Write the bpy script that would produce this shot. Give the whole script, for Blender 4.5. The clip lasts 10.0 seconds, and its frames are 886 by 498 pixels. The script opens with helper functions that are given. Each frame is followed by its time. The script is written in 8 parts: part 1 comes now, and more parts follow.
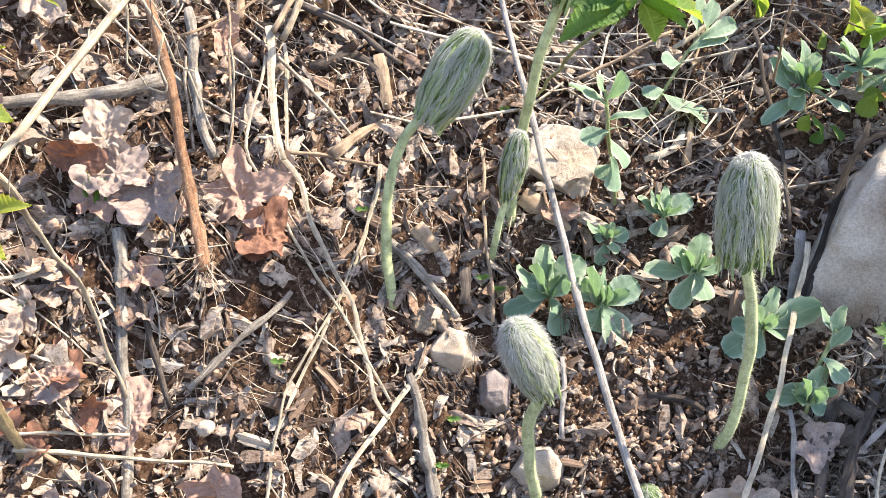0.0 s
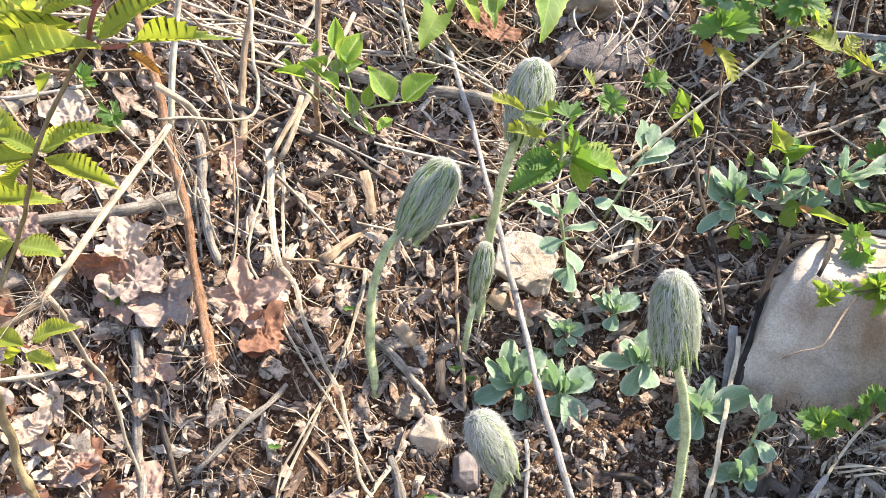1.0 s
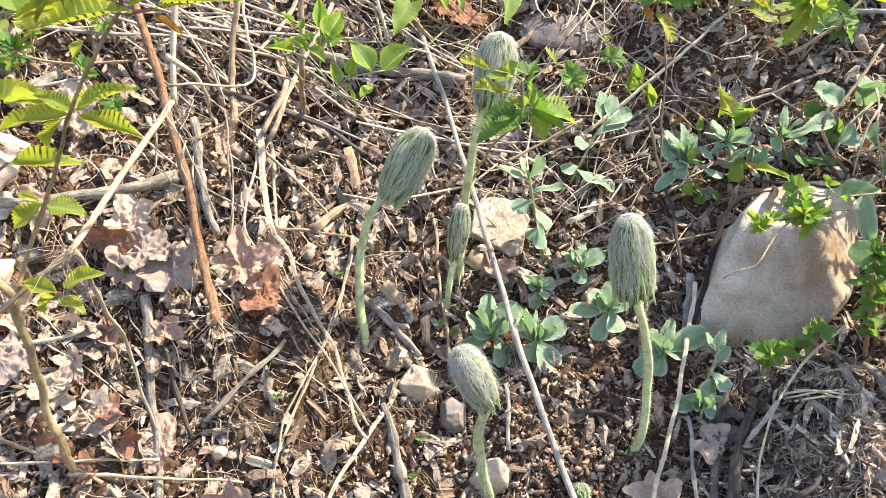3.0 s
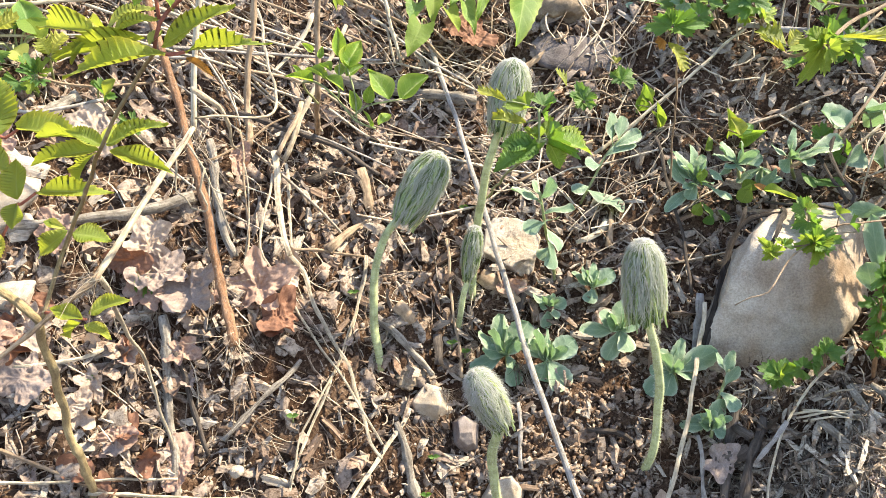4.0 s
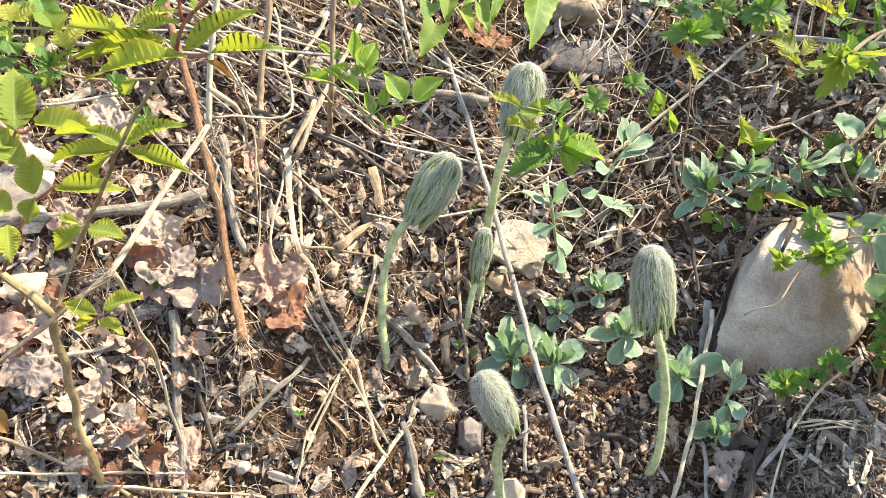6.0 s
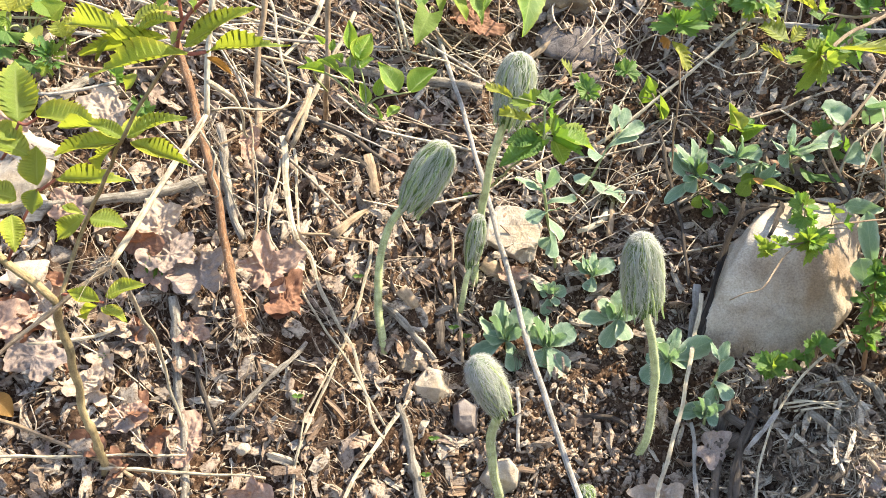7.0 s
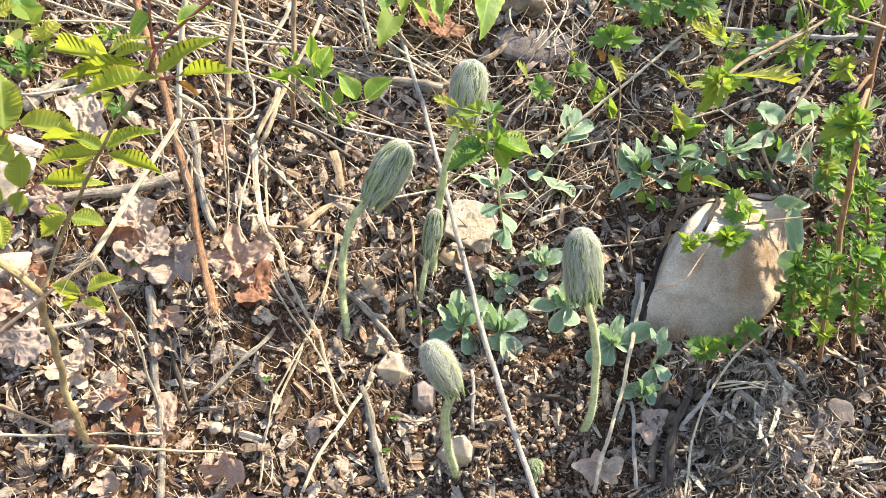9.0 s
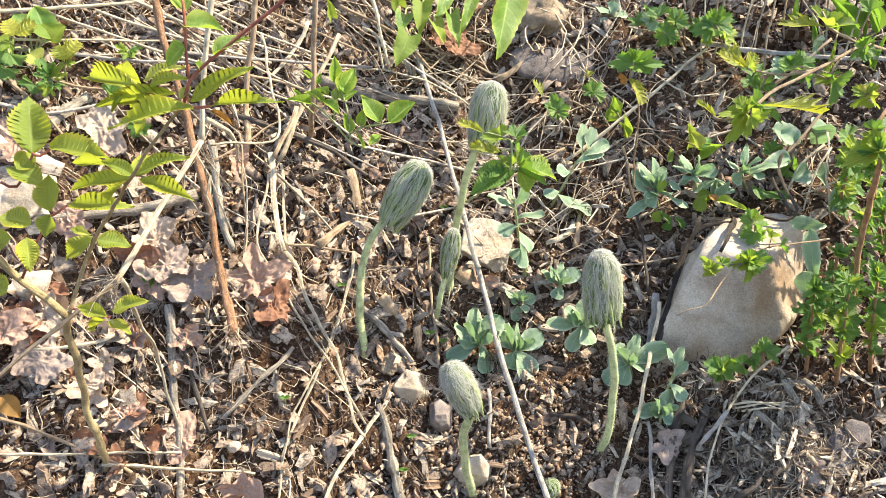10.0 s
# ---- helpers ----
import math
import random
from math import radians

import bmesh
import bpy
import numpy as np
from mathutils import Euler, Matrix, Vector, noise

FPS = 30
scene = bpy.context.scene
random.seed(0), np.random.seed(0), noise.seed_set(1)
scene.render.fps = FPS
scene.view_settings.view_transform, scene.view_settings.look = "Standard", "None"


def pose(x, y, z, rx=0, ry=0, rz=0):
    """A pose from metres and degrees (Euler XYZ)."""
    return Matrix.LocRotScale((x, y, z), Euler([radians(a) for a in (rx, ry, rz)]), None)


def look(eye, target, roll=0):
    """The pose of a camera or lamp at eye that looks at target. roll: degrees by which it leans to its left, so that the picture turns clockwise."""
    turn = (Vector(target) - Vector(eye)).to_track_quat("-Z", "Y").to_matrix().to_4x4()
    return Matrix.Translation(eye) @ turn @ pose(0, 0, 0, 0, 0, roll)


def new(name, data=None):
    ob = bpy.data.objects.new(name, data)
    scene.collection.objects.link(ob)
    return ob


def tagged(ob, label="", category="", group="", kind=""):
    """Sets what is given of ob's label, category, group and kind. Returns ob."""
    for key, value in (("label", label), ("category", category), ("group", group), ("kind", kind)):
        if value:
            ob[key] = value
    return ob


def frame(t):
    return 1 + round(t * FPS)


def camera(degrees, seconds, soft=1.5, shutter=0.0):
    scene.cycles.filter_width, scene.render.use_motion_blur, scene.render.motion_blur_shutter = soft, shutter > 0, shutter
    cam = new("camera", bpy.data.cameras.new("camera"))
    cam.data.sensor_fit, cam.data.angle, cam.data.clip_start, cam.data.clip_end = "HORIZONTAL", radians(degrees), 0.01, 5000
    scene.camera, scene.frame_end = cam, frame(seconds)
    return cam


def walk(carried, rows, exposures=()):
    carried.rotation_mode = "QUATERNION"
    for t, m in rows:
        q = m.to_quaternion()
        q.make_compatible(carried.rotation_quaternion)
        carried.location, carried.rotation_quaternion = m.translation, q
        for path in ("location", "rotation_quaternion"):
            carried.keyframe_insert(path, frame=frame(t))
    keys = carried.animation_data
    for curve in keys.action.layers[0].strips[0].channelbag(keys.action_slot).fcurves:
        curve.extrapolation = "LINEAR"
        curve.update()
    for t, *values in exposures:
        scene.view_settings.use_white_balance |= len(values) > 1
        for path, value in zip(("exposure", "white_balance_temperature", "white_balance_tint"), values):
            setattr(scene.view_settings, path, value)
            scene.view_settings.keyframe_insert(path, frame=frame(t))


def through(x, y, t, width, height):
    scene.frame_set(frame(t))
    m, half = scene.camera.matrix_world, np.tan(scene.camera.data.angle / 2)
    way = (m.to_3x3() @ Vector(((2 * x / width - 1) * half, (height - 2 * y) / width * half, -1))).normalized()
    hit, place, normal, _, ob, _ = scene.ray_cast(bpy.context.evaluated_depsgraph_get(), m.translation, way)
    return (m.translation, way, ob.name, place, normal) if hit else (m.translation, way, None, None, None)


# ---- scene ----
import itertools

cam = camera(55.8, 10.0, soft=0.6)
PATH = [
    (0, (0.025, -0.024, 0.512), (-0.093, 1.706, -0.484), -2.5),
    (0.5, (0.033, -0.045, 0.539), (-0.078, 1.736, -0.364), -2.4),
    (1, (0.035, -0.068, 0.557), (-0.052, 1.736, -0.303), -2.2),
    (1.5, (0.03, -0.097, 0.55), (-0.047, 1.713, -0.297), -2.3),
    (2, (0.035, -0.114, 0.55), (-0.023, 1.698, -0.295), -2.9),
    (2.5, (0.041, -0.121, 0.547), (-0.006, 1.69, -0.301), -3.7),
    (3.8, (0.026, -0.117, 0.563), (-0.014, 1.697, -0.278), -4.0),
    (4, (0.03, -0.122, 0.564), (-0.016, 1.695, -0.272), -3.9),
    (4.5, (0.022, -0.125, 0.574), (-0.021, 1.697, -0.25), -3.1),
    (5, (0.024, -0.122, 0.57), (-0.029, 1.7, -0.255), -2.9),
    (5.5, (0.026, -0.122, 0.566), (-0.031, 1.696, -0.267), -2.7),
    (7, (0.028, -0.13, 0.575), (-0.02, 1.663, -0.31), -2.8),
    (7.5, (0.036, -0.14, 0.571), (0.001, 1.64, -0.34), -2.6),
    (8, (0.042, -0.149, 0.588), (0.02, 1.626, -0.333), -2.4),
    (8.5, (0.048, -0.159, 0.597), (0.041, 1.613, -0.33), -2.2),
    (9, (0.043, -0.161, 0.599), (0.041, 1.61, -0.33), -2.1),
    (9.5, (0.034, -0.159, 0.601), (0.03, 1.614, -0.325), -2.2),
    (10, (0.032, -0.159, 0.607), (0.028, 1.621, -0.305), -1.9),
]
walk(cam, [(t, look(eye, target, roll)) for t, eye, target, roll in PATH],
     ((0, 1.94, 6350, 15), (2.5, 1.94, 6550, 12), (5, 1.92, 6850, 9), (10, 1.92, 6850, 9)))

# ---- light ----
SUN_DIR = Vector((0.64, 0.17, 0.70)).normalized()
world = bpy.data.worlds.new("sky")
scene.world = world
world.use_nodes = True
wn = world.node_tree
sky = wn.nodes.new("ShaderNodeTexSky")
sky.sky_type, sky.sun_disc = "NISHITA", False
sky.sun_elevation = math.asin(SUN_DIR.z)
sky.sun_rotation = math.atan2(SUN_DIR.x, SUN_DIR.y)
wn.links.new(sky.outputs[0], wn.nodes["Background"].inputs[0])
wn.nodes["Background"].inputs[1].default_value = 0.132
sun = new("sun", bpy.data.lights.new("sun", "SUN"))
sun.data.energy, sun.data.angle, sun.data.color = 3.9, radians(1.2), (1.0, 0.92, 0.72)
sun.matrix_basis = Matrix.Translation((2, 1, 3)) @ SUN_DIR.to_track_quat("Z", "Y").to_matrix().to_4x4()


# ---- noise and ground shape ----
RNG = np.random.default_rng(7)
TABLE = np.random.default_rng(3).random((256, 256))


def vnoise(x, y, cell, seed=0):
    """Smooth value noise from 0 to 1 with the given cell size in metres."""
    x, y = np.asarray(x, float) / cell + 17.3 * seed, np.asarray(y, float) / cell + 9.1 * seed
    i, j = np.floor(x).astype(int), np.floor(y).astype(int)
    u, v = x - i, y - j
    u, v = u * u * (3 - 2 * u), v * v * (3 - 2 * v)
    a, b = TABLE[i % 256, j % 256], TABLE[(i + 1) % 256, j % 256]
    c, d = TABLE[i % 256, (j + 1) % 256], TABLE[(i + 1) % 256, (j + 1) % 256]
    return (a * (1 - u) + b * u) * (1 - v) + (c * (1 - u) + d * u) * v


def slope(x, y):
    """The bank's smooth shape: a steep slope that is hollow across, with a small ledge."""
    s, t = 0.25 * np.tanh(np.asarray(x) / 0.25), 2 * np.tanh((np.asarray(y) - 0.35) / 2)
    ledge = 0.03 * np.exp(-((np.asarray(x) + 0.10) ** 2 + (np.asarray(y) - 0.305) ** 2) / (2 * 0.026 ** 2))
    hollow = 1.7117 * s * s * np.exp(-((np.asarray(y) - 0.4) / 2) ** 4)
    return 0.2828 - 0.2822 * s + hollow + 0.8873 * t + ledge


def clods(x, y, cell, seed):
    """Crumbs packed side by side, each with a height of its own and a gap round it."""
    x, y = np.asarray(x, float) / cell, np.asarray(y, float) / cell
    i, j = np.floor(x).astype(int), np.floor(y).astype(int)
    near, second, tall = np.full(x.shape, 9.0), np.full(x.shape, 9.0), np.zeros(x.shape)
    for di in (-1, 0, 1):
        for dj in (-1, 0, 1):
            a, b = (i + di + 31 * seed) % 256, (j + dj + 57 * seed) % 256
            d = np.hypot(i + di + TABLE[a, b] - x, j + dj + TABLE[b, (a + 91) % 256] - y)
            closer = d < near
            second = np.where(closer, near, np.minimum(second, d))
            tall = np.where(closer, TABLE[(a + 13) % 256, (b + 77) % 256], tall)
            near = np.where(closer, d, near)
    return (0.35 + 0.65 * tall) * np.clip((second - near) / 0.22, 0, 1) ** 0.6


def rough(x, y):
    """Clods and small hollows on the bank."""
    near = np.exp(-((np.asarray(x) - 0.05) ** 2 + (np.asarray(y) - 0.4) ** 2) / 1.2)
    big = 0.018 * (vnoise(x, y, 0.045, 1) - 0.55)
    mid = 0.013 * (vnoise(x, y, 0.017, 2) - 0.5)
    fine = 0.0042 * (clods(x, y, 0.0075, 3) - 0.5) + 0.0024 * (clods(x, y, 0.0034, 4) - 0.5)
    return (big + mid + fine) * near + 0.06 * (1 - near) * (vnoise(x, y, 0.6, 4) - 0.5)


def ground_z(x, y):
    return slope(x, y) + rough(x, y)


def ground_normal(x, y):
    e = 0.004
    gx = (slope(x + e, y) - slope(x - e, y)) / (2 * e)
    gy = (slope(x, y + e) - slope(x, y - e)) / (2 * e)
    n = np.stack([-gx, -gy, np.ones_like(gx)], -1)
    return n / np.linalg.norm(n, axis=-1, keepdims=True)


# ---- materials ----
def material(name, rough_value=0.8, spec=0.3):
    m = bpy.data.materials.new(name)
    m.use_nodes = True
    b = m.node_tree.nodes["Principled BSDF"]
    b.inputs["Roughness"].default_value = rough_value
    b.inputs["Specular IOR Level"].default_value = spec
    return m, m.node_tree.nodes, m.node_tree.links, b


def ramp(nodes, stops):
    r = nodes.new("ShaderNodeValToRGB")
    while len(r.color_ramp.elements) < len(stops):
        r.color_ramp.elements.new(0.5)
    for e, (p, c) in zip(r.color_ramp.elements, stops):
        e.position, e.color = p, (*c, 1)
    return r


def noise_node(nodes, links, scale, detail=4, vector=None, rough_value=0.6):
    n = nodes.new("ShaderNodeTexNoise")
    n.inputs["Scale"].default_value, n.inputs["Detail"].default_value = scale, detail
    n.inputs["Roughness"].default_value = rough_value
    if vector:
        links.new(vector, n.inputs["Vector"])
    return n


def coords(nodes, kind="Object"):
    return nodes.new("ShaderNodeTexCoord").outputs[kind]


def stretched(nodes, links, source, scale):
    mp = nodes.new("ShaderNodeMapping")
    mp.inputs["Scale"].default_value = scale
    links.new(source, mp.inputs["Vector"])
    return mp.outputs[0]


def mix_color(nodes, links, mode, fac, a, b):
    m = nodes.new("ShaderNodeMix")
    m.data_type, m.blend_type = "RGBA", mode
    for sock, val in ((m.inputs[0], fac), (m.inputs[6], a), (m.inputs[7], b)):
        if isinstance(val, (int, float)):
            sock.default_value = val
        elif isinstance(val, tuple):
            sock.default_value = (*val, 1)
        else:
            links.new(val, sock)
    return m.outputs[2]


def bump(nodes, links, b, height, strength, distance):
    k = nodes.new("ShaderNodeBump")
    k.inputs["Strength"].default_value, k.inputs["Distance"].default_value = strength, distance
    links.new(height, k.inputs["Height"])
    links.new(k.outputs[0], b.inputs["Normal"])


def scattered(name, stops, grain=(900, 900, 900), rough_value=0.85, relief=0.4, spec=0.25):
    """Bits that each take a colour of their own, streaked by grain and soiled in patches and specks."""
    m, nodes, links, b = material(name, rough_value, spec)
    geo = nodes.new("ShaderNodeNewGeometry")
    r = ramp(nodes, stops)
    links.new(geo.outputs["Random Per Island"], r.inputs[0])
    n = noise_node(nodes, links, 1.0, 5, stretched(nodes, links, coords(nodes), grain), 0.7)
    shade = ramp(nodes, [(0.31, (0.38, 0.34, 0.31)), (0.49, (0.97, 0.97, 0.97)), (0.72, (1.16, 1.16, 1.16))])
    links.new(n.outputs[0], shade.inputs[0])
    col = mix_color(nodes, links, "MULTIPLY", 1.0, r.outputs[0], shade.outputs[0])
    dirt = noise_node(nodes, links, 230, 6, coords(nodes), 0.75)
    soiled = ramp(nodes, [(0.38, (0.28, 0.20, 0.155)), (0.50, (1, 1, 1))])
    links.new(dirt.outputs[0], soiled.inputs[0])
    links.new(mix_color(nodes, links, "MULTIPLY", 0.8, col, soiled.outputs[0]), b.inputs["Base Color"])
    bump(nodes, links, b, n.outputs[0], min(1.0, relief * 1.8), 0.0008)
    return m


def fibrous(name, dark, light, streak=(9, 45, 1), rough_value=0.7, relief=0.5, spec=0.3, spots=None):
    """Stalks and wood with a grain that runs along them; UV is round and along, in metres."""
    m, nodes, links, b = material(name, rough_value, spec)
    uv = coords(nodes, "UV")
    n = noise_node(nodes, links, 1.0, 7, stretched(nodes, links, uv, streak), 0.75)
    big = noise_node(nodes, links, 140, 5, coords(nodes), 0.7)
    r = ramp(nodes, [(0.32, dark), (0.68, light)])
    links.new(n.outputs[0], r.inputs[0])
    patch = ramp(nodes, [(0.3, (0.45, 0.43, 0.41)), (0.55, (0.95, 0.95, 0.95)), (0.75, (1.12, 1.12, 1.12))])
    links.new(big.outputs[0], patch.inputs[0])
    col = mix_color(nodes, links, "MULTIPLY", 1.0, r.outputs[0], patch.outputs[0])
    if spots:
        sp = noise_node(nodes, links, 900, 3, coords(nodes), 0.6)
        sr = ramp(nodes, [(0.54, (0, 0, 0)), (0.70, (0.8, 0.8, 0.8))])
        links.new(sp.outputs[0], sr.inputs[0])
        col = mix_color(nodes, links, "MIX", sr.outputs[0], col, spots)
    info = nodes.new("ShaderNodeObjectInfo")
    vary = ramp(nodes, [(0, (0.8, 0.78, 0.76)), (1, (1.12, 1.12, 1.12))])
    links.new(info.outputs["Random"], vary.inputs[0])
    links.new(mix_color(nodes, links, "MULTIPLY", 1.0, col, vary.outputs[0]), b.inputs["Base Color"])
    bump(nodes, links, b, n.outputs[0], min(1.0, relief * 1.6), 0.0014)
    return m


def leafy(name, base, vein, glow, rough_value=0.5, through=0.35, veins=7, frost=None, edge=None):
    """Living leaves: side veins, mottling, light shining through. UV runs along and across."""
    m, nodes, links, b = material(name, rough_value, 0.4)
    uv = coords(nodes, "UV")
    sep = nodes.new("ShaderNodeSeparateXYZ")
    links.new(uv, sep.inputs[0])

    def maths(op, a, c=None):
        k = nodes.new("ShaderNodeMath")
        k.operation = op
        for sock, val in zip(k.inputs, (a, c)):
            if val is None:
                continue
            if isinstance(val, (int, float)):
                sock.default_value = val
            else:
                links.new(val, sock)
        return k.outputs[0]
    across = maths("ABSOLUTE", sep.outputs[1])
    phase = maths("SUBTRACT", maths("MULTIPLY", sep.outputs[0], veins), maths("MULTIPLY", across, 1.3))
    side = maths("ABSOLUTE", maths("SUBTRACT", maths("FRACT", phase), 0.5))
    line = maths("LESS_THAN", side, 0.07)
    mid = maths("LESS_THAN", across, 0.05)
    is_vein = maths("MAXIMUM", maths("MULTIPLY", line, 0.4), maths("MULTIPLY", mid, 0.8))
    n = noise_node(nodes, links, 130, 4, coords(nodes))
    fine = noise_node(nodes, links, 1400, 2, coords(nodes))
    blend = maths("ADD", maths("MULTIPLY", n.outputs[0], 0.6), maths("MULTIPLY", noise_node(nodes, links, 480, 3, coords(nodes)).outputs[0], 0.4))
    mott = ramp(nodes, [(0.36, (0.55, 0.62, 0.52)), (0.5, (0.95, 0.95, 0.92)), (0.64, (1.35, 1.22, 1.12))])
    links.new(blend, mott.inputs[0])
    col = mix_color(nodes, links, "MIX", is_vein, base, vein)
    if edge:
        at_edge = nodes.new("ShaderNodeMapRange")
        at_edge.inputs[1].default_value, at_edge.inputs[2].default_value = 0.72, 1.12
        links.new(maths("ADD", across, maths("MULTIPLY", n.outputs[0], 0.3)), at_edge.inputs[0])
        col = mix_color(nodes, links, "MIX", at_edge.outputs[0], col, edge)
    info = nodes.new("ShaderNodeObjectInfo")
    vary = ramp(nodes, [(0, (0.75, 0.82, 0.8)), (1, (1.25, 1.12, 1.0))])
    links.new(info.outputs["Random"], vary.inputs[0])
    col = mix_color(nodes, links, "MULTIPLY", 1.0, mix_color(nodes, links, "MULTIPLY", 1.0, col, mott.outputs[0]), vary.outputs[0])
    if frost:
        fr = ramp(nodes, [(0.4, (0, 0, 0)), (0.75, (0.75, 0.75, 0.75))])
        links.new(fine.outputs[0], fr.inputs[0])
        col = mix_color(nodes, links, "MIX", fr.outputs[0], col, frost)
    links.new(col, b.inputs["Base Color"])
    bump(nodes, links, b, maths("ADD", maths("MULTIPLY", is_vein, -0.6), maths("MULTIPLY", blend, 0.7)), 0.55, 0.0008)
    tr = nodes.new("ShaderNodeBsdfTranslucent")
    links.new(mix_color(nodes, links, "MULTIPLY", 1.0, glow, mott.outputs[0]), tr.inputs[0])
    mx = nodes.new("ShaderNodeMixShader")
    mx.inputs[0].default_value = through
    links.new(b.outputs[0], mx.inputs[1])
    links.new(tr.outputs[0], mx.inputs[2])
    links.new(mx.outputs[0], nodes["Material Output"].inputs[0])
    return m


def withered(name, dark, light, glow, through=0.2):
    """Dead leaves: blotches, fine veins, a little light shining through."""
    m, nodes, links, b = material(name, 0.75, 0.3)
    c = coords(nodes)
    n = noise_node(nodes, links, 2.2, 6, c, 0.65)
    v = nodes.new("ShaderNodeTexVoronoi")
    v.feature = "DISTANCE_TO_EDGE"
    v.inputs["Scale"].default_value = 7
    links.new(c, v.inputs["Vector"])
    r = ramp(nodes, [(0.22, dark), (0.52, tuple(0.25 * a + 0.75 * b for a, b in zip(dark, light))), (0.72, light)])
    links.new(n.outputs[0], r.inputs[0])
    vein = ramp(nodes, [(0.0, (0.78, 0.74, 0.70)), (0.04, (1, 1, 1))])
    links.new(v.outputs["Distance"], vein.inputs[0])
    speck = ramp(nodes, [(0.3, (0.78, 0.75, 0.72)), (0.6, (1.06, 1.06, 1.06))])
    links.new(noise_node(nodes, links, 26, 4, c, 0.7).outputs[0], speck.inputs[0])
    col = mix_color(nodes, links, "MULTIPLY", 1.0, mix_color(nodes, links, "MULTIPLY", 1.0, r.outputs[0], vein.outputs[0]), speck.outputs[0])
    links.new(col, b.inputs["Base Color"])
    bump(nodes, links, b, n.outputs[0], 0.6, 0.002)
    tr = nodes.new("ShaderNodeBsdfTranslucent")
    tr.inputs[0].default_value = (*glow, 1)
    mx = nodes.new("ShaderNodeMixShader")
    mx.inputs[0].default_value = through
    links.new(b.outputs[0], mx.inputs[1])
    links.new(tr.outputs[0], mx.inputs[2])
    links.new(mx.outputs[0], nodes["Material Output"].inputs[0])
    return m


def stony(name, dark, mid, light, scale=45, relief=0.5, cracks=0.5, stains=(0.80, 0.70, 0.56)):
    m, nodes, links, b = material(name, 0.85, 0.25)
    c = coords(nodes)
    n = noise_node(nodes, links, scale, 8, c, 0.62)
    fine = noise_node(nodes, links, scale * 22, 3, c)
    r = ramp(nodes, [(0.28, dark), (0.5, mid), (0.72, light)])
    links.new(n.outputs[0], r.inputs[0])
    g = ramp(nodes, [(0.3, (0.72, 0.71, 0.7)), (0.7, (1.12, 1.12, 1.12))])
    links.new(fine.outputs[0], g.inputs[0])
    stain = noise_node(nodes, links, scale * 0.5, 3, stretched(nodes, links, c, (1, 1, 0.45)))
    sr = ramp(nodes, [(0.42, (1, 1, 1)), (0.66, stains)])
    links.new(stain.outputs[0], sr.inputs[0])
    col = mix_color(nodes, links, "MULTIPLY", 1.0, r.outputs[0], g.outputs[0])
    links.new(mix_color(nodes, links, "MULTIPLY", cracks, col, sr.outputs[0]), b.inputs["Base Color"])
    add = nodes.new("ShaderNodeMath")
    add.operation = "MULTIPLY_ADD"
    add.inputs[1].default_value = 0.25
    links.new(fine.outputs[0], add.inputs[0])
    links.new(n.outputs[0], add.inputs[2])
    bump(nodes, links, b, add.outputs[0], relief, 0.003)
    return m


def soil():
    """Crumbly earth: packed crumbs of different browns, shade painted into the gaps between them."""
    m, nodes, links, b = material("soil", 0.95, 0.1)
    c = coords(nodes)
    warp = noise_node(nodes, links, 300, 3, c)
    at = nodes.new("ShaderNodeVectorMath")
    at.operation = "MULTIPLY_ADD"
    at.inputs[1].default_value = (0.008, 0.008, 0.008)
    links.new(warp.outputs["Color"], at.inputs[0])
    links.new(c, at.inputs[2])
    cell, gap = nodes.new("ShaderNodeTexVoronoi"), nodes.new("ShaderNodeTexVoronoi")
    gap.feature = "DISTANCE_TO_EDGE"
    for v in (cell, gap):
        v.inputs["Scale"].default_value = 420
        links.new(at.outputs[0], v.inputs["Vector"])
    r = ramp(nodes, [(0.3, (0.030, 0.0165, 0.0105)), (0.5, (0.105, 0.063, 0.041)), (0.72, (0.225, 0.155, 0.11))])
    half = mix_color(nodes, links, "MIX", 0.35, noise_node(nodes, links, 500, 6, c, 0.75).outputs[0], cell.outputs["Color"])
    links.new(half, r.inputs[0])
    big = noise_node(nodes, links, 28, 5, c, 0.65)
    patch = ramp(nodes, [(0.35, (0.55, 0.45, 0.38)), (0.6, (1.05, 1.05, 1.05))])
    links.new(big.outputs[0], patch.inputs[0])
    # crevice shade put into the colour along the crumb edges
    dark = ramp(nodes, [(0.0, (0.6, 0.58, 0.56)), (0.2, (1, 1, 1))])
    links.new(gap.outputs["Distance"], dark.inputs[0])
    col = mix_color(nodes, links, "MULTIPLY", 1.0, r.outputs[0], patch.outputs[0])
    links.new(mix_color(nodes, links, "MULTIPLY", 1.0, col, dark.outputs[0]), b.inputs["Base Color"])
    bump(nodes, links, b, half, 1.0, 0.002)
    return m


SOIL = soil()
SPLINTER = scattered("bark_splinter", [(0, (0.06, 0.04, 0.03)), (0.3, (0.17, 0.115, 0.083)), (0.6, (0.29, 0.215, 0.16)), (0.9, (0.40, 0.315, 0.245)), (1, (0.48, 0.40, 0.32))], (300, 900, 900))
CHIP = scattered("bark_chip", [(0, (0.10, 0.067, 0.049)), (0.14, (0.20, 0.14, 0.105)), (0.34, (0.29, 0.222, 0.173)), (0.6, (0.345, 0.275, 0.22)), (0.85, (0.385, 0.32, 0.262)), (0.96, (0.43, 0.37, 0.31)), (1, (0.31, 0.18, 0.11))], (260, 1100, 1100), 0.9, 0.5, 0.12)
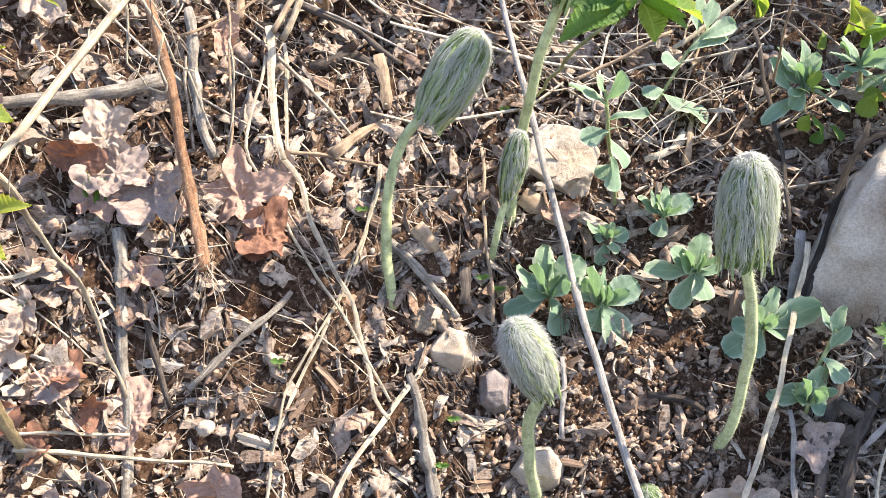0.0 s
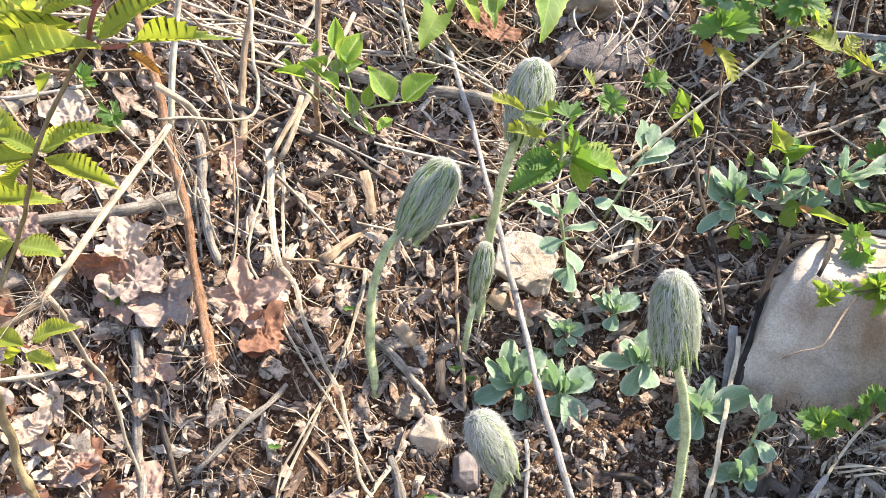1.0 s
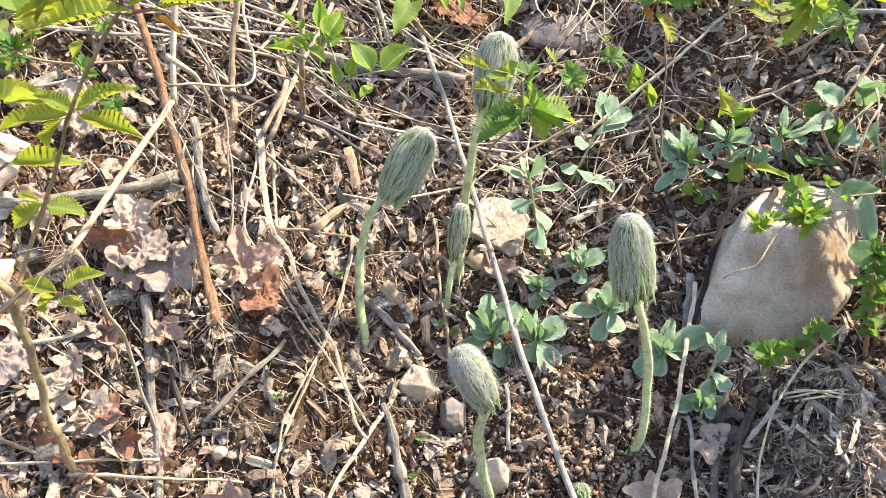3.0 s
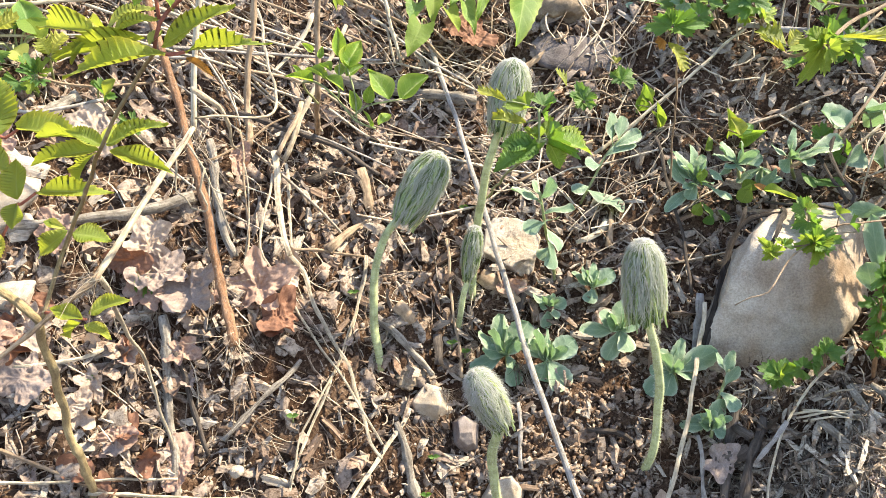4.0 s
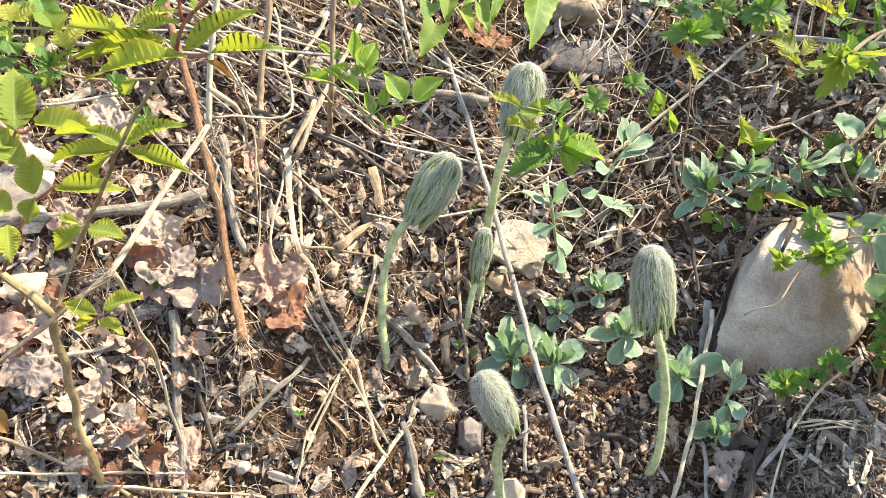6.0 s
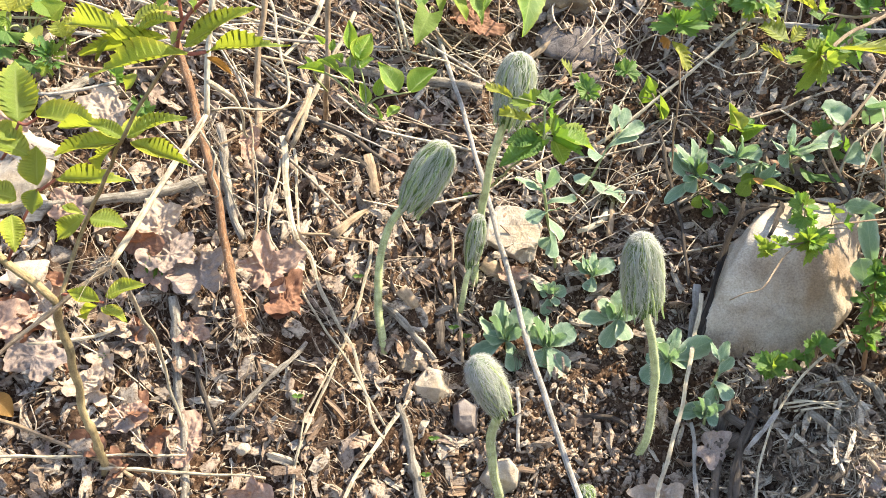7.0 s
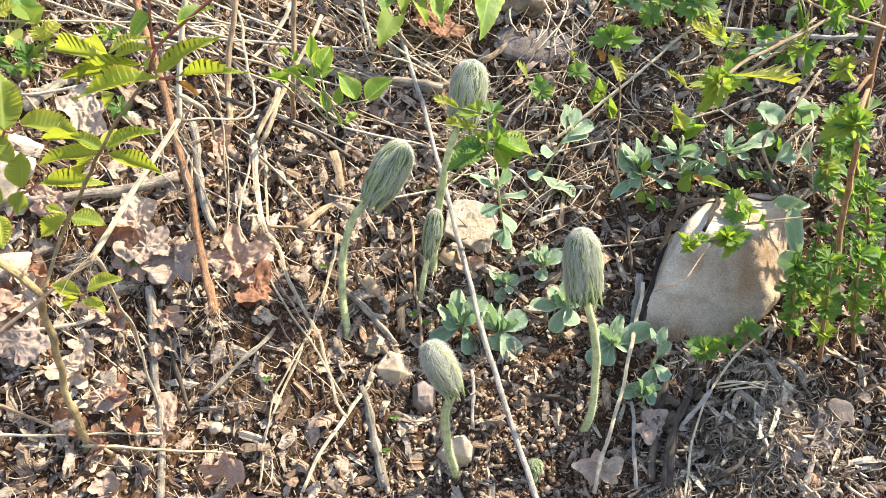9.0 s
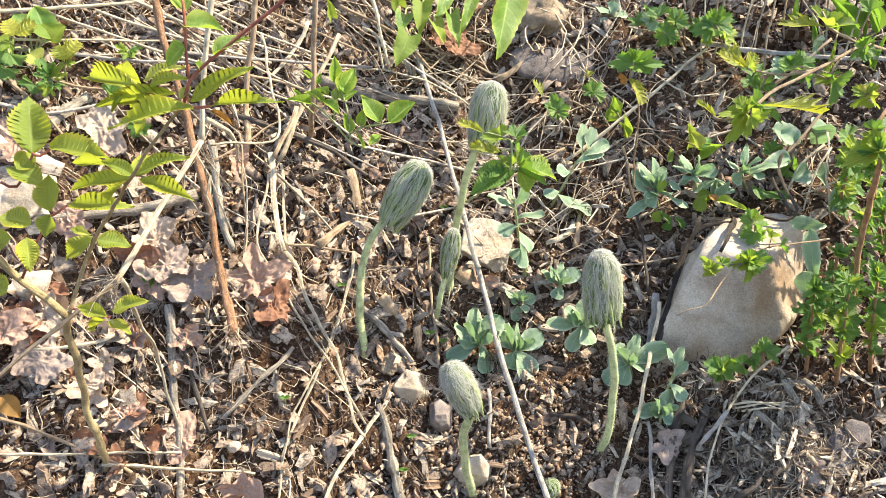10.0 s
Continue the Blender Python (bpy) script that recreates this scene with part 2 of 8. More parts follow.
FLAKE = scattered("leaf_flake", [(0, (0.20, 0.135, 0.102)), (0.3, (0.31, 0.236, 0.19)), (0.6, (0.29, 0.226, 0.18)), (0.88, (0.36, 0.298, 0.245)), (1, (0.33, 0.19, 0.12))], (420, 420, 420), 0.85, 0.4, 0.15)
FIBRE = scattered("straw_fibre", [(0, (0.23, 0.165, 0.115)), (0.25, (0.40, 0.315, 0.235)), (0.55, (0.50, 0.415, 0.315)), (0.85, (0.58, 0.50, 0.40)), (1, (0.34, 0.24, 0.155))], (350, 350, 350), 0.75)
CRUMB = scattered("soil_crumb", [(0, (0.09, 0.056, 0.039)), (0.3, (0.215, 0.147, 0.106)), (0.65, (0.305, 0.225, 0.168)), (0.92, (0.375, 0.29, 0.226)), (1, (0.45, 0.375, 0.305))], (700, 700, 700), 0.95, 0.4, 0.1)
ROOTS = scattered("root_fibre", [(0, (0.07, 0.047, 0.033)), (0.3, (0.20, 0.148, 0.108)), (0.65, (0.36, 0.29, 0.225)), (1, (0.52, 0.45, 0.365))], (350, 900, 900), 0.85)
STRAW = fibrous("pale_straw", (0.40, 0.31, 0.21), (0.66, 0.575, 0.44))
GREY = fibrous("weathered_stalk", (0.24, 0.21, 0.19), (0.68, 0.62, 0.57), (34, 16, 1), 0.85, 1.0, 0.2)
TAN = fibrous("tan_stalk", (0.25, 0.16, 0.10), (0.52, 0.39, 0.26))
RUST = fibrous("reddish_bark", (0.11, 0.05, 0.027), (0.42, 0.22, 0.115), (9, 120, 1), 0.65, 1.0, 0.3, (0.34, 0.26, 0.19))
DARK = fibrous("dark_wood", (0.018, 0.014, 0.012), (0.085, 0.07, 0.062), (18, 30, 1), 0.85, 0.9, 0.15)
UMBER = fibrous("brown_wood", (0.04, 0.031, 0.026), (0.165, 0.132, 0.11), (16, 34, 1), 0.85, 0.9, 0.2)
LICHEN = fibrous("lichen_bark", (0.11, 0.088, 0.07), (0.46, 0.405, 0.34), (10, 60, 1), 0.85, 1.0, 0.2, (0.10, 0.078, 0.062))
TWIGBARK = fibrous("twig_bark", (0.20, 0.10, 0.05), (0.52, 0.31, 0.17), (8, 80, 1), 0.6, 0.6)
OLIVE = fibrous("olive_bark", (0.28, 0.20, 0.10), (0.60, 0.47, 0.25), (6, 90, 1), 0.6, 0.8, 0.3, (0.30, 0.20, 0.12))
REDTWIG = fibrous("red_twig", (0.26, 0.06, 0.04), (0.52, 0.19, 0.12), (6, 60, 1), 0.5)
PLANTSTEM = fibrous("green_stem", (0.20, 0.235, 0.09), (0.40, 0.42, 0.20), (6, 25, 1), 0.6, 0.15)
FUZZSTEM = fibrous("downy_stem", (0.45, 0.51, 0.22), (0.69, 0.74, 0.42), (10, 20, 1), 0.7, 0.12)
BLEACH = fibrous("bleached_wood", (0.40, 0.33, 0.27), (0.78, 0.71, 0.62), (20, 26, 1), 0.85, 0.8)
ROCK = stony("rock", (0.25, 0.195, 0.15), (0.45, 0.382, 0.315), (0.55, 0.485, 0.415), 38, 0.7, 1.0, (0.56, 0.44, 0.33))
PALEROCK = stony("pale_rock", (0.36, 0.285, 0.22), (0.53, 0.445, 0.365), (0.65, 0.58, 0.50), 110, 1.0, 0.8)
GREYROCK = stony("grey_rock", (0.085, 0.068, 0.063), (0.17, 0.142, 0.137), (0.28, 0.24, 0.232), 90, 1.0)
CLODROCK = stony("crumbly_rock", (0.14, 0.10, 0.07), (0.26, 0.20, 0.145), (0.40, 0.33, 0.25), 55, 1.0)
BROWNROCK = stony("brown_stone", (0.12, 0.095, 0.088), (0.21, 0.175, 0.165), (0.35, 0.30, 0.285), 70)
LEAF_YELLOW = leafy("yellow_green_leaf", (0.20, 0.27, 0.038), (0.33, 0.39, 0.10), (0.54, 0.60, 0.055), 0.40, 0.42, 13, None, (0.45, 0.42, 0.06))
LEAF_PALE = leafy("young_pale_leaf", (0.34, 0.40, 0.10), (0.46, 0.50, 0.18), (0.6, 0.62, 0.12), 0.5, 0.45, 8)
LEAF_BROAD = leafy("broad_green_leaf", (0.12, 0.235, 0.035), (0.34, 0.46, 0.14), (0.42, 0.60, 0.06), 0.28, 0.42, 6, None, (0.34, 0.42, 0.08))
LEAF_HEART = leafy("heart_green_leaf", (0.11, 0.22, 0.04), (0.30, 0.42, 0.12), (0.38, 0.58, 0.06), 0.36, 0.40, 5, None, (0.26, 0.35, 0.07))
LEAF_CUT = leafy("cut_green_leaf", (0.075, 0.17, 0.04), (0.13, 0.24, 0.07), (0.26, 0.46, 0.05), 0.42, 0.36, 6, None, (0.12, 0.21, 0.05))
LEAF_YOUNG = leafy("yellow_young_leaf", (0.27, 0.30, 0.045), (0.15, 0.19, 0.05), (0.48, 0.50, 0.05), 0.45, 0.42, 9, None, (0.38, 0.37, 0.07))
LEAF_LIME = leafy("lime_cut_leaf", (0.20, 0.29, 0.04), (0.30, 0.38, 0.08), (0.38, 0.50, 0.06), 0.5, 0.45, 6)
LEAF_SAGE = leafy("downy_grey_leaf", (0.14, 0.24, 0.145), (0.28, 0.38, 0.26), (0.28, 0.46, 0.18), 0.6, 0.28, 4, (0.40, 0.48, 0.40), (0.48, 0.54, 0.43))
LEAF_BROWN = leafy("browned_leaf", (0.34, 0.17, 0.05), (0.42, 0.25, 0.1), (0.5, 0.25, 0.05), 0.6, 0.35, 8)
DEAD_PALE = withered("pale_dead_leaf", (0.32, 0.225, 0.165), (0.50, 0.395, 0.315), (0.45, 0.30, 0.19))
DEAD_TAN = withered("tan_dead_leaf", (0.25, 0.14, 0.10), (0.46, 0.31, 0.24), (0.42, 0.22, 0.12))
DEAD_RUST = withered("rust_dead_leaf", (0.10, 0.045, 0.03), (0.27, 0.135, 0.085), (0.28, 0.10, 0.04), 0.14)
DEAD_GREY = withered("grey_dead_leaf", (0.17, 0.12, 0.10), (0.36, 0.28, 0.24), (0.25, 0.16, 0.1), 0.12)
BRACT = leafy("downy_bract", (0.28, 0.37, 0.12), (0.40, 0.48, 0.20), (0.46, 0.56, 0.16), 0.6, 0.28, 3, (0.56, 0.60, 0.44))
BUDCORE = leafy("bud_core", (0.10, 0.165, 0.045), (0.15, 0.22, 0.08), (0.22, 0.33, 0.08), 0.7, 0.18, 3)


def hair_material(name, colour, glow):
    m, nodes, links, b = material(name, 0.45, 0.4)
    geo = nodes.new("ShaderNodeNewGeometry")
    r = ramp(nodes, [(0, tuple(0.28 * k for k in colour)), (0.6, tuple(0.52 * k for k in colour)), (1, colour)])
    links.new(geo.outputs["Random Per Island"], r.inputs[0])
    links.new(r.outputs[0], b.inputs["Base Color"])
    tr = nodes.new("ShaderNodeBsdfTranslucent")
    tr.inputs[0].default_value = (*glow, 1)
    mx = nodes.new("ShaderNodeMixShader")
    mx.inputs[0].default_value = 0.5
    links.new(b.outputs[0], mx.inputs[1])
    links.new(tr.outputs[0], mx.inputs[2])
    links.new(mx.outputs[0], nodes["Material Output"].inputs[0])
    return m


HAIR = hair_material("silky_hair", (0.88, 0.88, 0.80), (0.66, 0.69, 0.50))
HAIRTOP = hair_material("white_down", (0.90, 0.88, 0.84), (0.86, 0.84, 0.80))


# ---- mesh helpers ----
WORLD = {}


def mesh(name, verts, faces, uv=None, smooth=True):
    me = bpy.data.meshes.new(name)
    verts = np.asarray(verts, np.float32).reshape(-1, 3)
    me.from_pydata(verts.tolist(), [], [tuple(int(i) for i in f) for f in faces])
    if uv is not None:
        idx = np.empty(len(me.loops), np.int32)
        me.loops.foreach_get("vertex_index", idx)
        me.uv_layers.new(name="UVMap").data.foreach_set("uv", np.asarray(uv, np.float32)[idx].ravel())
    me.polygons.foreach_set("use_smooth", np.full(len(me.polygons), smooth))
    me.update()
    return me


def bulk(name, verts, quads, smooth=False):
    """A large mesh of quads from arrays."""
    me = bpy.data.meshes.new(name)
    verts, quads = np.asarray(verts, np.float32).reshape(-1, 3), np.asarray(quads, np.int32)
    k = quads.shape[1]
    me.vertices.add(len(verts))
    me.vertices.foreach_set("co", verts.ravel())
    me.loops.add(quads.size)
    me.loops.foreach_set("vertex_index", quads.ravel())
    me.polygons.add(len(quads))
    me.polygons.foreach_set("loop_start", np.arange(len(quads), dtype=np.int32) * k)
    me.polygons.foreach_set("use_smooth", np.full(len(quads), smooth))
    me.update(calc_edges=True)
    return me


def thing(name, at, label, category, group=""):
    ob = new(name)
    ob.empty_display_size = 0.01
    ob.matrix_basis = WORLD[ob] = Matrix.Translation(at)
    return tagged(ob, label, category, group)


def part(name, me, mat, parent, label="", m=None):
    """One mesh under a thing or a part; m places it in the world."""
    ob = new(name, me)
    if not me.materials:
        me.materials.append(mat)
    m = m or Matrix.Identity(4)
    ob.parent = parent
    ob.matrix_basis = WORLD[parent].inverted() @ m
    WORLD[ob] = m
    return tagged(ob, label)


def solid(name, me, mat, label, category, group="", kind="", m=None):
    """A thing that is one mesh."""
    ob = new(name, me)
    if not me.materials:
        me.materials.append(mat)
    ob.matrix_basis = WORLD[ob] = m or Matrix.Identity(4)
    return tagged(ob, label, category, group, kind)


def curve_points(points, step=0.006):
    """A smooth line through the given points."""
    p = [Vector(q) for q in points]
    p = [p[0] * 2 - p[1]] + p + [p[-1] * 2 - p[-2]]
    out = []
    for a, b, c, d in zip(p, p[1:], p[2:], p[3:]):
        n = max(2, int((c - b).length / step))
        for i in range(n):
            t = i / n
            out.append(0.5 * (2 * b + (c - a) * t + (2 * a - 5 * b + 4 * c - d) * t * t + (3 * b - a - 3 * c + d) * t ** 3))
    out.append(p[-2].copy())
    return out


def tube(name, points, r0, r1=None, sides=8, wobble=0.0, knots=0.0, flat=1.0, seed=0, step=0.006, bulge=()):
    """A tapered round stem along a smooth line, with wobble, knots and closed ends."""
    rnd = random.Random(seed)
    r1 = r0 if r1 is None else r1
    line = curve_points(points, step)
    n = len(line)
    if wobble:
        ph = [rnd.uniform(0, 6.28) for _ in range(6)]
        for i, q in enumerate(line):
            k = i * step * 90
            q += wobble * Vector((math.sin(k + ph[0]) + 0.5 * math.sin(2.3 * k + ph[1]), 0.6 * math.sin(1.3 * k + ph[2]), math.sin(1.1 * k + ph[3]) * 0.6 + 0.4 * math.sin(2.7 * k + ph[4])))
    verts, uv, faces = [], [], []
    ref = Vector((0.3, -0.8, 0.5))
    along = 0.0
    for i, q in enumerate(line):
        tan = (line[min(i + 1, n - 1)] - line[max(i - 1, 0)]).normalized()
        a = tan.cross(ref)
        a = a.normalized() if a.length > 1e-5 else tan.orthogonal().normalized()
        b = tan.cross(a)
        ref = -b if b.dot(ref) < 0 else b
        along += (q - line[i - 1]).length if i else 0
        t = i / (n - 1)
        r = r0 + (r1 - r0) * t
        if knots:
            r *= 1 + knots * (rnd.random() - 0.4) + (2.2 * knots if rnd.random() < 0.06 else 0)
        for s, w, g in bulge:
            r *= 1 + g * math.exp(-((t - s) / w) ** 2)
        for k in range(sides + 1):
            th = 2 * math.pi * k / sides
            rr = r * (1 + 0.10 * math.sin(3 * th + seed) + 0.05 * math.sin(5 * th + i * 0.3))
            verts.append(q + a * (rr * math.cos(th)) + b * (rr * flat * math.sin(th)))
            uv.append((k / sides, along))
    w = sides + 1
    for i in range(n - 1):
        for k in range(sides):
            faces.append((i * w + k, i * w + k + 1, (i + 1) * w + k + 1, (i + 1) * w + k))
    for i, end in ((0, line[0]), (n - 1, line[-1])):
        verts.append(end)
        uv.append((0.5, along * (i > 0)))
        c = len(verts) - 1
        faces += [(c, i * w + k + 1, i * w + k) if i == 0 else (c, i * w + k, i * w + k + 1) for k in range(sides)]
    return mesh(name, verts, faces, uv)


STICKS = {"straw": STRAW, "grey": GREY, "tan": TAN, "rust": RUST, "dark": DARK, "umber": UMBER, "lichen": LICHEN, "bleach": BLEACH}


def above_litter(p, clear=0.0042):
    """The place itself, or the first one out of the slope that clears the litter."""
    x, y, z = p
    while z < ground_z(x, y) + clear:
        y, z = y - 0.0008, z + 0.0006
    return (float(x), float(y), float(z))


def stick(name, points, r0, r1, mat, label, category="stick", group="", wobble=0.0008, knots=0.12, flat=0.85, seed=1, sides=8, bulge=()):
    """A dry stalk or stick lying on the bank, over the litter."""
    points = [above_litter(p) for p in points]
    base = Vector(points[0])
    me = tube(name, [Vector(p) - base for p in points], r0, r1, sides, wobble, knots, flat, seed, bulge=bulge)
    return solid(name, me, STICKS[mat], label, category, group, m=Matrix.Translation(base))


# ---- leaves ----
def half_width(kind, s):
    if kind == "lance":
        return math.sin(math.pi * s ** 0.78) ** 0.95 * (1 - 0.30 * s) * 1.1
    if kind == "ovate":
        return math.sin(math.pi * s ** 0.76) ** 0.9 * (1 - 0.1 * s) * 1.03
    if kind == "spoon":
        return (0.14 + 0.86 * math.sin(0.5 * math.pi * min(1, s / 0.62)) ** 1.6) * (1 - max(0, (s - 0.62) / 0.38) ** 2.6) ** 0.6
    if kind == "heart":
        return min(1.0, 0.80 + 1.7 * s) * (1 - s ** 1.5) ** 0.8
    if kind == "strap":
        return min(1.0, 0.3 + 3 * s) * (1 - s ** 4) + 0.02
    return math.sin(math.pi * s ** 0.9) ** 0.6


TEETH = {"lance": (13, 0.16, 0.10), "ovate": (6, 0.04, 0.0), "spoon": (6, 0.09, 0.04), "heart": (8, 0.10, 0.0), "strap": (4, 0.02, 0.0), "feather": (6, 0.50, 0.30), "cut": (3, 0.50, 0.20), "lobe": (3, 0.58, 0.24)}


def blade(kind, rnd, cols=(-1, -0.72, -0.4, -0.15, 0, 0.15, 0.4, 0.72, 1), least=18):
    """One leaf blade one long and two wide, lying along x: toothed rim, pleats between the veins, fold and droop."""
    count, depth, shear = TEETH[kind]
    rows = max(least, count * 4)
    fold, droop, twist = rnd.uniform(0.06, 0.30), rnd.uniform(0.02, 0.26), rnd.uniform(-0.12, 0.12)
    if kind == "spoon":
        fold, droop = rnd.uniform(-0.06, 0.12), rnd.uniform(-0.1, 0.4)
    if kind == "ovate":
        fold, droop = rnd.uniform(0.15, 0.5), rnd.uniform(0.05, 0.45)
    ph = [rnd.uniform(0, 6.28) for _ in range(4)]
    verts, uv, faces = [], [], []
    for i in range(rows + 1):
        s = i / rows
        f = (s * count + 0.15) % 1.0
        saw = f / 0.7 if f < 0.7 else (1 - f) / 0.3
        h = half_width(kind, min(max(s, 0.001), 0.999))
        for c in cols:
            side = 1 + 0.07 * math.sin(5 * s + ph[0] + (1.7 if c > 0 else 0))
            cut = 1 - depth * (1 - saw) * min(1, abs(c) ** 1.5)
            y = c * h * cut * side
            x = s + shear * abs(c) * h * saw - (0.16 * (1 - s) ** 6 * abs(c) if kind == "heart" else 0)
            z = fold * (math.sqrt(y * y + 0.03) - 0.17) - droop * s * s + (0.0016 if kind == "lance" else 0.003) * math.cos(6.283 * (s * count - 0.8 * abs(c))) * min(1, 2 * abs(c)) * h
            z += twist * s * c * h * 0.5 + 0.03 * math.sin(9 * s + ph[1]) * c + 0.05 * math.sin(7 * s + ph[2]) * abs(c) ** 2
            verts.append((x, y, z))
            uv.append((s, c * (0.3 + 0.7 * cut)))
    w = len(cols)
    for i in range(rows):
        for k in range(w - 1):
            faces.append((i * w + k, (i + 1) * w + k, (i + 1) * w + k + 1, i * w + k + 1))
    return verts, faces, uv


def palm(rnd):
    """A leaf cut like a hand into five toothed lobes, one long and two wide, cupped and creased along its veins."""
    lobes = [(t + rnd.uniform(-0.08, 0.08), s * rnd.uniform(0.85, 1.1)) for t, s in ((-1.45, 0.52), (-0.72, 0.82), (0, 1.0), (0.72, 0.82), (1.45, 0.52))]
    spokes, rings = 64, 4
    cup, droop, ph = rnd.uniform(0.1, 0.7), rnd.uniform(0.0, 0.5), rnd.uniform(0, 6.28)
    verts, uv, faces = [(0, 0, 0)], [(0, 0)], []
    for i in range(1, rings + 1):
        f = i / rings
        for k in range(spokes + 1):
            a = -1.95 + 3.9 * k / spokes
            near, off = max((s * (1 - 0.42 * min(1, abs(a - t) / 0.44) ** 2.1), a - t) for t, s in lobes)
            tooth = 1 - 0.20 * f * abs(((abs(off) / 0.21 + 0.5) % 1.0) * 2 - 1)
            r = max(0.2, near) * (1 - (1 - tooth) * f * f)
            x, y = f * r * math.cos(a), f * r * math.sin(a)
            z = cup * abs(y) - droop * x * abs(x) + 0.22 * f * abs(off) + 0.09 * math.sin(5 * a + ph) * f * f
            verts.append((x, y / 0.62, z))
            uv.append((f * 0.9, 3.2 * off * f))
    w = spokes + 1
    for k in range(spokes):
        faces.append((0, 1 + k, 2 + k))
        for i in range(rings - 1):
            o = 1 + i * w + k
            faces.append((o, o + w, o + w + 1, o + 1))
    return verts, faces, uv


def leaf_mesh(kind, variant):
    rnd = random.Random(f"{kind}{variant}")
    if kind == "palm":
        return palm(rnd)
    if kind != "trifid":
        return blade(kind, rnd)
    verts, faces, uv = [], [], []
    for turn, size, start in ((0, 0.85, 0.15), (0.75, 0.60, 0.22), (-0.75, 0.60, 0.22), (1.15, 0.38, 0.08), (-1.15, 0.38, 0.08)):
        v, f, t = blade("cut", rnd, (-1, -0.5, 0, 0.5, 1), 12)
        turn += rnd.uniform(-0.15, 0.15)
        ct, st = math.cos(turn), math.sin(turn)
        o = len(verts)
        for x, y, z in v:
            x, y = x * size, y * size * 0.24
            verts.append((start + x * ct - y * st, (x * st + y * ct) * 1.25, z * size))
        faces += [tuple(k + o for k in q) for q in f]
        uv += t
    return verts, faces, uv


LEAF_MESHES = {}
LEAF_RND = random.Random(21)


def leaf(plant, kind, base, tip, width, mat, face=(0.1, -0.45, 0.9), label=""):
    """A leaf from base to tip, of the given full width, its upper side towards face."""
    v = LEAF_RND.randrange(5)
    key = kind, v, mat.name
    if key not in LEAF_MESHES:
        LEAF_MESHES[key] = mesh("leaf", *leaf_mesh(kind, v))
        LEAF_MESHES[key].materials.append(mat)
    base, tip = Vector(base), Vector(tip)
    x = tip - base
    loose = 0.55 if kind == "palm" else 0.3
    n = Vector(face).normalized() + Vector([LEAF_RND.uniform(-loose, loose) for _ in range(3)])
    y = n.cross(x).normalized()
    z = x.cross(y).normalized()
    m = Matrix.Translation(base) @ Matrix((x.normalized() * x.length, y * (width / 2), z * x.length)).transposed().to_4x4()
    return part("leaf", LEAF_MESHES[key], mat, plant, label, m)


def stem(plant, points, r0, r1, mat, name="stem", knots=0.06, seed=3, wobble=0.0004, label=""):
    base = Vector(points[0])
    me = tube(name, [Vector(p) - base for p in points], r0, r1, 8, wobble, knots, 1.0, seed, 0.004)
    return part(name, me, mat, plant, label, Matrix.Translation(base))


# ---- hairy flower buds ----
def ribbons(name, root, way, length, width, sag):
    """Fine hairs: narrow tapered ribbons from root along way, which sag towards the given vector."""
    k = len(root)
    side = np.cross(way, RNG.normal(size=(k, 3)))
    side /= np.linalg.norm(side, axis=1, keepdims=True)
    wave = RNG.uniform(0, 6.28, k)
    rows = []
    for t, w in ((0, 1.0), (0.4, 0.8), (0.75, 0.5), (1.0, 0.15)):
        c = root + side * (length * 0.04 * np.sin(wave + 7 * t))[:, None] + way * (length * t)[:, None] + sag * (length * t * t)[:, None]
        rows += [c - side * (width * w * 0.5)[:, None], c + side * (width * w * 0.5)[:, None]]
    v = np.stack(rows, 1)
    o = np.arange(k)[:, None] * 8
    q = np.concatenate([o + np.array([[a, a + 1, a + 3, a + 2]]) for a in (0, 2, 4)])
    return bulk(name, v, q, True)


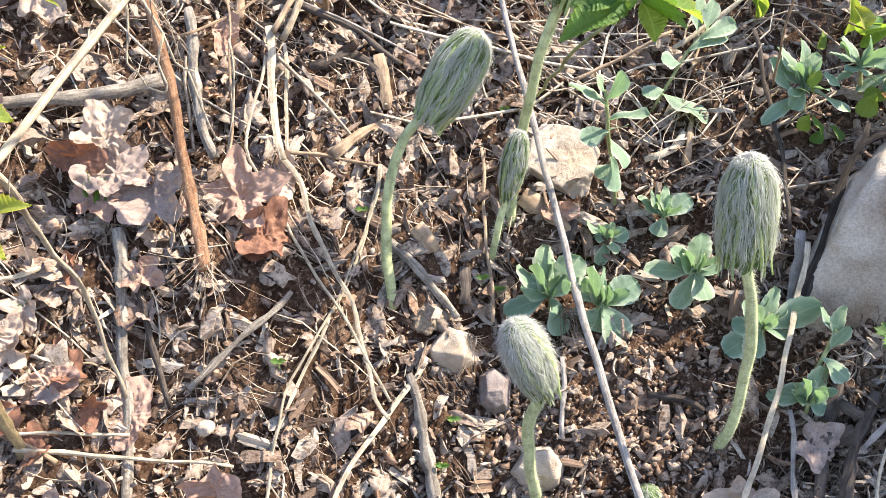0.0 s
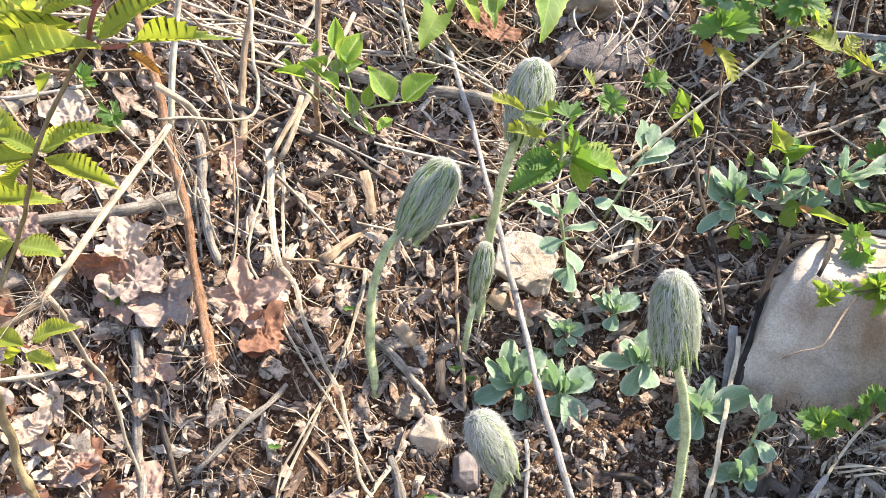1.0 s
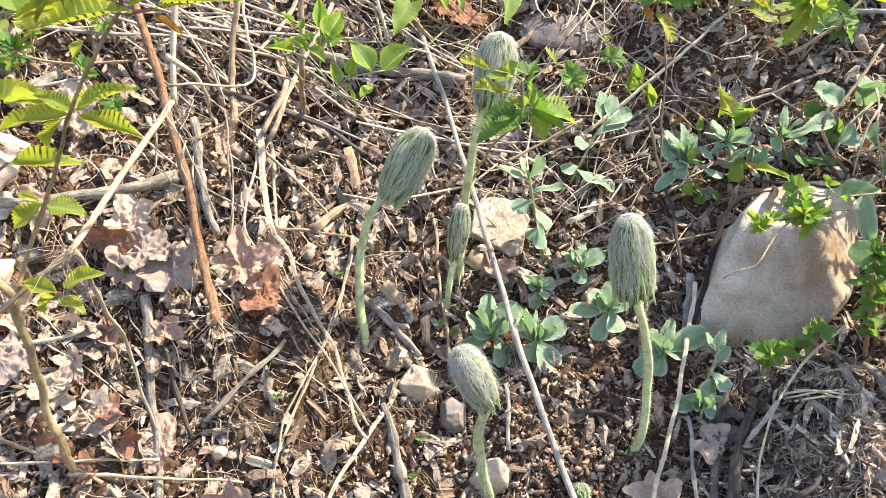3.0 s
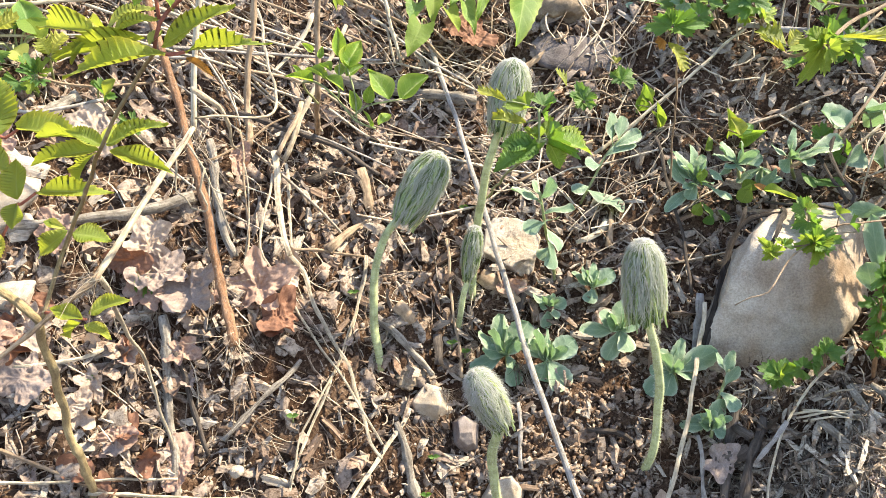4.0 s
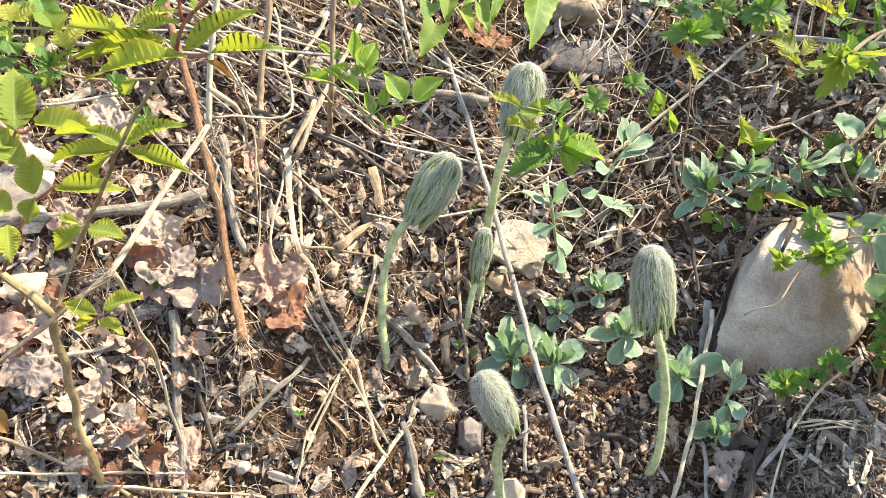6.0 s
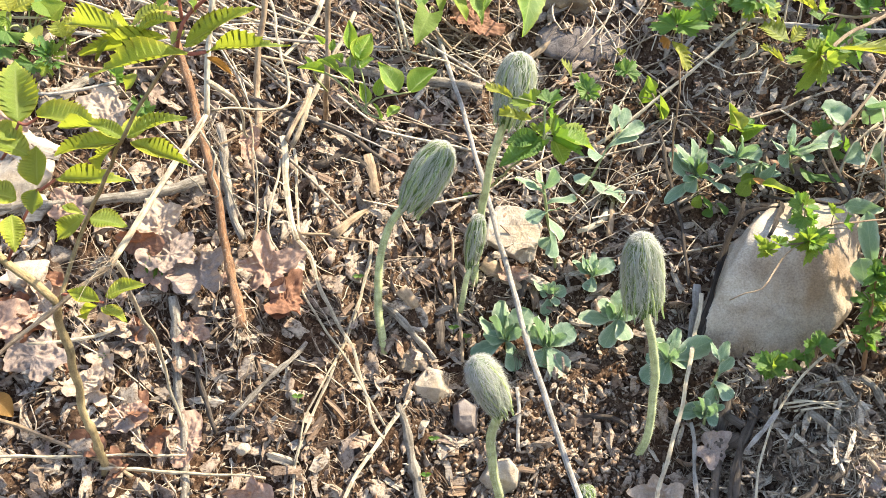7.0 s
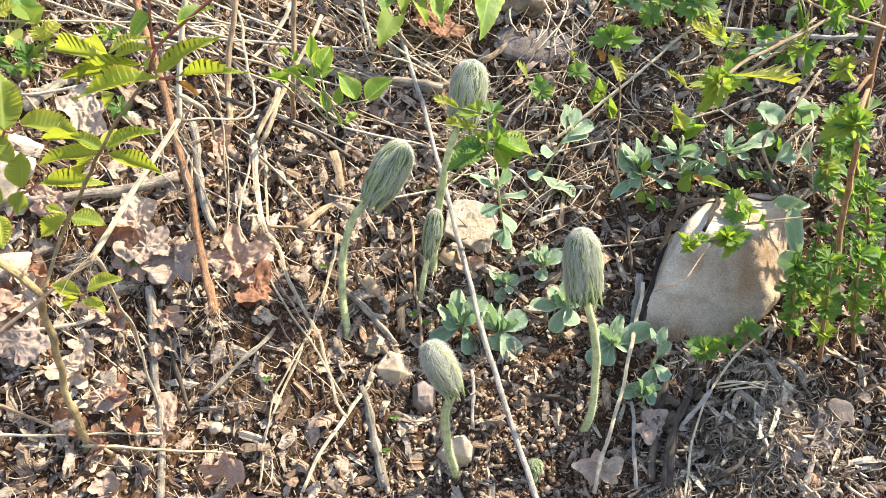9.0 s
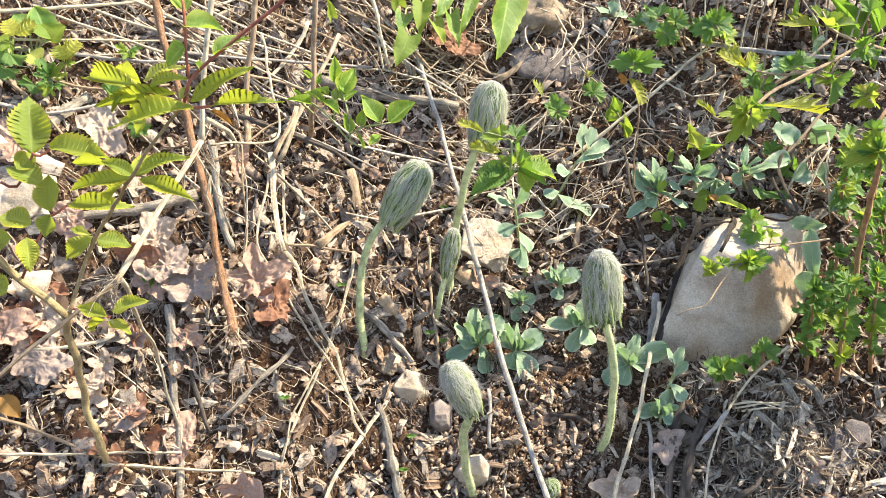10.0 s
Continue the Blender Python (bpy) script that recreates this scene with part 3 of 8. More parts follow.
def locks(name, prof, long, count, per, width, reach, seed, bell, lobes, near=0.12, far=0.45, lift=0.11, spread=0.024):
    """Silky hair in wavy locks that lie along a bud from its tip towards the stem and hang past its rim."""
    rng = np.random.default_rng(seed)
    n = count * per
    rep = lambda v: np.repeat(v, per)
    s0 = rep(rng.uniform(0.10, 1.0, count) ** 0.8) + rng.normal(0, 0.015, n)
    a0 = rep((rng.integers(0, lobes, count) + rng.normal(0, 0.20, count)) * 6.283 / lobes) + rng.normal(0, spread, n)
    ln = rep(rng.uniform(near, far, count)) * rng.uniform(0.7, 1.1, n)
    ln = np.minimum(ln, np.maximum(s0 + reach, 0.05))
    amp, ph, wave = rep(rng.uniform(0.03, 0.15, count)), rep(rng.uniform(0, 6.283, count)) + rng.normal(0, 0.4, n), rep(rng.uniform(9, 20, count))
    swing = rep(rng.normal(0, 0.16, count)) + rng.normal(0, 0.09, n)
    up = rep(rng.uniform(0.2, 1.0, count)) * rng.uniform(0.4, 1.3, n) * lift
    table = np.linspace(-0.5, 1.0, 301)
    radii = np.array([prof(min(max(q, 0.0), 1.0)) for q in table])
    side = rng.normal(0, 0.7, n)
    rows = []
    for u, w in ((0, 0.8), (0.17, 1.0), (0.34, 1.0), (0.5, 0.95), (0.67, 0.85), (0.84, 0.6), (1.0, 0.2)):
        s = np.minimum(s0 - ln * u, 0.995)
        a = a0 + swing * u + amp * np.sin(ph + wave * ln * u) * (0.3 + u)
        r = np.interp(s, table, radii) * (1.03 + up * u + 0.03 * np.sin(ph * 3 + 7 * u)) * (1 - 0.5 * np.clip(-s, 0, 1) * (1 - bell))
        c = np.stack([r * np.cos(a), r * np.sin(a), s * long], 1)
        d = np.stack([-np.sin(a) + side * np.cos(a), np.cos(a) + side * np.sin(a), 0 * a], 1)
        d *= (width * w * 0.5 / np.linalg.norm(d, axis=1))[:, None]
        rows += [c - d, c + d]
    v = np.stack(rows, 1)
    o = np.arange(n)[:, None] * 14
    q = np.concatenate([o + np.array([[a, a + 1, a + 3, a + 2]]) for a in range(0, 12, 2)])
    return bulk(name, v, q, True)


def pasqueflower(path, seat, apex, radius, label, count=150, bell=0.4, lobes=16, stem_r=0.0021, seed=1, white=0.0):
    """A downy nodding bud on its stem: stem, pleated core, narrow bracts, wavy silky hair, white tip. seat: the middle of the bud's open base."""
    rnd = random.Random(seed)
    base = Vector(path[0])
    plant = thing("pasqueflower", base, label, "flower", "hairy flower buds on the bank")
    line = [Vector(p) for p in path]
    foot, top = Vector(seat), Vector(apex)
    ax = top - foot
    long = ax.length
    z = ax.normalized()
    x = z.orthogonal().normalized()
    y = z.cross(x)
    m = Matrix.Translation(foot) @ Matrix((x, y, z)).transposed().to_4x4()
    stalk = stem(plant, line + [foot + z * long * 0.12], stem_r * 1.12, stem_r, FUZZSTEM, seed=seed, knots=0.03)

    closed = ((0, 0.34), (0.12, 0.60), (0.3, 0.86), (0.5, 0.98), (0.62, 1.0), (0.78, 0.92), (0.9, 0.72), (0.96, 0.50), (1, 0.0))
    flared = ((0, 0.90), (0.08, 0.96), (0.2, 1.0), (0.4, 0.99), (0.6, 0.95), (0.75, 0.85), (0.88, 0.66), (0.96, 0.42), (1, 0.0))

    def prof(s):
        one, two = (float(np.interp(s, [k for k, _ in t], [r for _, r in t])) for t in (closed, flared))
        return radius * ((1 - bell) * one + bell * two)

    verts, faces, uv = [], [], []
    n_s, n_a = 26, 96
    for i in range(n_s + 1):
        s = i / n_s
        for k in range(n_a):
            a = 2 * math.pi * k / n_a
            pleat = abs(math.sin(a * 0.5 * lobes + 0.8 * math.sin(3 * s + seed) + seed)) ** 0.6
            r = prof(s) * (0.88 + 0.08 * pleat * math.sin(math.pi * min(1, 0.25 + s)) + 0.03 * math.sin(a * 4 + 5 * s))
            verts.append((r * math.cos(a), r * math.sin(a), s * long + 0.03 * long * (1 - s) ** 4 * math.sin(a * 7 + seed)))
            uv.append((s, math.sin(a * lobes)))
    for i in range(n_s):
        for k in range(n_a):
            faces.append((i * n_a + k, i * n_a + (k + 1) % n_a, (i + 1) * n_a + (k + 1) % n_a, (i + 1) * n_a + k))
    bud = part("bud", mesh("bud", verts, faces, uv), BUDCORE, plant, "", m)
    for j in range(lobes):
        a0 = 2 * math.pi * (j + rnd.uniform(-0.3, 0.3)) / lobes
        s0, s1 = rnd.uniform(-0.05, 0.12) - 0.08 * bell, rnd.uniform(0.72, 0.97)
        wide = 2 * math.pi * radius / lobes * rnd.uniform(0.30, 0.62)
        swirl, ph, out = rnd.uniform(-0.25, 0.25), rnd.uniform(0, 6), rnd.uniform(-0.02, 0.07)
        v, f, t = [], [], []
        rows = 14
        for i in range(rows + 1):
            u = i / rows
            s = s0 + (s1 - s0) * u
            a = a0 + swirl * u + 0.12 * math.sin(5 * u + ph)
            flare = (0.02 + 0.26 * bell) * radius * max(0, 0.28 - u) * 2.2
            r = prof(max(s, 0.02)) * (1.0 + out) + flare
            w = wide * math.sin(math.pi * (0.10 + 0.82 * u)) ** 0.6 * 0.5
            o = Vector((math.cos(a), math.sin(a), 0))
            q = Vector((-math.sin(a), math.cos(a), 0))
            for c, lift in ((-1, -0.35), (-0.5, 0.1), (0, 0.3), (0.5, 0.1), (1, -0.35)):
                v.append(o * (r + lift * wide * 0.5) + q * (c * w) + Vector((0, 0, s * long)))
                t.append((u, c))
        for i in range(rows):
            for k in range(4):
                f.append((i * 5 + k, i * 5 + k + 1, (i + 1) * 5 + k + 1, (i + 1) * 5 + k))
        part("bract", mesh("bract", v, f, t), BRACT, bud, "", m)
    part("hair", locks("hair", prof, long, count, 9, 0.00024, 0.08 + 0.05 * bell, seed, bell, lobes), HAIR, bud, "long wavy silver hair", m)
    part("fuzz", locks("fuzz", prof, long, count * 2, 3, 0.00012, 0.08, seed + 50, bell, lobes, 0.04, 0.12, 0.22, 0.14), HAIR, bud, "fine loose hair", m)
    part("stray_hair", locks("stray_hair", prof, long, count, 3, 0.00011, 0.12 + 0.12 * bell, seed + 90, bell, lobes, 0.10, 0.30, 0.42, 0.3), HAIRTOP, bud, "loose white hair standing off", m)
    # white down on the tip
    k = int(count * (8 + 60 * white))
    s = 1 - np.abs(RNG.normal(0, 0.05 + white, k))
    a = RNG.uniform(0, 2 * np.pi, k)
    pr = np.array([prof(q) for q in s])
    o = np.stack([np.cos(a), np.sin(a), 0 * a], 1)
    root = o * pr[:, None] + np.stack([0 * s, 0 * s, s * long], 1)
    way = o * 0.8 + np.array([0, 0, 0.25]) + RNG.normal(size=(k, 3)) * 0.5
    way /= np.linalg.norm(way, axis=1, keepdims=True)
    part("tip_down", ribbons("tip_down", root, way, long * RNG.uniform(0.025, 0.07 + 0.1 * white, k), np.full(k, 0.00018), np.array([0, 0, -0.7])), HAIRTOP, bud, "white downy tip", m)
    # short down along the stem
    pts = curve_points(line, 0.002)
    k = 55 * len(pts)
    i = RNG.integers(0, len(pts) - 1, k)
    p = np.array([list(q) for q in pts])
    tang = np.array([(pts[j + 1] - pts[j]).normalized() for j in range(len(pts) - 1)])[i]
    o = np.cross(tang, RNG.normal(size=(k, 3)))
    o /= np.linalg.norm(o, axis=1, keepdims=True)
    root = p[i] + o * stem_r * 0.9 - np.array(list(base))
    way = o * 0.9 + RNG.normal(size=(k, 3)) * 0.3
    part("stem_down", ribbons("stem_down", root, way, RNG.uniform(0.0007, 0.0019, k), np.full(k, 0.00009), np.array([0, 0, -0.2])), HAIR, stalk, "", Matrix.Translation(base))
    return plant


# ---- stones ----
UPHILL = Vector((0, 0.74, 0.67))
OUTWARD = Vector((0, -0.67, 0.74))


def boulder(name, at, size, mat, label, category="rock", turn=0.0, seed=1, facets=14, detail=5, lumps=0.06, soft=16, cuts=(), ledges=0.0):
    """A weathered stone: flat faces cut from a ball, blunt edges, pits. size: across, uphill, thick."""
    rnd = random.Random(seed)
    planes = [(Vector(d).normalized(), h) for d, h in cuts]
    for _ in range(facets):
        d = Vector((rnd.gauss(0, 1), rnd.gauss(0, 1), rnd.gauss(0, 1))).normalized()
        planes.append((d, rnd.uniform(0.62, 0.95)))
    bm = bmesh.new()
    bmesh.ops.create_icosphere(bm, subdivisions=detail, radius=1)
    for v in bm.verts:
        d = v.co.normalized()
        total = 1.0
        for n, h in planes:
            k = d.dot(n) / h
            if k > 0:
                total += k ** soft
        r = total ** (-1 / soft)
        r *= 1 + lumps * noise.noise(d * 2.1 + Vector((seed, 0, 0))) + 0.35 * lumps * noise.noise(d * 6 + Vector((0, seed, 0))) + 0.12 * lumps * noise.noise(d * 19) - ledges * (0.5 - abs(noise.noise(d * 3.4 + Vector((0, 0, seed))))) ** 2 * 0.5
        v.co = d * r
    turn_m = Matrix.Rotation(radians(turn), 3, "Z")
    dims = Matrix.Diagonal((size[0] / 2, size[1] / 2, size[2] / 2))
    frame_m = Matrix((Vector((1, 0, 0)), UPHILL, OUTWARD)).transposed()
    for v in bm.verts:
        v.co = frame_m @ (turn_m @ (dims @ v.co))
    me = bpy.data.meshes.new(name)
    bm.to_mesh(me)
    bm.free()
    me.polygons.foreach_set("use_smooth", np.full(len(me.polygons), True))
    return solid(name, me, mat, label, category, m=Matrix.Translation(at))


# ---- dead leaves ----
def dead_leaf(at, size, mat, label, turn=0.0, shape="maple", curl=0.25, seed=1, tilt=(0, 0), stretch=1.0, rings=14, spokes=110):
    """A withered leaf: pointed lobes or a torn oval, crumpled sheet, curled rim."""
    rnd = random.Random(seed)
    ph = [rnd.uniform(0, 6.28) for _ in range(7)]
    off = Vector((seed * 3.1, seed * 1.7, 0))
    verts, uv, faces = [(0, 0, 0)], [(0, 0)], []
    for i in range(1, rings + 1):
        f = i / rings
        for k in range(spokes):
            a = 2 * math.pi * k / spokes
            if shape == "maple":
                lobe = abs(((a * 5 / 6.2832) % 1.0) * 2 - 1)
                tooth = abs(((a * 17 / 6.2832) % 1.0) * 2 - 1)
                r = (0.46 + 0.42 * lobe ** 1.2 + 0.10 * tooth * lobe) * (0.9 + 0.22 * math.sin(a + ph[0]) + 0.14 * noise.noise(Vector((2.5 * math.cos(a), 2.5 * math.sin(a), seed))))
            elif shape == "torn":
                r = 0.66 + 0.16 * math.sin(2 * a + ph[0]) + 0.12 * math.sin(5 * a + ph[1]) + 0.14 * noise.noise(Vector((3 * math.cos(a), 3 * math.sin(a), seed))) + 0.05 * abs(((a * 13 / 6.2832) % 1.0) * 2 - 1)
            else:
                r = 0.5 / max(0.3, math.sqrt(math.cos(a) ** 2 * 0.28 + math.sin(a) ** 2)) + 0.06 * noise.noise(Vector((4 * math.cos(a), 4 * math.sin(a), seed)))
            x, y = f * r * math.cos(a) * stretch, f * r * math.sin(a)
            p = Vector((x, y, 0))
            z = curl * f * f * (0.7 * math.sin(a + ph[3]) ** 2 + 0.5 * math.sin(2 * a + ph[4]) + 0.3 * math.sin(5 * a + ph[5]) * f)
            z += 0.34 * curl ** 0.5 * (0.5 - abs(noise.noise(p * 2.0 + off))) + 0.15 * (0.5 - abs(noise.noise(p * 5.5 + off))) + 0.035 * noise.noise(p * 14 + off)
            z += 0.04 * abs(math.sin(2.5 * a)) * f
            verts.append((x, y, z))
            uv.append((x, y))
    verts[0] = (0, 0, sum(v[2] for v in verts[1:spokes + 1]) / spokes)
    for k in range(spokes):
        faces.append((0, 1 + k, 1 + (k + 1) % spokes))
        for i in range(rings - 1):
            o = 1 + i * spokes
            faces.append((o + k, o + spokes + k, o + spokes + (k + 1) % spokes, o + (k + 1) % spokes))
    frame_m = Matrix((Vector((1, 0, 0)), UPHILL, OUTWARD)).transposed().to_4x4()
    m = Matrix.Translation(at) @ frame_m @ pose(0, 0, 0, tilt[0], tilt[1], turn) @ Matrix.Scale(size / 2, 4)
    return solid("dead_leaf", mesh("dead_leaf", verts, faces, uv), mat, label, "dead leaf", "withered leaves on the litter", m=m)


# ---- the bank and its litter ----
def bank():
    def axis(lo, hi, step, reach):
        inner = np.arange(lo, hi + step / 2, step)
        far, d = [], step
        while sum(far) < reach:
            d *= 1.4
            far.append(d)
        out = np.cumsum(far)
        return np.concatenate([lo - out[::-1], inner, inner[-1] + out])
    xs, ys = axis(-0.36, 0.46, 0.0018, 90), axis(0.12, 0.74, 0.0018, 90)
    gx, gy = np.meshgrid(xs, ys)
    z = ground_z(gx, gy)
    v = np.stack([gx, gy, z], -1).reshape(-1, 3)
    w, h = len(xs), len(ys)
    i = (np.arange(h - 1)[:, None] * w + np.arange(w - 1)[None]).ravel()
    q = np.stack([i, i + 1, i + w + 1, i + w], 1)
    me = bulk("ground", v, q, True)
    return solid("ground", me, SOIL, "brown crumbly soil of a steep bank", "ground", kind="structure")


bank()


def spread(count, weight, region=(-0.42, 0.50, 0.12, 0.80)):
    """Places on the bank, thinned by a weight between 0 and 1."""
    x0, x1, y0, y1 = region
    x, y = RNG.uniform(x0, x1, count), RNG.uniform(y0, y1, count)
    keep = RNG.random(count) < weight(x, y)
    return x[keep], y[keep]


def turned(normal, tilt):
    """Random bases whose third axis leans from the normal by up to about tilt."""
    k = len(normal)
    z = normal + RNG.normal(size=(k, 3)) * tilt
    z /= np.linalg.norm(z, axis=1, keepdims=True)
    x = np.cross(z, RNG.normal(size=(k, 3)))
    x /= np.linalg.norm(x, axis=1, keepdims=True)
    return x, np.cross(z, x), z


def chips(name, x, y, length, aspect, thick, tilt, lift, mat, label, category, curl=0.2):
    """Strips of bark and wood: crowned, bent and twisted, with ragged ends."""
    k = len(x)
    ln = length(k)
    wd = np.minimum(ln * aspect(k), 0.009)
    th = np.minimum(thick(k), wd * 0.6)
    ax, ay, az = turned(ground_normal(x, y), tilt)
    bend, twist = RNG.normal(0, curl, k), RNG.normal(0, 0.35, k)
    centre = np.stack([x, y, ground_z(x, y) + lift(k)], -1)
    arch = RNG.uniform(-0.2, 0.55, k) * wd
    rings = []
    for i, t in enumerate((-1, -0.4, 0.35, 1)):
        wide = RNG.uniform(0.6, 1.05, k) * (0.62 if i in (0, 3) else 1) * wd / 2
        drift_by = RNG.normal(0, 0.10, k) * wd
        rise = bend * (t * t - 0.4) * ln / 2 + RNG.normal(0, 0.12, k) * th
        c, n = np.cos(twist * t), np.sin(twist * t)
        for u, v in ((-1, -0.3), (RNG.uniform(-0.5, 0.5, k), 0.5), (1, -0.3), (0, -0.8)):
            ragged = RNG.normal(0, 0.16, k) * wd if i in (0, 3) else 0
            along = t * ln / 2 + ragged
            across, up = u * wide + drift_by, v * th + arch * (0.5 - np.abs(u))
            rings.append(centre + ax * along[..., None] + ay * (across * c - up * n)[:, None] + az * (rise + across * n + up * c)[:, None])
    v = np.stack(rings, 1)
    quads = [(i * 4 + j, i * 4 + (j + 1) % 4, i * 4 + 4 + (j + 1) % 4, i * 4 + 4 + j) for i in range(3) for j in range(4)] + [(3, 2, 1, 0), (12, 13, 14, 15)]
    q = (np.arange(k)[:, None, None] * 16 + np.array(quads)[None]).reshape(-1, 4)
    return solid(name, bulk(name, v, q), mat, label, category, kind="stuff")


def scraps(name, x, y, length, aspect, tilt, lift, mat, label, category, curl=0.5):
    """Torn bits of dry leaf: thin sheets, curled and crumpled, with an uneven edge and a raised rib."""
    k = len(x)
    ln = length(k)
    wd = ln * aspect(k)
    ax, ay, az = turned(ground_normal(x, y), tilt)
    centre = np.stack([x, y, ground_z(x, y) + lift(k)], -1)
    roll, bend, skewed = RNG.normal(0, curl, k), RNG.normal(0, curl * 0.6, k), RNG.normal(0, 0.3, k)
    rows = []
    for i in range(5):
        t = i / 2 - 1
        half = math.sqrt(max(0.06, 1 - 0.86 * t * t))
        for j in range(4):
            u = j / 1.5 - 1
            torn = 1 + (RNG.normal(0, 0.20, k) if j in (0, 3) or i in (0, 4) else 0)
            along, across = (t + 0.12 * RNG.normal(0, 1, k)) * torn * ln / 2, (u * half * torn + skewed * t) * wd / 2
            up = roll * (u * u - 0.3) * wd / 2 + bend * (t * t - 0.4) * ln / 2 + RNG.normal(0, 0.05, k) * wd
            rows.append(centre + ax * along[:, None] + ay * across[:, None] + az * up[:, None])
    v = np.stack(rows, 1)
    under = v - az[:, None] * 0.00025
    quads = [(i * 4 + j, i * 4 + j + 1, i * 4 + j + 5, i * 4 + j + 4) for i in range(4) for j in range(3)]
    rim = [0, 1, 2, 3, 7, 11, 15, 19, 18, 17, 16, 12, 8, 4]
    quads += [tuple(p + 20 for p in f[::-1]) for f in quads]
    quads += [(rim[(i + 1) % 14], rim[i], rim[i] + 20, rim[(i + 1) % 14] + 20) for i in range(14)]
    q = (np.arange(k)[:, None, None] * 40 + np.array(quads)[None]).reshape(-1, 4)
    return solid(name, bulk(name, np.concatenate([v, under], 1), q, True), mat, label, category, kind="stuff")


def crumbs(name, x, y, size, lift, mat, label, category):
    """Crumbs and flakes of earth: uneven six-sided lumps, some of them flat."""
    k = len(x)
    frames = turned(ground_normal(x, y), 0.5)
    r = size(k)
    sides = (r * RNG.uniform(0.7, 1.25, k), r * RNG.uniform(0.45, 0.9, k), r * RNG.uniform(0.2, 0.7, k))
    centre = np.stack([x, y, ground_z(x, y) + lift(k)], -1)
    rows = []
    for c in itertools.product((-1, 1), repeat=3):
        p = centre
        for sign, d, side in zip(c, frames, sides):
            p = p + d * (sign * side * RNG.uniform(0.35, 1.1, k))[:, None]
        rows.append(p + 0.22 * r[:, None] * RNG.normal(size=(k, 3)))
    v = np.stack(rows, 1)
    quads = np.array([(0, 1, 3, 2), (4, 6, 7, 5), (0, 4, 5, 1), (2, 3, 7, 6), (0, 2, 6, 4), (1, 5, 7, 3)])
    q = (np.arange(k)[:, None, None] * 8 + quads[None]).reshape(-1, 4)
    return solid(name, bulk(name, v, q, True), mat, label, category, kind="stuff")


def fibres(name, x, y, heading, length, radius, lift, mat, label, category, bend=0.25, rise=0.12):
    """Straws and rootlets: thin three-sided rods that follow the bank."""
    k = len(x)
    ln, ra = length(k), radius(k)
    th = heading(x, y, k)
    bd = RNG.normal(0, bend, k)
    up = RNG.normal(0, rise, k)
    lf = lift(k)
    wav = RNG.uniform(0, 6.28, k)
    segs = 4
    rows = []
    for i in range(segs + 1):
        t = i / segs - 0.5
        a = th + bd * t * 2
        cx = x + np.cos(a) * ln * t + 0.02 * ln * np.sin(wav + 7 * t)
        cy = y + np.sin(a) * ln * t * 0.75
        cz = ground_z(x, y) * 0.55 + slope(cx, cy) * 1.0 - slope(x, y) * 0.55 + 0.45 * rough(cx, cy) + lf + up * ln * t
        c = np.stack([cx, cy, cz], -1)
        d = np.stack([np.cos(a), np.sin(a) * 0.75, 0.66 * np.sin(a) + up], -1)
        d /= np.linalg.norm(d, axis=1, keepdims=True)
        s1 = np.cross(d, np.array([0, -0.67, 0.74]))
        s1 /= np.linalg.norm(s1, axis=1, keepdims=True)
        s2 = np.cross(d, s1)
        taper = 0.55 + 0.45 * math.cos(2.2 * t)
        for j in range(3):
            b = 2.0944 * j
            rows.append(c + (s1 * math.cos(b) + s2 * math.sin(b)) * (ra * taper)[:, None])
    v = np.stack(rows, 1)
    quads = [(i * 3 + j, i * 3 + (j + 1) % 3, i * 3 + 3 + (j + 1) % 3, i * 3 + 3 + j) for i in range(segs) for j in range(3)]
    q = (np.arange(k)[:, None, None] * (3 * segs + 3) + np.array(quads)[None]).reshape(-1, 4)
    return solid(name, bulk(name, v, q, True), mat, label, category, kind="stuff")


def strawy(x, y):
    """How strawy the litter is: most on one side and uphill of it, least in the bare hollow."""
    side = 1 / (1 + np.exp((x + 0.01 - 0.25 * (y - 0.35)) / 0.03))
    top = 1 / (1 + np.exp(-(y - 0.405) / 0.03)) / (1 + np.exp((x - 0.03) / 0.02)) + 0.25 / (1 + np.exp(-(y - 0.43) / 0.03))
    return np.clip(0.10 + 0.65 * side + 0.6 * top, 0, 1)


def patchy(x, y, cell=0.03, seed=5):
    return np.clip(2.2 * vnoise(x, y, cell, seed) - 0.45, 0.05, 1)


def uni(a, b):
    return lambda k: RNG.uniform(a, b, k)


def skew(a, b, p=2.0):
    return lambda k: a + (b - a) * RNG.random(k) ** p


def seen(x, y):
    """Full litter along the path's view of the bank, thinner beyond."""
    off = np.abs(x - 0.06) - (0.27 + 0.5 * (y - 0.2))
    return np.clip(1 - off / 0.03, 0.12, 1) * np.clip((0.86 - y) / 0.1, 0.12, 1) * np.clip((y - 0.10) / 0.06, 0.12, 1)


def rooty(x, y):
    return np.exp(-((x - 0.245) / 0.055) ** 2 - ((y - 0.262) / 0.035) ** 2)


def bare(x, y):
    """The bare hollow among the buds, where crumbly soil shows."""
    return np.exp(-(((x - 0.06) / 0.095) ** 2 + ((y - 0.27) / 0.072) ** 2) ** 2)


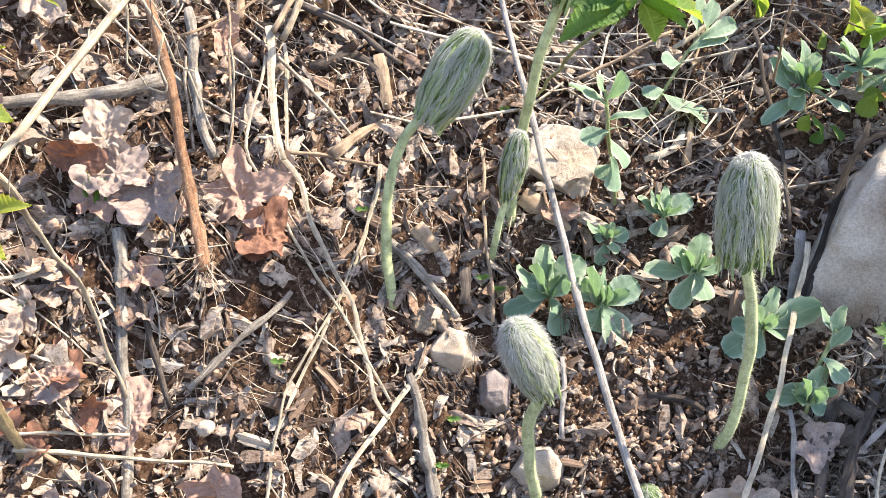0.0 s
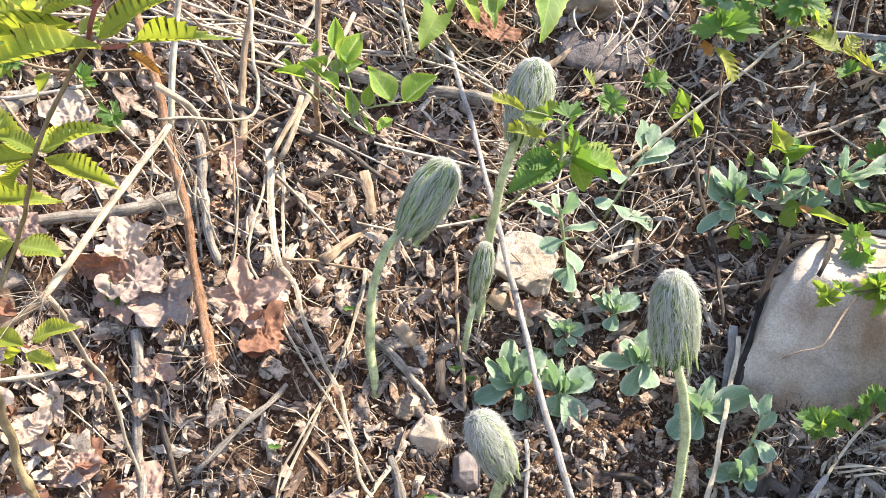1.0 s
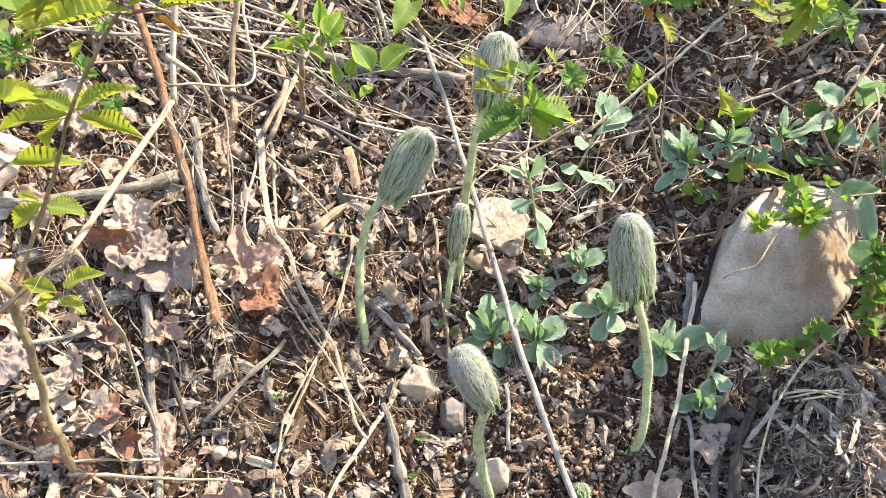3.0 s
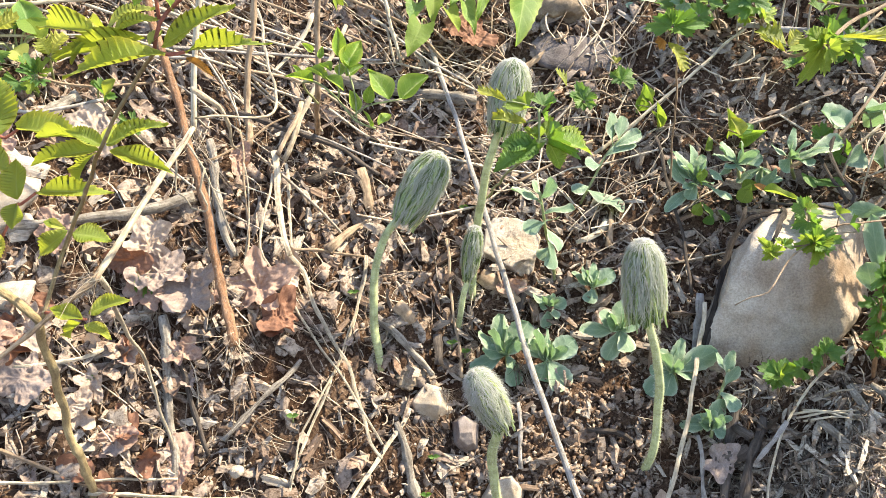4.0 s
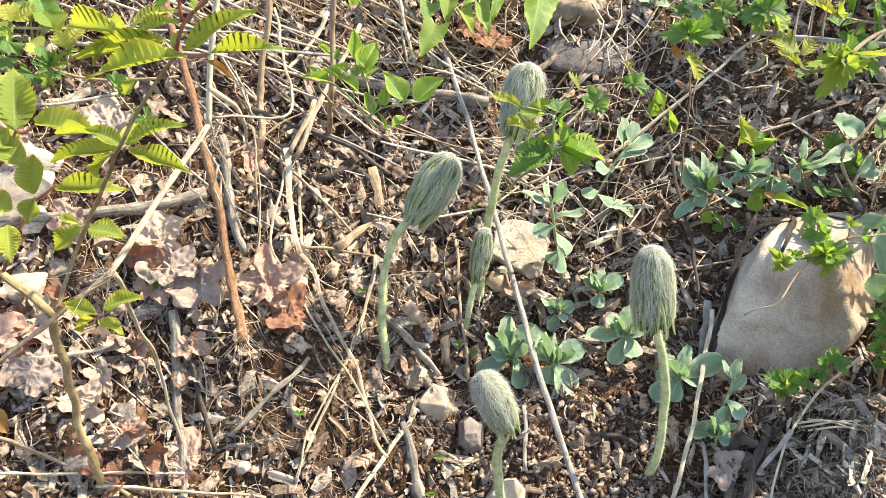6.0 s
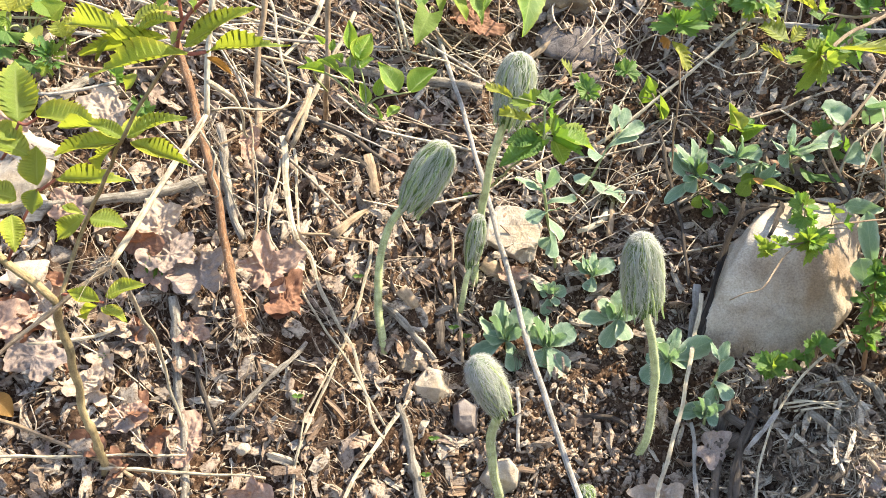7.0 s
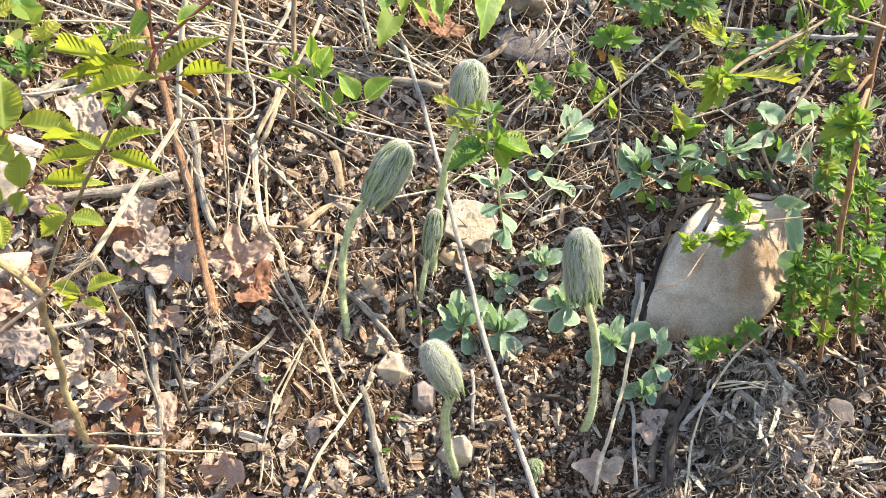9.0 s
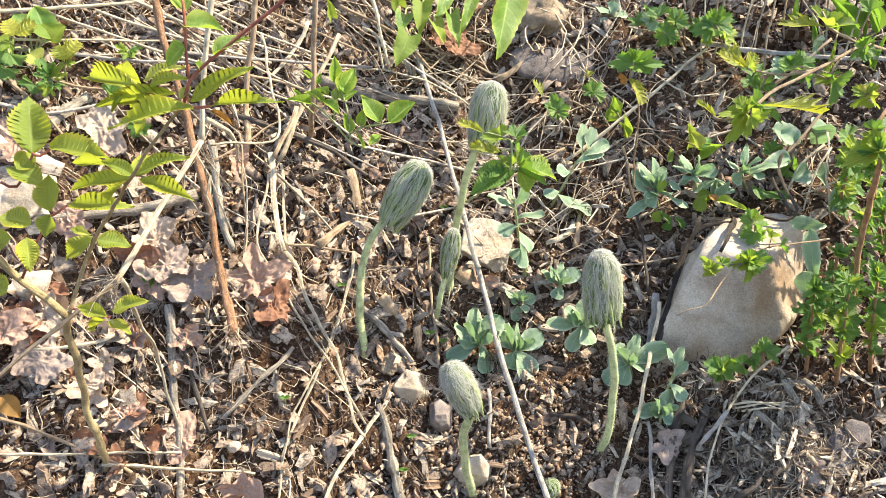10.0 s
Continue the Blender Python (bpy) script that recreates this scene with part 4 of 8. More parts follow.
REGION = (-0.60, 0.72, 0.06, 0.95)
x, y = spread(115000, lambda x, y: seen(x, y) * (0.30 + 0.6 * np.maximum(patchy(x, y, 0.022, 6), bare(x, y))), REGION)
crumbs("soil_crumb", x, y, skew(0.0005, 0.0024, 2.2), uni(-0.0003, 0.0022), CRUMB, "grey-brown crumbs of soil among the litter", "soil")
x, y = spread(82000, lambda x, y: seen(x, y) * (0.3 + 0.6 * patchy(x, y, 0.03, 7)) * (1 - 0.45 * bare(x, y)) * (1 - 0.15 * rooty(x, y)), REGION)
chips("bark_chip", x, y, skew(0.0025, 0.020, 2.8), lambda k: 0.16 + 0.50 * RNG.random(k) ** 1.5, skew(0.0006, 0.0022), 0.45, skew(0.0, 0.0065), CHIP, "grey-brown bark and wood chips covering the bank", "litter")
x, y = spread(16000, lambda x, y: seen(x, y) * (0.15 + 0.85 * strawy(x, y)) * (0.15 + 0.85 * patchy(x, y, 0.04, 8)) * (1 - 0.8 * bare(x, y)), REGION)
scraps("leaf_flake", x, y, skew(0.004, 0.020, 1.8), uni(0.35, 0.9), 0.5, uni(0.001, 0.007), FLAKE, "tan and grey scraps of broken dry leaves", "litter", 0.6)
x, y = spread(15000, lambda x, y: seen(x, y) * strawy(x, y) * (0.25 + 0.75 * patchy(x, y, 0.035, 9)) * (1 - 0.6 * bare(x, y)), REGION)
fibres("straw_fibre", x, y, lambda x, y, k: RNG.uniform(0, np.pi, k), skew(0.010, 0.050, 2.0), skew(0.00015, 0.00060, 1.8), uni(0.001, 0.008), FIBRE, "thin broken straw strewn over the bank", "straw", 0.22, 0.18)
x, y = spread(4200, lambda x, y: seen(x, y) * np.where((y > 0.43) & (x < 0.06), 0.9, 0.04 * (y > 0.37)), REGION)
fibres("long_straw", x, y, lambda x, y, k: RNG.normal(-0.35, 0.5, k), skew(0.04, 0.16, 1.4), skew(0.0004, 0.0014, 1.8), uni(0.004, 0.016), FIBRE, "long dry grass stalks lying in layers", "straw", 0.15, 0.06)


# curled shreds and loose crumbs on top of the chips
x, y = spread(15000, lambda x, y: (seen(x, y) > 0.5) * (0.15 + 0.6 * patchy(x, y, 0.025, 41)) * (1 - 0.6 * bare(x, y)), REGION)
fibres("bark_shred", x, y, lambda x, y, k: RNG.uniform(0, np.pi, k), skew(0.004, 0.024, 2.0), skew(0.0002, 0.0010, 2.2), uni(0.001, 0.007), SPLINTER, "curled shreds of brown bark on the litter", "litter", 0.8, 0.3)
x, y = spread(34000, lambda x, y: (seen(x, y) > 0.5) * (0.1 + 0.9 * patchy(x, y, 0.018, 43)) * 0.8, REGION)
crumbs("loose_crumb", x, y, skew(0.0003, 0.0013, 2.0), skew(0.001, 0.007, 1.3), CRUMB, "fine brown crumbs lying over the litter", "soil")
x, y = spread(1000, lambda x, y: np.where(x < 0.2, 0.6, 0.22) * patchy(x, y, 0.05, 47), (0.05, 0.40, 0.40, 0.62))
fibres("tangled_straw", x, y, lambda x, y, k: RNG.normal(0.5, 0.8, k), skew(0.015, 0.09, 1.8), skew(0.0003, 0.0010, 2.0), uni(0.003, 0.018), FIBRE, "tangled dry stalks among the uphill herbs", "straw", 0.35, 0.2)

x, y = spread(16000, lambda x, y: bare(x, y) * patchy(x, y, 0.02, 31), (-0.08, 0.20, 0.16, 0.40))
crumbs("soil_clod", x, y, skew(0.0008, 0.0032, 2.4), uni(-0.001, 0.003), CRUMB, "small red-brown clods in the bare hollow", "soil")

# scattered leaf litter over the rest of the slope
x, y = RNG.normal(0.05, 1.3, 1800), RNG.normal(0.4, 1.1, 1800)
keep = (seen(x, y) < 0.3) & (RNG.random(1800) < 0.55)
scraps("far_litter", x[keep], y[keep], skew(0.010, 0.045, 1.6), uni(0.3, 0.8), 0.45, uni(0.002, 0.012), FLAKE, "dry leaf litter scattered over the wider slope", "litter", 0.5)

# shredded bark: splinters that lie side by side in small bundles
cx, cy = spread(2600, lambda x, y: (seen(x, y) > 0.9) * patchy(x, y, 0.05, 21) * 0.3 * (1 - 0.7 * bare(x, y)), (-0.34, 0.46, 0.14, 0.62))
x, y = (np.repeat(c, 8) + RNG.normal(0, 0.0035, 8 * len(c)) for c in (cx, cy))
lie = np.repeat(RNG.normal(-0.9, 0.9, len(cx)), 8) + RNG.normal(0, 0.14, 8 * len(cx))
fibres("bark_splinter", x, y, lambda x, y, k: lie, skew(0.005, 0.020, 1.8), skew(0.0003, 0.0009, 1.8), uni(0.0005, 0.004), SPLINTER, "shredded strips of grey-brown bark in bundles", "litter", 0.12, 0.12)


x, y = spread(26000, lambda x, y: rooty(x, y) * patchy(x, y, 0.02, 12), (0.12, 0.38, 0.15, 0.36))
fibres("root_fibre", x, y, lambda x, y, k: RNG.normal(1.1, 1.0, k), skew(0.004, 0.022, 2.0), skew(0.00015, 0.00055, 2.2), uni(0.002, 0.010), ROOTS, "matted brown root fibres and dry grass below the rock", "roots", 0.6, 0.2)
x, y = spread(15000, lambda x, y: rooty(x, y) * 0.9, (0.12, 0.38, 0.15, 0.36))
chips("root_shred", x, y, skew(0.003, 0.020, 2.2), uni(0.08, 0.32), skew(0.0005, 0.0016), 0.4, uni(0.0, 0.010), ROOTS, "grey-tan shreds of rotten wood and root below the rock", "litter", 0.3)


def tuft(name, at, way, spread_by, length, count, label, mat=FIBRE, radius=0.00022, seed=1):
    """Loose fibres that spring from one place along a direction."""
    rnd = np.random.default_rng(seed)
    way = np.array(way, float) / np.linalg.norm(way)
    root = rnd.normal(0, 0.0022, (count, 3))
    d = way + rnd.normal(0, spread_by, (count, 3))
    d /= np.linalg.norm(d, axis=1, keepdims=True)
    ln = length * rnd.uniform(0.35, 1.0, count)
    curl = rnd.normal(0, 0.5, (count, 3)) * ln[:, None]
    s1 = np.cross(d, rnd.normal(size=(count, 3)))
    s1 /= np.linalg.norm(s1, axis=1, keepdims=True)
    s2 = np.cross(d, s1)
    rows = []
    for i in range(6):
        t = i / 5
        c = root + d * (ln * t)[:, None] + curl * t * t
        for j in range(3):
            b = 2.0944 * j
            rows.append(c + (s1 * math.cos(b) + s2 * math.sin(b)) * radius * (1 - 0.6 * t))
    v = np.stack(rows, 1)
    quads = [(i * 3 + j, i * 3 + (j + 1) % 3, i * 3 + 3 + (j + 1) % 3, i * 3 + 3 + j) for i in range(5) for j in range(3)]
    q = (np.arange(count)[:, None, None] * 18 + np.array(quads)[None]).reshape(-1, 4)
    return solid(name, bulk(name, v, q, True), mat, label, "fibre", m=Matrix.Translation(at))


# ---- stones on the bank ----
boulder("boulder", (0.2405, 0.3678, 0.2858), (2, 2, 2), ROCK, "large weathered buff rock half sunk in the bank", "rock", 0, 5, 0, 6, 0.055, 40,
        [((-0.754, -0.646, 0.119), 0.0740), ((-0.882, 0.457, 0.119), 0.0448), ((-0.705, 0.699, 0.119), 0.0458), ((-0.135, 0.984, 0.119), 0.0570), ((0.508, 0.853, 0.119), 0.0715), ((0.929, -0.350, 0.119), 0.0535), ((0.707, -0.697, 0.119), 0.0417), ((0.495, -0.861, 0.119), 0.0447), ((-0.135, -0.984, 0.119), 0.0665), ((-0.170, -0.470, 0.870), 0.0405), ((-0.050, 0.447, 0.894), 0.0560), ((0.657, -0.159, 0.737), 0.0470), ((-0.597, -0.100, 0.796), 0.0618), ((0.000, 0.000, -1.000), 0.0405)], 0.16)
boulder("flat_stone", (0.0641, 0.4047, 0.3187), (2, 2, 2), PALEROCK, "pale cream flat stone with rough flaking faces", "stone", 0, 12, 0, 6, 0.055, 90,
        [((-0.981, 0.165, 0.100), 0.0202), ((-0.823, 0.559, 0.100), 0.0213), ((0.020, 0.995, 0.100), 0.0201), ((0.573, 0.813, 0.100), 0.0192), ((0.884, 0.458, 0.100), 0.0197), ((0.951, -0.292, 0.100), 0.0191), ((0.887, -0.451, 0.100), 0.0210), ((-0.575, -0.812, 0.100), 0.0177), ((-0.516, -0.851, 0.100), 0.0174), ((0.000, 0.000, 1.000), 0.0115), ((0.290, -0.677, 0.677), 0.0190), ((0.000, 0.000, -1.000), 0.0144)], 0.12)
boulder("pebble", (0.0034, 0.3185, 0.2540), (2, 2, 2), PALEROCK, "pale angular pebble lying on bare soil", "stone", 0, 29, 0, 5, 0.030, 60,
        [((-0.740, 0.608, 0.287), 0.0101), ((0.432, 0.855, 0.287), 0.0118), ((0.948, 0.136, 0.287), 0.0098), ((0.661, -0.694, 0.287), 0.0101), ((-0.090, -0.954, 0.287), 0.0101), ((-0.835, -0.470, 0.287), 0.0113), ((0.000, 0.000, 1.000), 0.0098), ((-0.100, -0.752, 0.652), 0.0084), ((0.612, 0.204, 0.764), 0.0110), ((0.000, 0.000, -1.000), 0.0123)], 0.05)
boulder("half_buried_stone", (0.1253, 0.5196, 0.4272), (0.068, 0.046, 0.018), GREYROCK, "grey-mauve stone half buried uphill", "stone", -6, 8, 10, 5, 0.10, 16)
boulder("lump_of_rock", (0.1211, 0.5526, 0.4579), (0.055, 0.050, 0.04), CLODROCK, "crumbly buff lump of rock uphill", "stone", 30, 15, 14, 5, 0.16, 16)
boulder("small_stone", (0.0475, 0.2831, 0.2086), (2, 2, 2), PALEROCK, "small pale stone behind a bud's stem", "stone", 0, 31, 0, 5, 0.030, 60,
        [((-0.804, 0.521, 0.287), 0.0115), ((-0.167, 0.943, 0.287), 0.0104), ((0.695, 0.659, 0.287), 0.0114), ((0.920, -0.265, 0.287), 0.0118), ((0.196, -0.938, 0.287), 0.0109), ((-0.690, -0.665, 0.287), 0.0119), ((0.000, 0.000, 1.000), 0.0101), ((-0.205, -0.717, 0.666), 0.0091), ((0.000, 0.000, -1.000), 0.0126)], 0.05)
boulder("brown_stone", (0.0256, 0.3039, 0.2418), (2, 2, 2), BROWNROCK, "small flat mauve-brown stone beside a bud", "stone", 12, 41, 0, 5, 0.06, 50,
        [((-0.9, 0.2, 0.3), 0.0058), ((-0.35, 0.9, 0.3), 0.0085), ((0.75, 0.65, 0.3), 0.0071), ((0.95, -0.3, 0.3), 0.0054), ((0.1, -1, 0.3), 0.0085), ((-0.7, -0.7, 0.3), 0.0075), ((0.1, -0.55, 0.83), 0.0058), ((0.2, 0.2, 0.95), 0.0054), ((0, 0, -1), 0.0082)], 0.08)
boulder("rough_pebble", (0.2108, 0.3157, 0.2584), (0.017, 0.015, 0.013), BROWNROCK, "little grey-brown pebble below the large rock", "stone", 40, 44, 2, 4, 0.06, 60, [((0.1, -0.25, 1), 0.50), ((1, 0.25, 0.35), 0.72), ((-0.8, 0.5, 0.25), 0.70), ((-0.45, -1, 0.3), 0.74), ((0.6, -0.75, 0.5), 0.66), ((0.15, 1, 0.3), 0.72), ((-1, -0.3, 0.4), 0.72)], 0.08)
boulder("white_pebble", (-0.1056, 0.2590, 0.2564), (0.009, 0.008, 0.006), PALEROCK, "small chalky white pebble in the litter", "stone", 0, 51, 6, 3, 0.06, 50)
boulder("white_pebble", (-0.0782, 0.2857, 0.2750), (0.007, 0.007, 0.006), PALEROCK, "small chalky white pebble in the litter", "stone", 0, 52, 10, 3, 0.1, 20)
boulder("clod", (-0.0099, 0.3299, 0.2690), (0.022, 0.018, 0.010), CLODROCK, "dry crumbly clod of earth beside a pebble", "stone", 25, 61, 14, 5, 0.35, 14)
boulder("stone_fragment", (-0.2284, 0.3058, 0.3545), (0.028, 0.020, 0.012), PALEROCK, "pale cream stone fragment among dead leaves", "stone", 10, 71, 9, 4, 0.12, 20)
boulder("weathered_wood_lump", (-0.2425, 0.3429, 0.3972), (0.055, 0.040, 0.022), PALEROCK, "bleached lump of weathered wood in the litter", "wood", 25, 75, 14, 4, 0.2, 14)
boulder("grey_stone", (0.3020, 0.2757, 0.2367), (0.021, 0.018, 0.009), GREYROCK, "grey stone lying in dark root fibres", "stone", -30, 81, 4, 5, 0.10, 60, [((0.1, -0.2, 1), 0.45)], 0.15)
boulder("grey_stone", (0.2894, 0.2687, 0.2278), (0.022, 0.032, 0.010), GREYROCK, "long grey stone lying in dark root fibres", "stone", -20, 83, 4, 5, 0.10, 60, [((-0.1, -0.1, 1), 0.45)], 0.15)

# ---- standing and lying stalks ----
stick("long_stalk", [(0.0134, 0.5213, 0.4429), (0.0319, 0.4605, 0.3935), (0.0552, 0.3711, 0.3213), (0.0693, 0.3148, 0.2764), (0.0928, 0.2471, 0.2160), (0.1022, 0.2247, 0.1905)], 0.0017, 0.0020, "grey", "long bleached grey stalk leaning down the bank", "stalk", knots=0.05, wobble=0.0003)
stick("woody_stalk", [(-0.1031, 0.2873, 0.3227), (-0.1109, 0.3100, 0.3520), (-0.1165, 0.3250, 0.4006), (-0.1265, 0.3450, 0.4461), (-0.1364, 0.3600, 0.4886), (-0.1427, 0.3750, 0.5234)], 0.0025, 0.0022, "rust", "upright reddish-brown dead woody stalk", "stalk", wobble=0.0005)
stick("white_straw", [(-0.0930, 0.3250, 0.5271), (-0.1008, 0.3100, 0.4834), (-0.1047, 0.2950, 0.4464)], 0.0015, 0.0015, "straw", "upright bleached white straw", "stalk", knots=0.04, wobble=0.0002)
stick("bent_straw", [(-0.1035, 0.2920, 0.4494), (-0.1312, 0.2040, 0.4083)], 0.0014, 0.0015, "straw", "snapped pale straw hanging from its joint", "stalk", knots=0.04, wobble=0.0002)
stick("fallen_straw", [(-0.1296, 0.2060, 0.4097), (-0.1498, 0.1980, 0.3964), (-0.1728, 0.1900, 0.3808), (-0.1981, 0.1800, 0.3635)], 0.0011, 0.0009, "tan", "tan straw trailing below the broken joint", "stalk")
stick("hanging_straw", [(-0.1294, 0.2070, 0.4082), (-0.1350, 0.2300, 0.3727), (-0.1393, 0.2550, 0.3219), (-0.1387, 0.2584, 0.2723)], 0.0011, 0.0008, "straw", "thin limp straw hanging from a broken joint", "stalk")
stick("dark_stick", [(-0.1484, 0.3100, 0.3324), (-0.1447, 0.2913, 0.3097), (-0.1405, 0.2677, 0.2827), (-0.1355, 0.2381, 0.2491), (-0.1332, 0.2214, 0.2327)], 0.0024, 0.0024, "lichen", "split grey stick lying down the slope", "stick", knots=0.2)
stick("thin_dark_stick", [(-0.1401, 0.2954, 0.3154), (-0.1296, 0.2776, 0.2925), (-0.1201, 0.2615, 0.2667)], 0.0015, 0.0013, "umber", "thin dark stick beside a split one", "stick")
stick("blade_straw", [(-0.0910, 0.4100, 0.3977), (-0.0878, 0.3906, 0.3789), (-0.0837, 0.3721, 0.3612), (-0.0786, 0.3547, 0.3458)], 0.0021, 0.0017, "straw", "flat pale grass blade lying down the slope", "stalk", knots=0.04, flat=0.35)
stick("blade_straw", [(-0.0801, 0.3587, 0.3453), (-0.0716, 0.3520, 0.3358), (-0.0638, 0.3373, 0.3211), (-0.0528, 0.3237, 0.3032), (-0.0443, 0.3131, 0.2886), (-0.0406, 0.3046, 0.2789), (-0.0354, 0.2945, 0.2668), (-0.0302, 0.2829, 0.2539), (-0.0242, 0.2764, 0.2456)], 0.0013, 0.0009, "straw", "bent thin end of a pale grass blade", "stalk", knots=0.10, flat=0.35)
stick("blade_straw", [(-0.0862, 0.4178, 0.3861), (-0.0827, 0.3951, 0.3643), (-0.0791, 0.3694, 0.3407)], 0.0010, 0.0008, "straw", "narrow pale grass blade beside a broader one", "stalk", knots=0.06, flat=0.4)
stick("thin_straw", [(-0.0922, 0.3997, 0.3851), (-0.0960, 0.3728, 0.3642), (-0.0958, 0.3557, 0.3524), (-0.0883, 0.3444, 0.3427), (-0.0714, 0.3244, 0.3204), (-0.0545, 0.3124, 0.2957), (-0.0354, 0.2948, 0.2672), (-0.0234, 0.2831, 0.2513)], 0.0008, 0.0007, "straw", "long pale straw winding down the slope", "stalk", knots=0.06)
stick("grey_branch", [(-0.1318, 0.4091, 0.4083), (-0.1260, 0.3861, 0.3829), (-0.1197, 0.3663, 0.3613), (-0.1139, 0.3548, 0.3468)], 0.0022, 0.0026, "lichen", "grey lichen-flecked branch end", "branch", knots=0.18)
stick("lying_branch", [(-0.2597, 0.3244, 0.3896), (-0.2201, 0.3385, 0.3839), (-0.1716, 0.3585, 0.3804), (-0.1391, 0.3780, 0.3808)], 0.0030, 0.0034, "lichen", "pale grey branch lying across the slope", "branch", knots=0.15)
stick("bleached_wood_piece", [(-0.2677, 0.3422, 0.4044), (-0.2474, 0.3400, 0.3947), (-0.2240, 0.3353, 0.3807)], 0.0100, 0.0060, "bleach", "flat bleached slab of old wood in the litter", "wood", knots=0.2, flat=0.30)
stick("bleached_wood_piece", [(-0.2790, 0.3640, 0.4276), (-0.2491, 0.3666, 0.4189), (-0.2211, 0.3662, 0.4069)], 0.0080, 0.0050, "bleach", "long bleached strip of weathered wood", "wood", knots=0.2, flat=0.30)
stick("bleached_branch", [(-0.2360, 0.3855, 0.4304), (-0.2254, 0.3988, 0.4377), (-0.2122, 0.4125, 0.4439)], 0.0034, 0.0028, "lichen", "pale grey branch end under the seedling", "branch", knots=0.2, flat=0.80)
stick("speckled_twig", [(-0.0277, 0.3495, 0.3016), (-0.0132, 0.3415, 0.2893), (-0.0001, 0.3333, 0.2780), (0.0076, 0.3266, 0.2700)], 0.0023, 0.0017, "lichen", "speckled pale twig on bare soil", "twig", knots=0.12)
stick("tan_straw", [(-0.0082, 0.3106, 0.2564), (-0.0241, 0.2878, 0.2427), (-0.0455, 0.2596, 0.2255), (-0.0540, 0.2440, 0.2141)], 0.0013, 0.0012, "straw", "tan straw crossing the bare soil", "stalk", knots=0.06)
stick("forked_dark_stick", [(-0.0168, 0.3050, 0.2513), (-0.0093, 0.2843, 0.2314), (-0.0007, 0.2567, 0.2043)], 0.0016, 0.0036, "lichen", "dark grey stick sunk in the soil", "stick", knots=0.2)
stick("short_grey_stalk", [(0.0593, 0.3167, 0.2526), (0.0591, 0.2899, 0.2229)], 0.0011, 0.0012, "grey", "short upright grey stalk", "stalk")
stick("hair_straw", [(0.0193, 0.3975, 0.3322), (0.0228, 0.3535, 0.2904), (0.0250, 0.3288, 0.2660)], 0.0008, 0.0009, "tan", "thin straw standing among the buds", "stalk")
stick("curved_straw", [(0.2606, 0.3087, 0.2861), (0.2440, 0.3060, 0.2712), (0.2231, 0.2944, 0.2495), (0.2048, 0.2729, 0.2276), (0.1946, 0.2429, 0.1973)], 0.0008, 0.0008, "straw", "pale straw curving down beside the rock", "stalk", knots=0.05)
stick("leaning_stalk", [(0.1822, 0.3487, 0.2992), (0.1714, 0.3192, 0.2694), (0.1538, 0.2834, 0.2352), (0.1349, 0.2486, 0.1991)], 0.0014, 0.0014, "straw", "pale stalk leaning behind a hairy bud", "stalk", knots=0.06)
stick("grey_splinter", [(0.1826, 0.3602, 0.2994), (0.1764, 0.3402, 0.2788), (0.1728, 0.3266, 0.2642)], 0.0026, 0.0018, "grey", "weathered grey splinter of wood", "wood", knots=0.2, flat=0.5)
stick("dark_vine", [(0.2832, 0.4175, 0.3859), (0.2750, 0.4061, 0.3747), (0.2787, 0.3876, 0.3638), (0.2822, 0.3765, 0.3554), (0.2739, 0.3711, 0.3494), (0.2550, 0.3786, 0.3492), (0.2303, 0.3899, 0.3494)], 0.0012, 0.0010, "umber", "dark looping vine above the rock", "vine", knots=0.1)
stick("dark_vine", [(0.2669, 0.4256, 0.3808), (0.2713, 0.4072, 0.3691), (0.2776, 0.3906, 0.3572), (0.2810, 0.3782, 0.3467)], 0.0010, 0.0012, "umber", "dark vine running down beside the rock", "vine", knots=0.1)
for pts in ([(0.3079, 0.3982, 0.3921), (0.2963, 0.3897, 0.3830), (0.2913, 0.3816, 0.3702), (0.2869, 0.3760, 0.3546)], [(0.3071, 0.4075, 0.4003), (0.3033, 0.3894, 0.3837), (0.3017, 0.3737, 0.3646), (0.3047, 0.3722, 0.3487)], [(0.3159, 0.3845, 0.3810), (0.2993, 0.3768, 0.3720), (0.2842, 0.3780, 0.3660)]):
    stick("pale_vine", pts, 0.0007, 0.0005, "straw", "thin pale dry vine in the green growth", "vine", "pale dry vines", wobble=0.0012)
stick("dark_root", [(0.2167, 0.3870, 0.3467), (0.2081, 0.3748, 0.3344), (0.1985, 0.3598, 0.3176), (0.1875, 0.3435, 0.2974), (0.1770, 0.3269, 0.2710)], 0.0012, 0.0015, "dark", "dark split root running along the rock", "root", knots=0.2, flat=0.6)
stick("dark_root", [(0.2395, 0.3786, 0.3449), (0.2178, 0.3780, 0.3428), (0.2037, 0.3691, 0.3306), (0.1926, 0.3527, 0.3103), (0.1810, 0.3364, 0.2881), (0.1728, 0.3224, 0.2624)], 0.0012, 0.0012, "dark", "dark flat root running along the rock", "root", knots=0.2, flat=0.5)
stick("dark_root", [(0.1921, 0.3094, 0.2518), (0.1853, 0.2899, 0.2335), (0.1736, 0.2557, 0.2004)], 0.0024, 0.0030, "umber", "dark root running down into the soil", "root", knots=0.2)
stick("dark_root", [(0.2074, 0.2988, 0.2449), (0.1941, 0.2776, 0.2240), (0.1858, 0.2518, 0.1988)], 0.0022, 0.0026, "umber", "dark root running down into the soil", "root", knots=0.2)
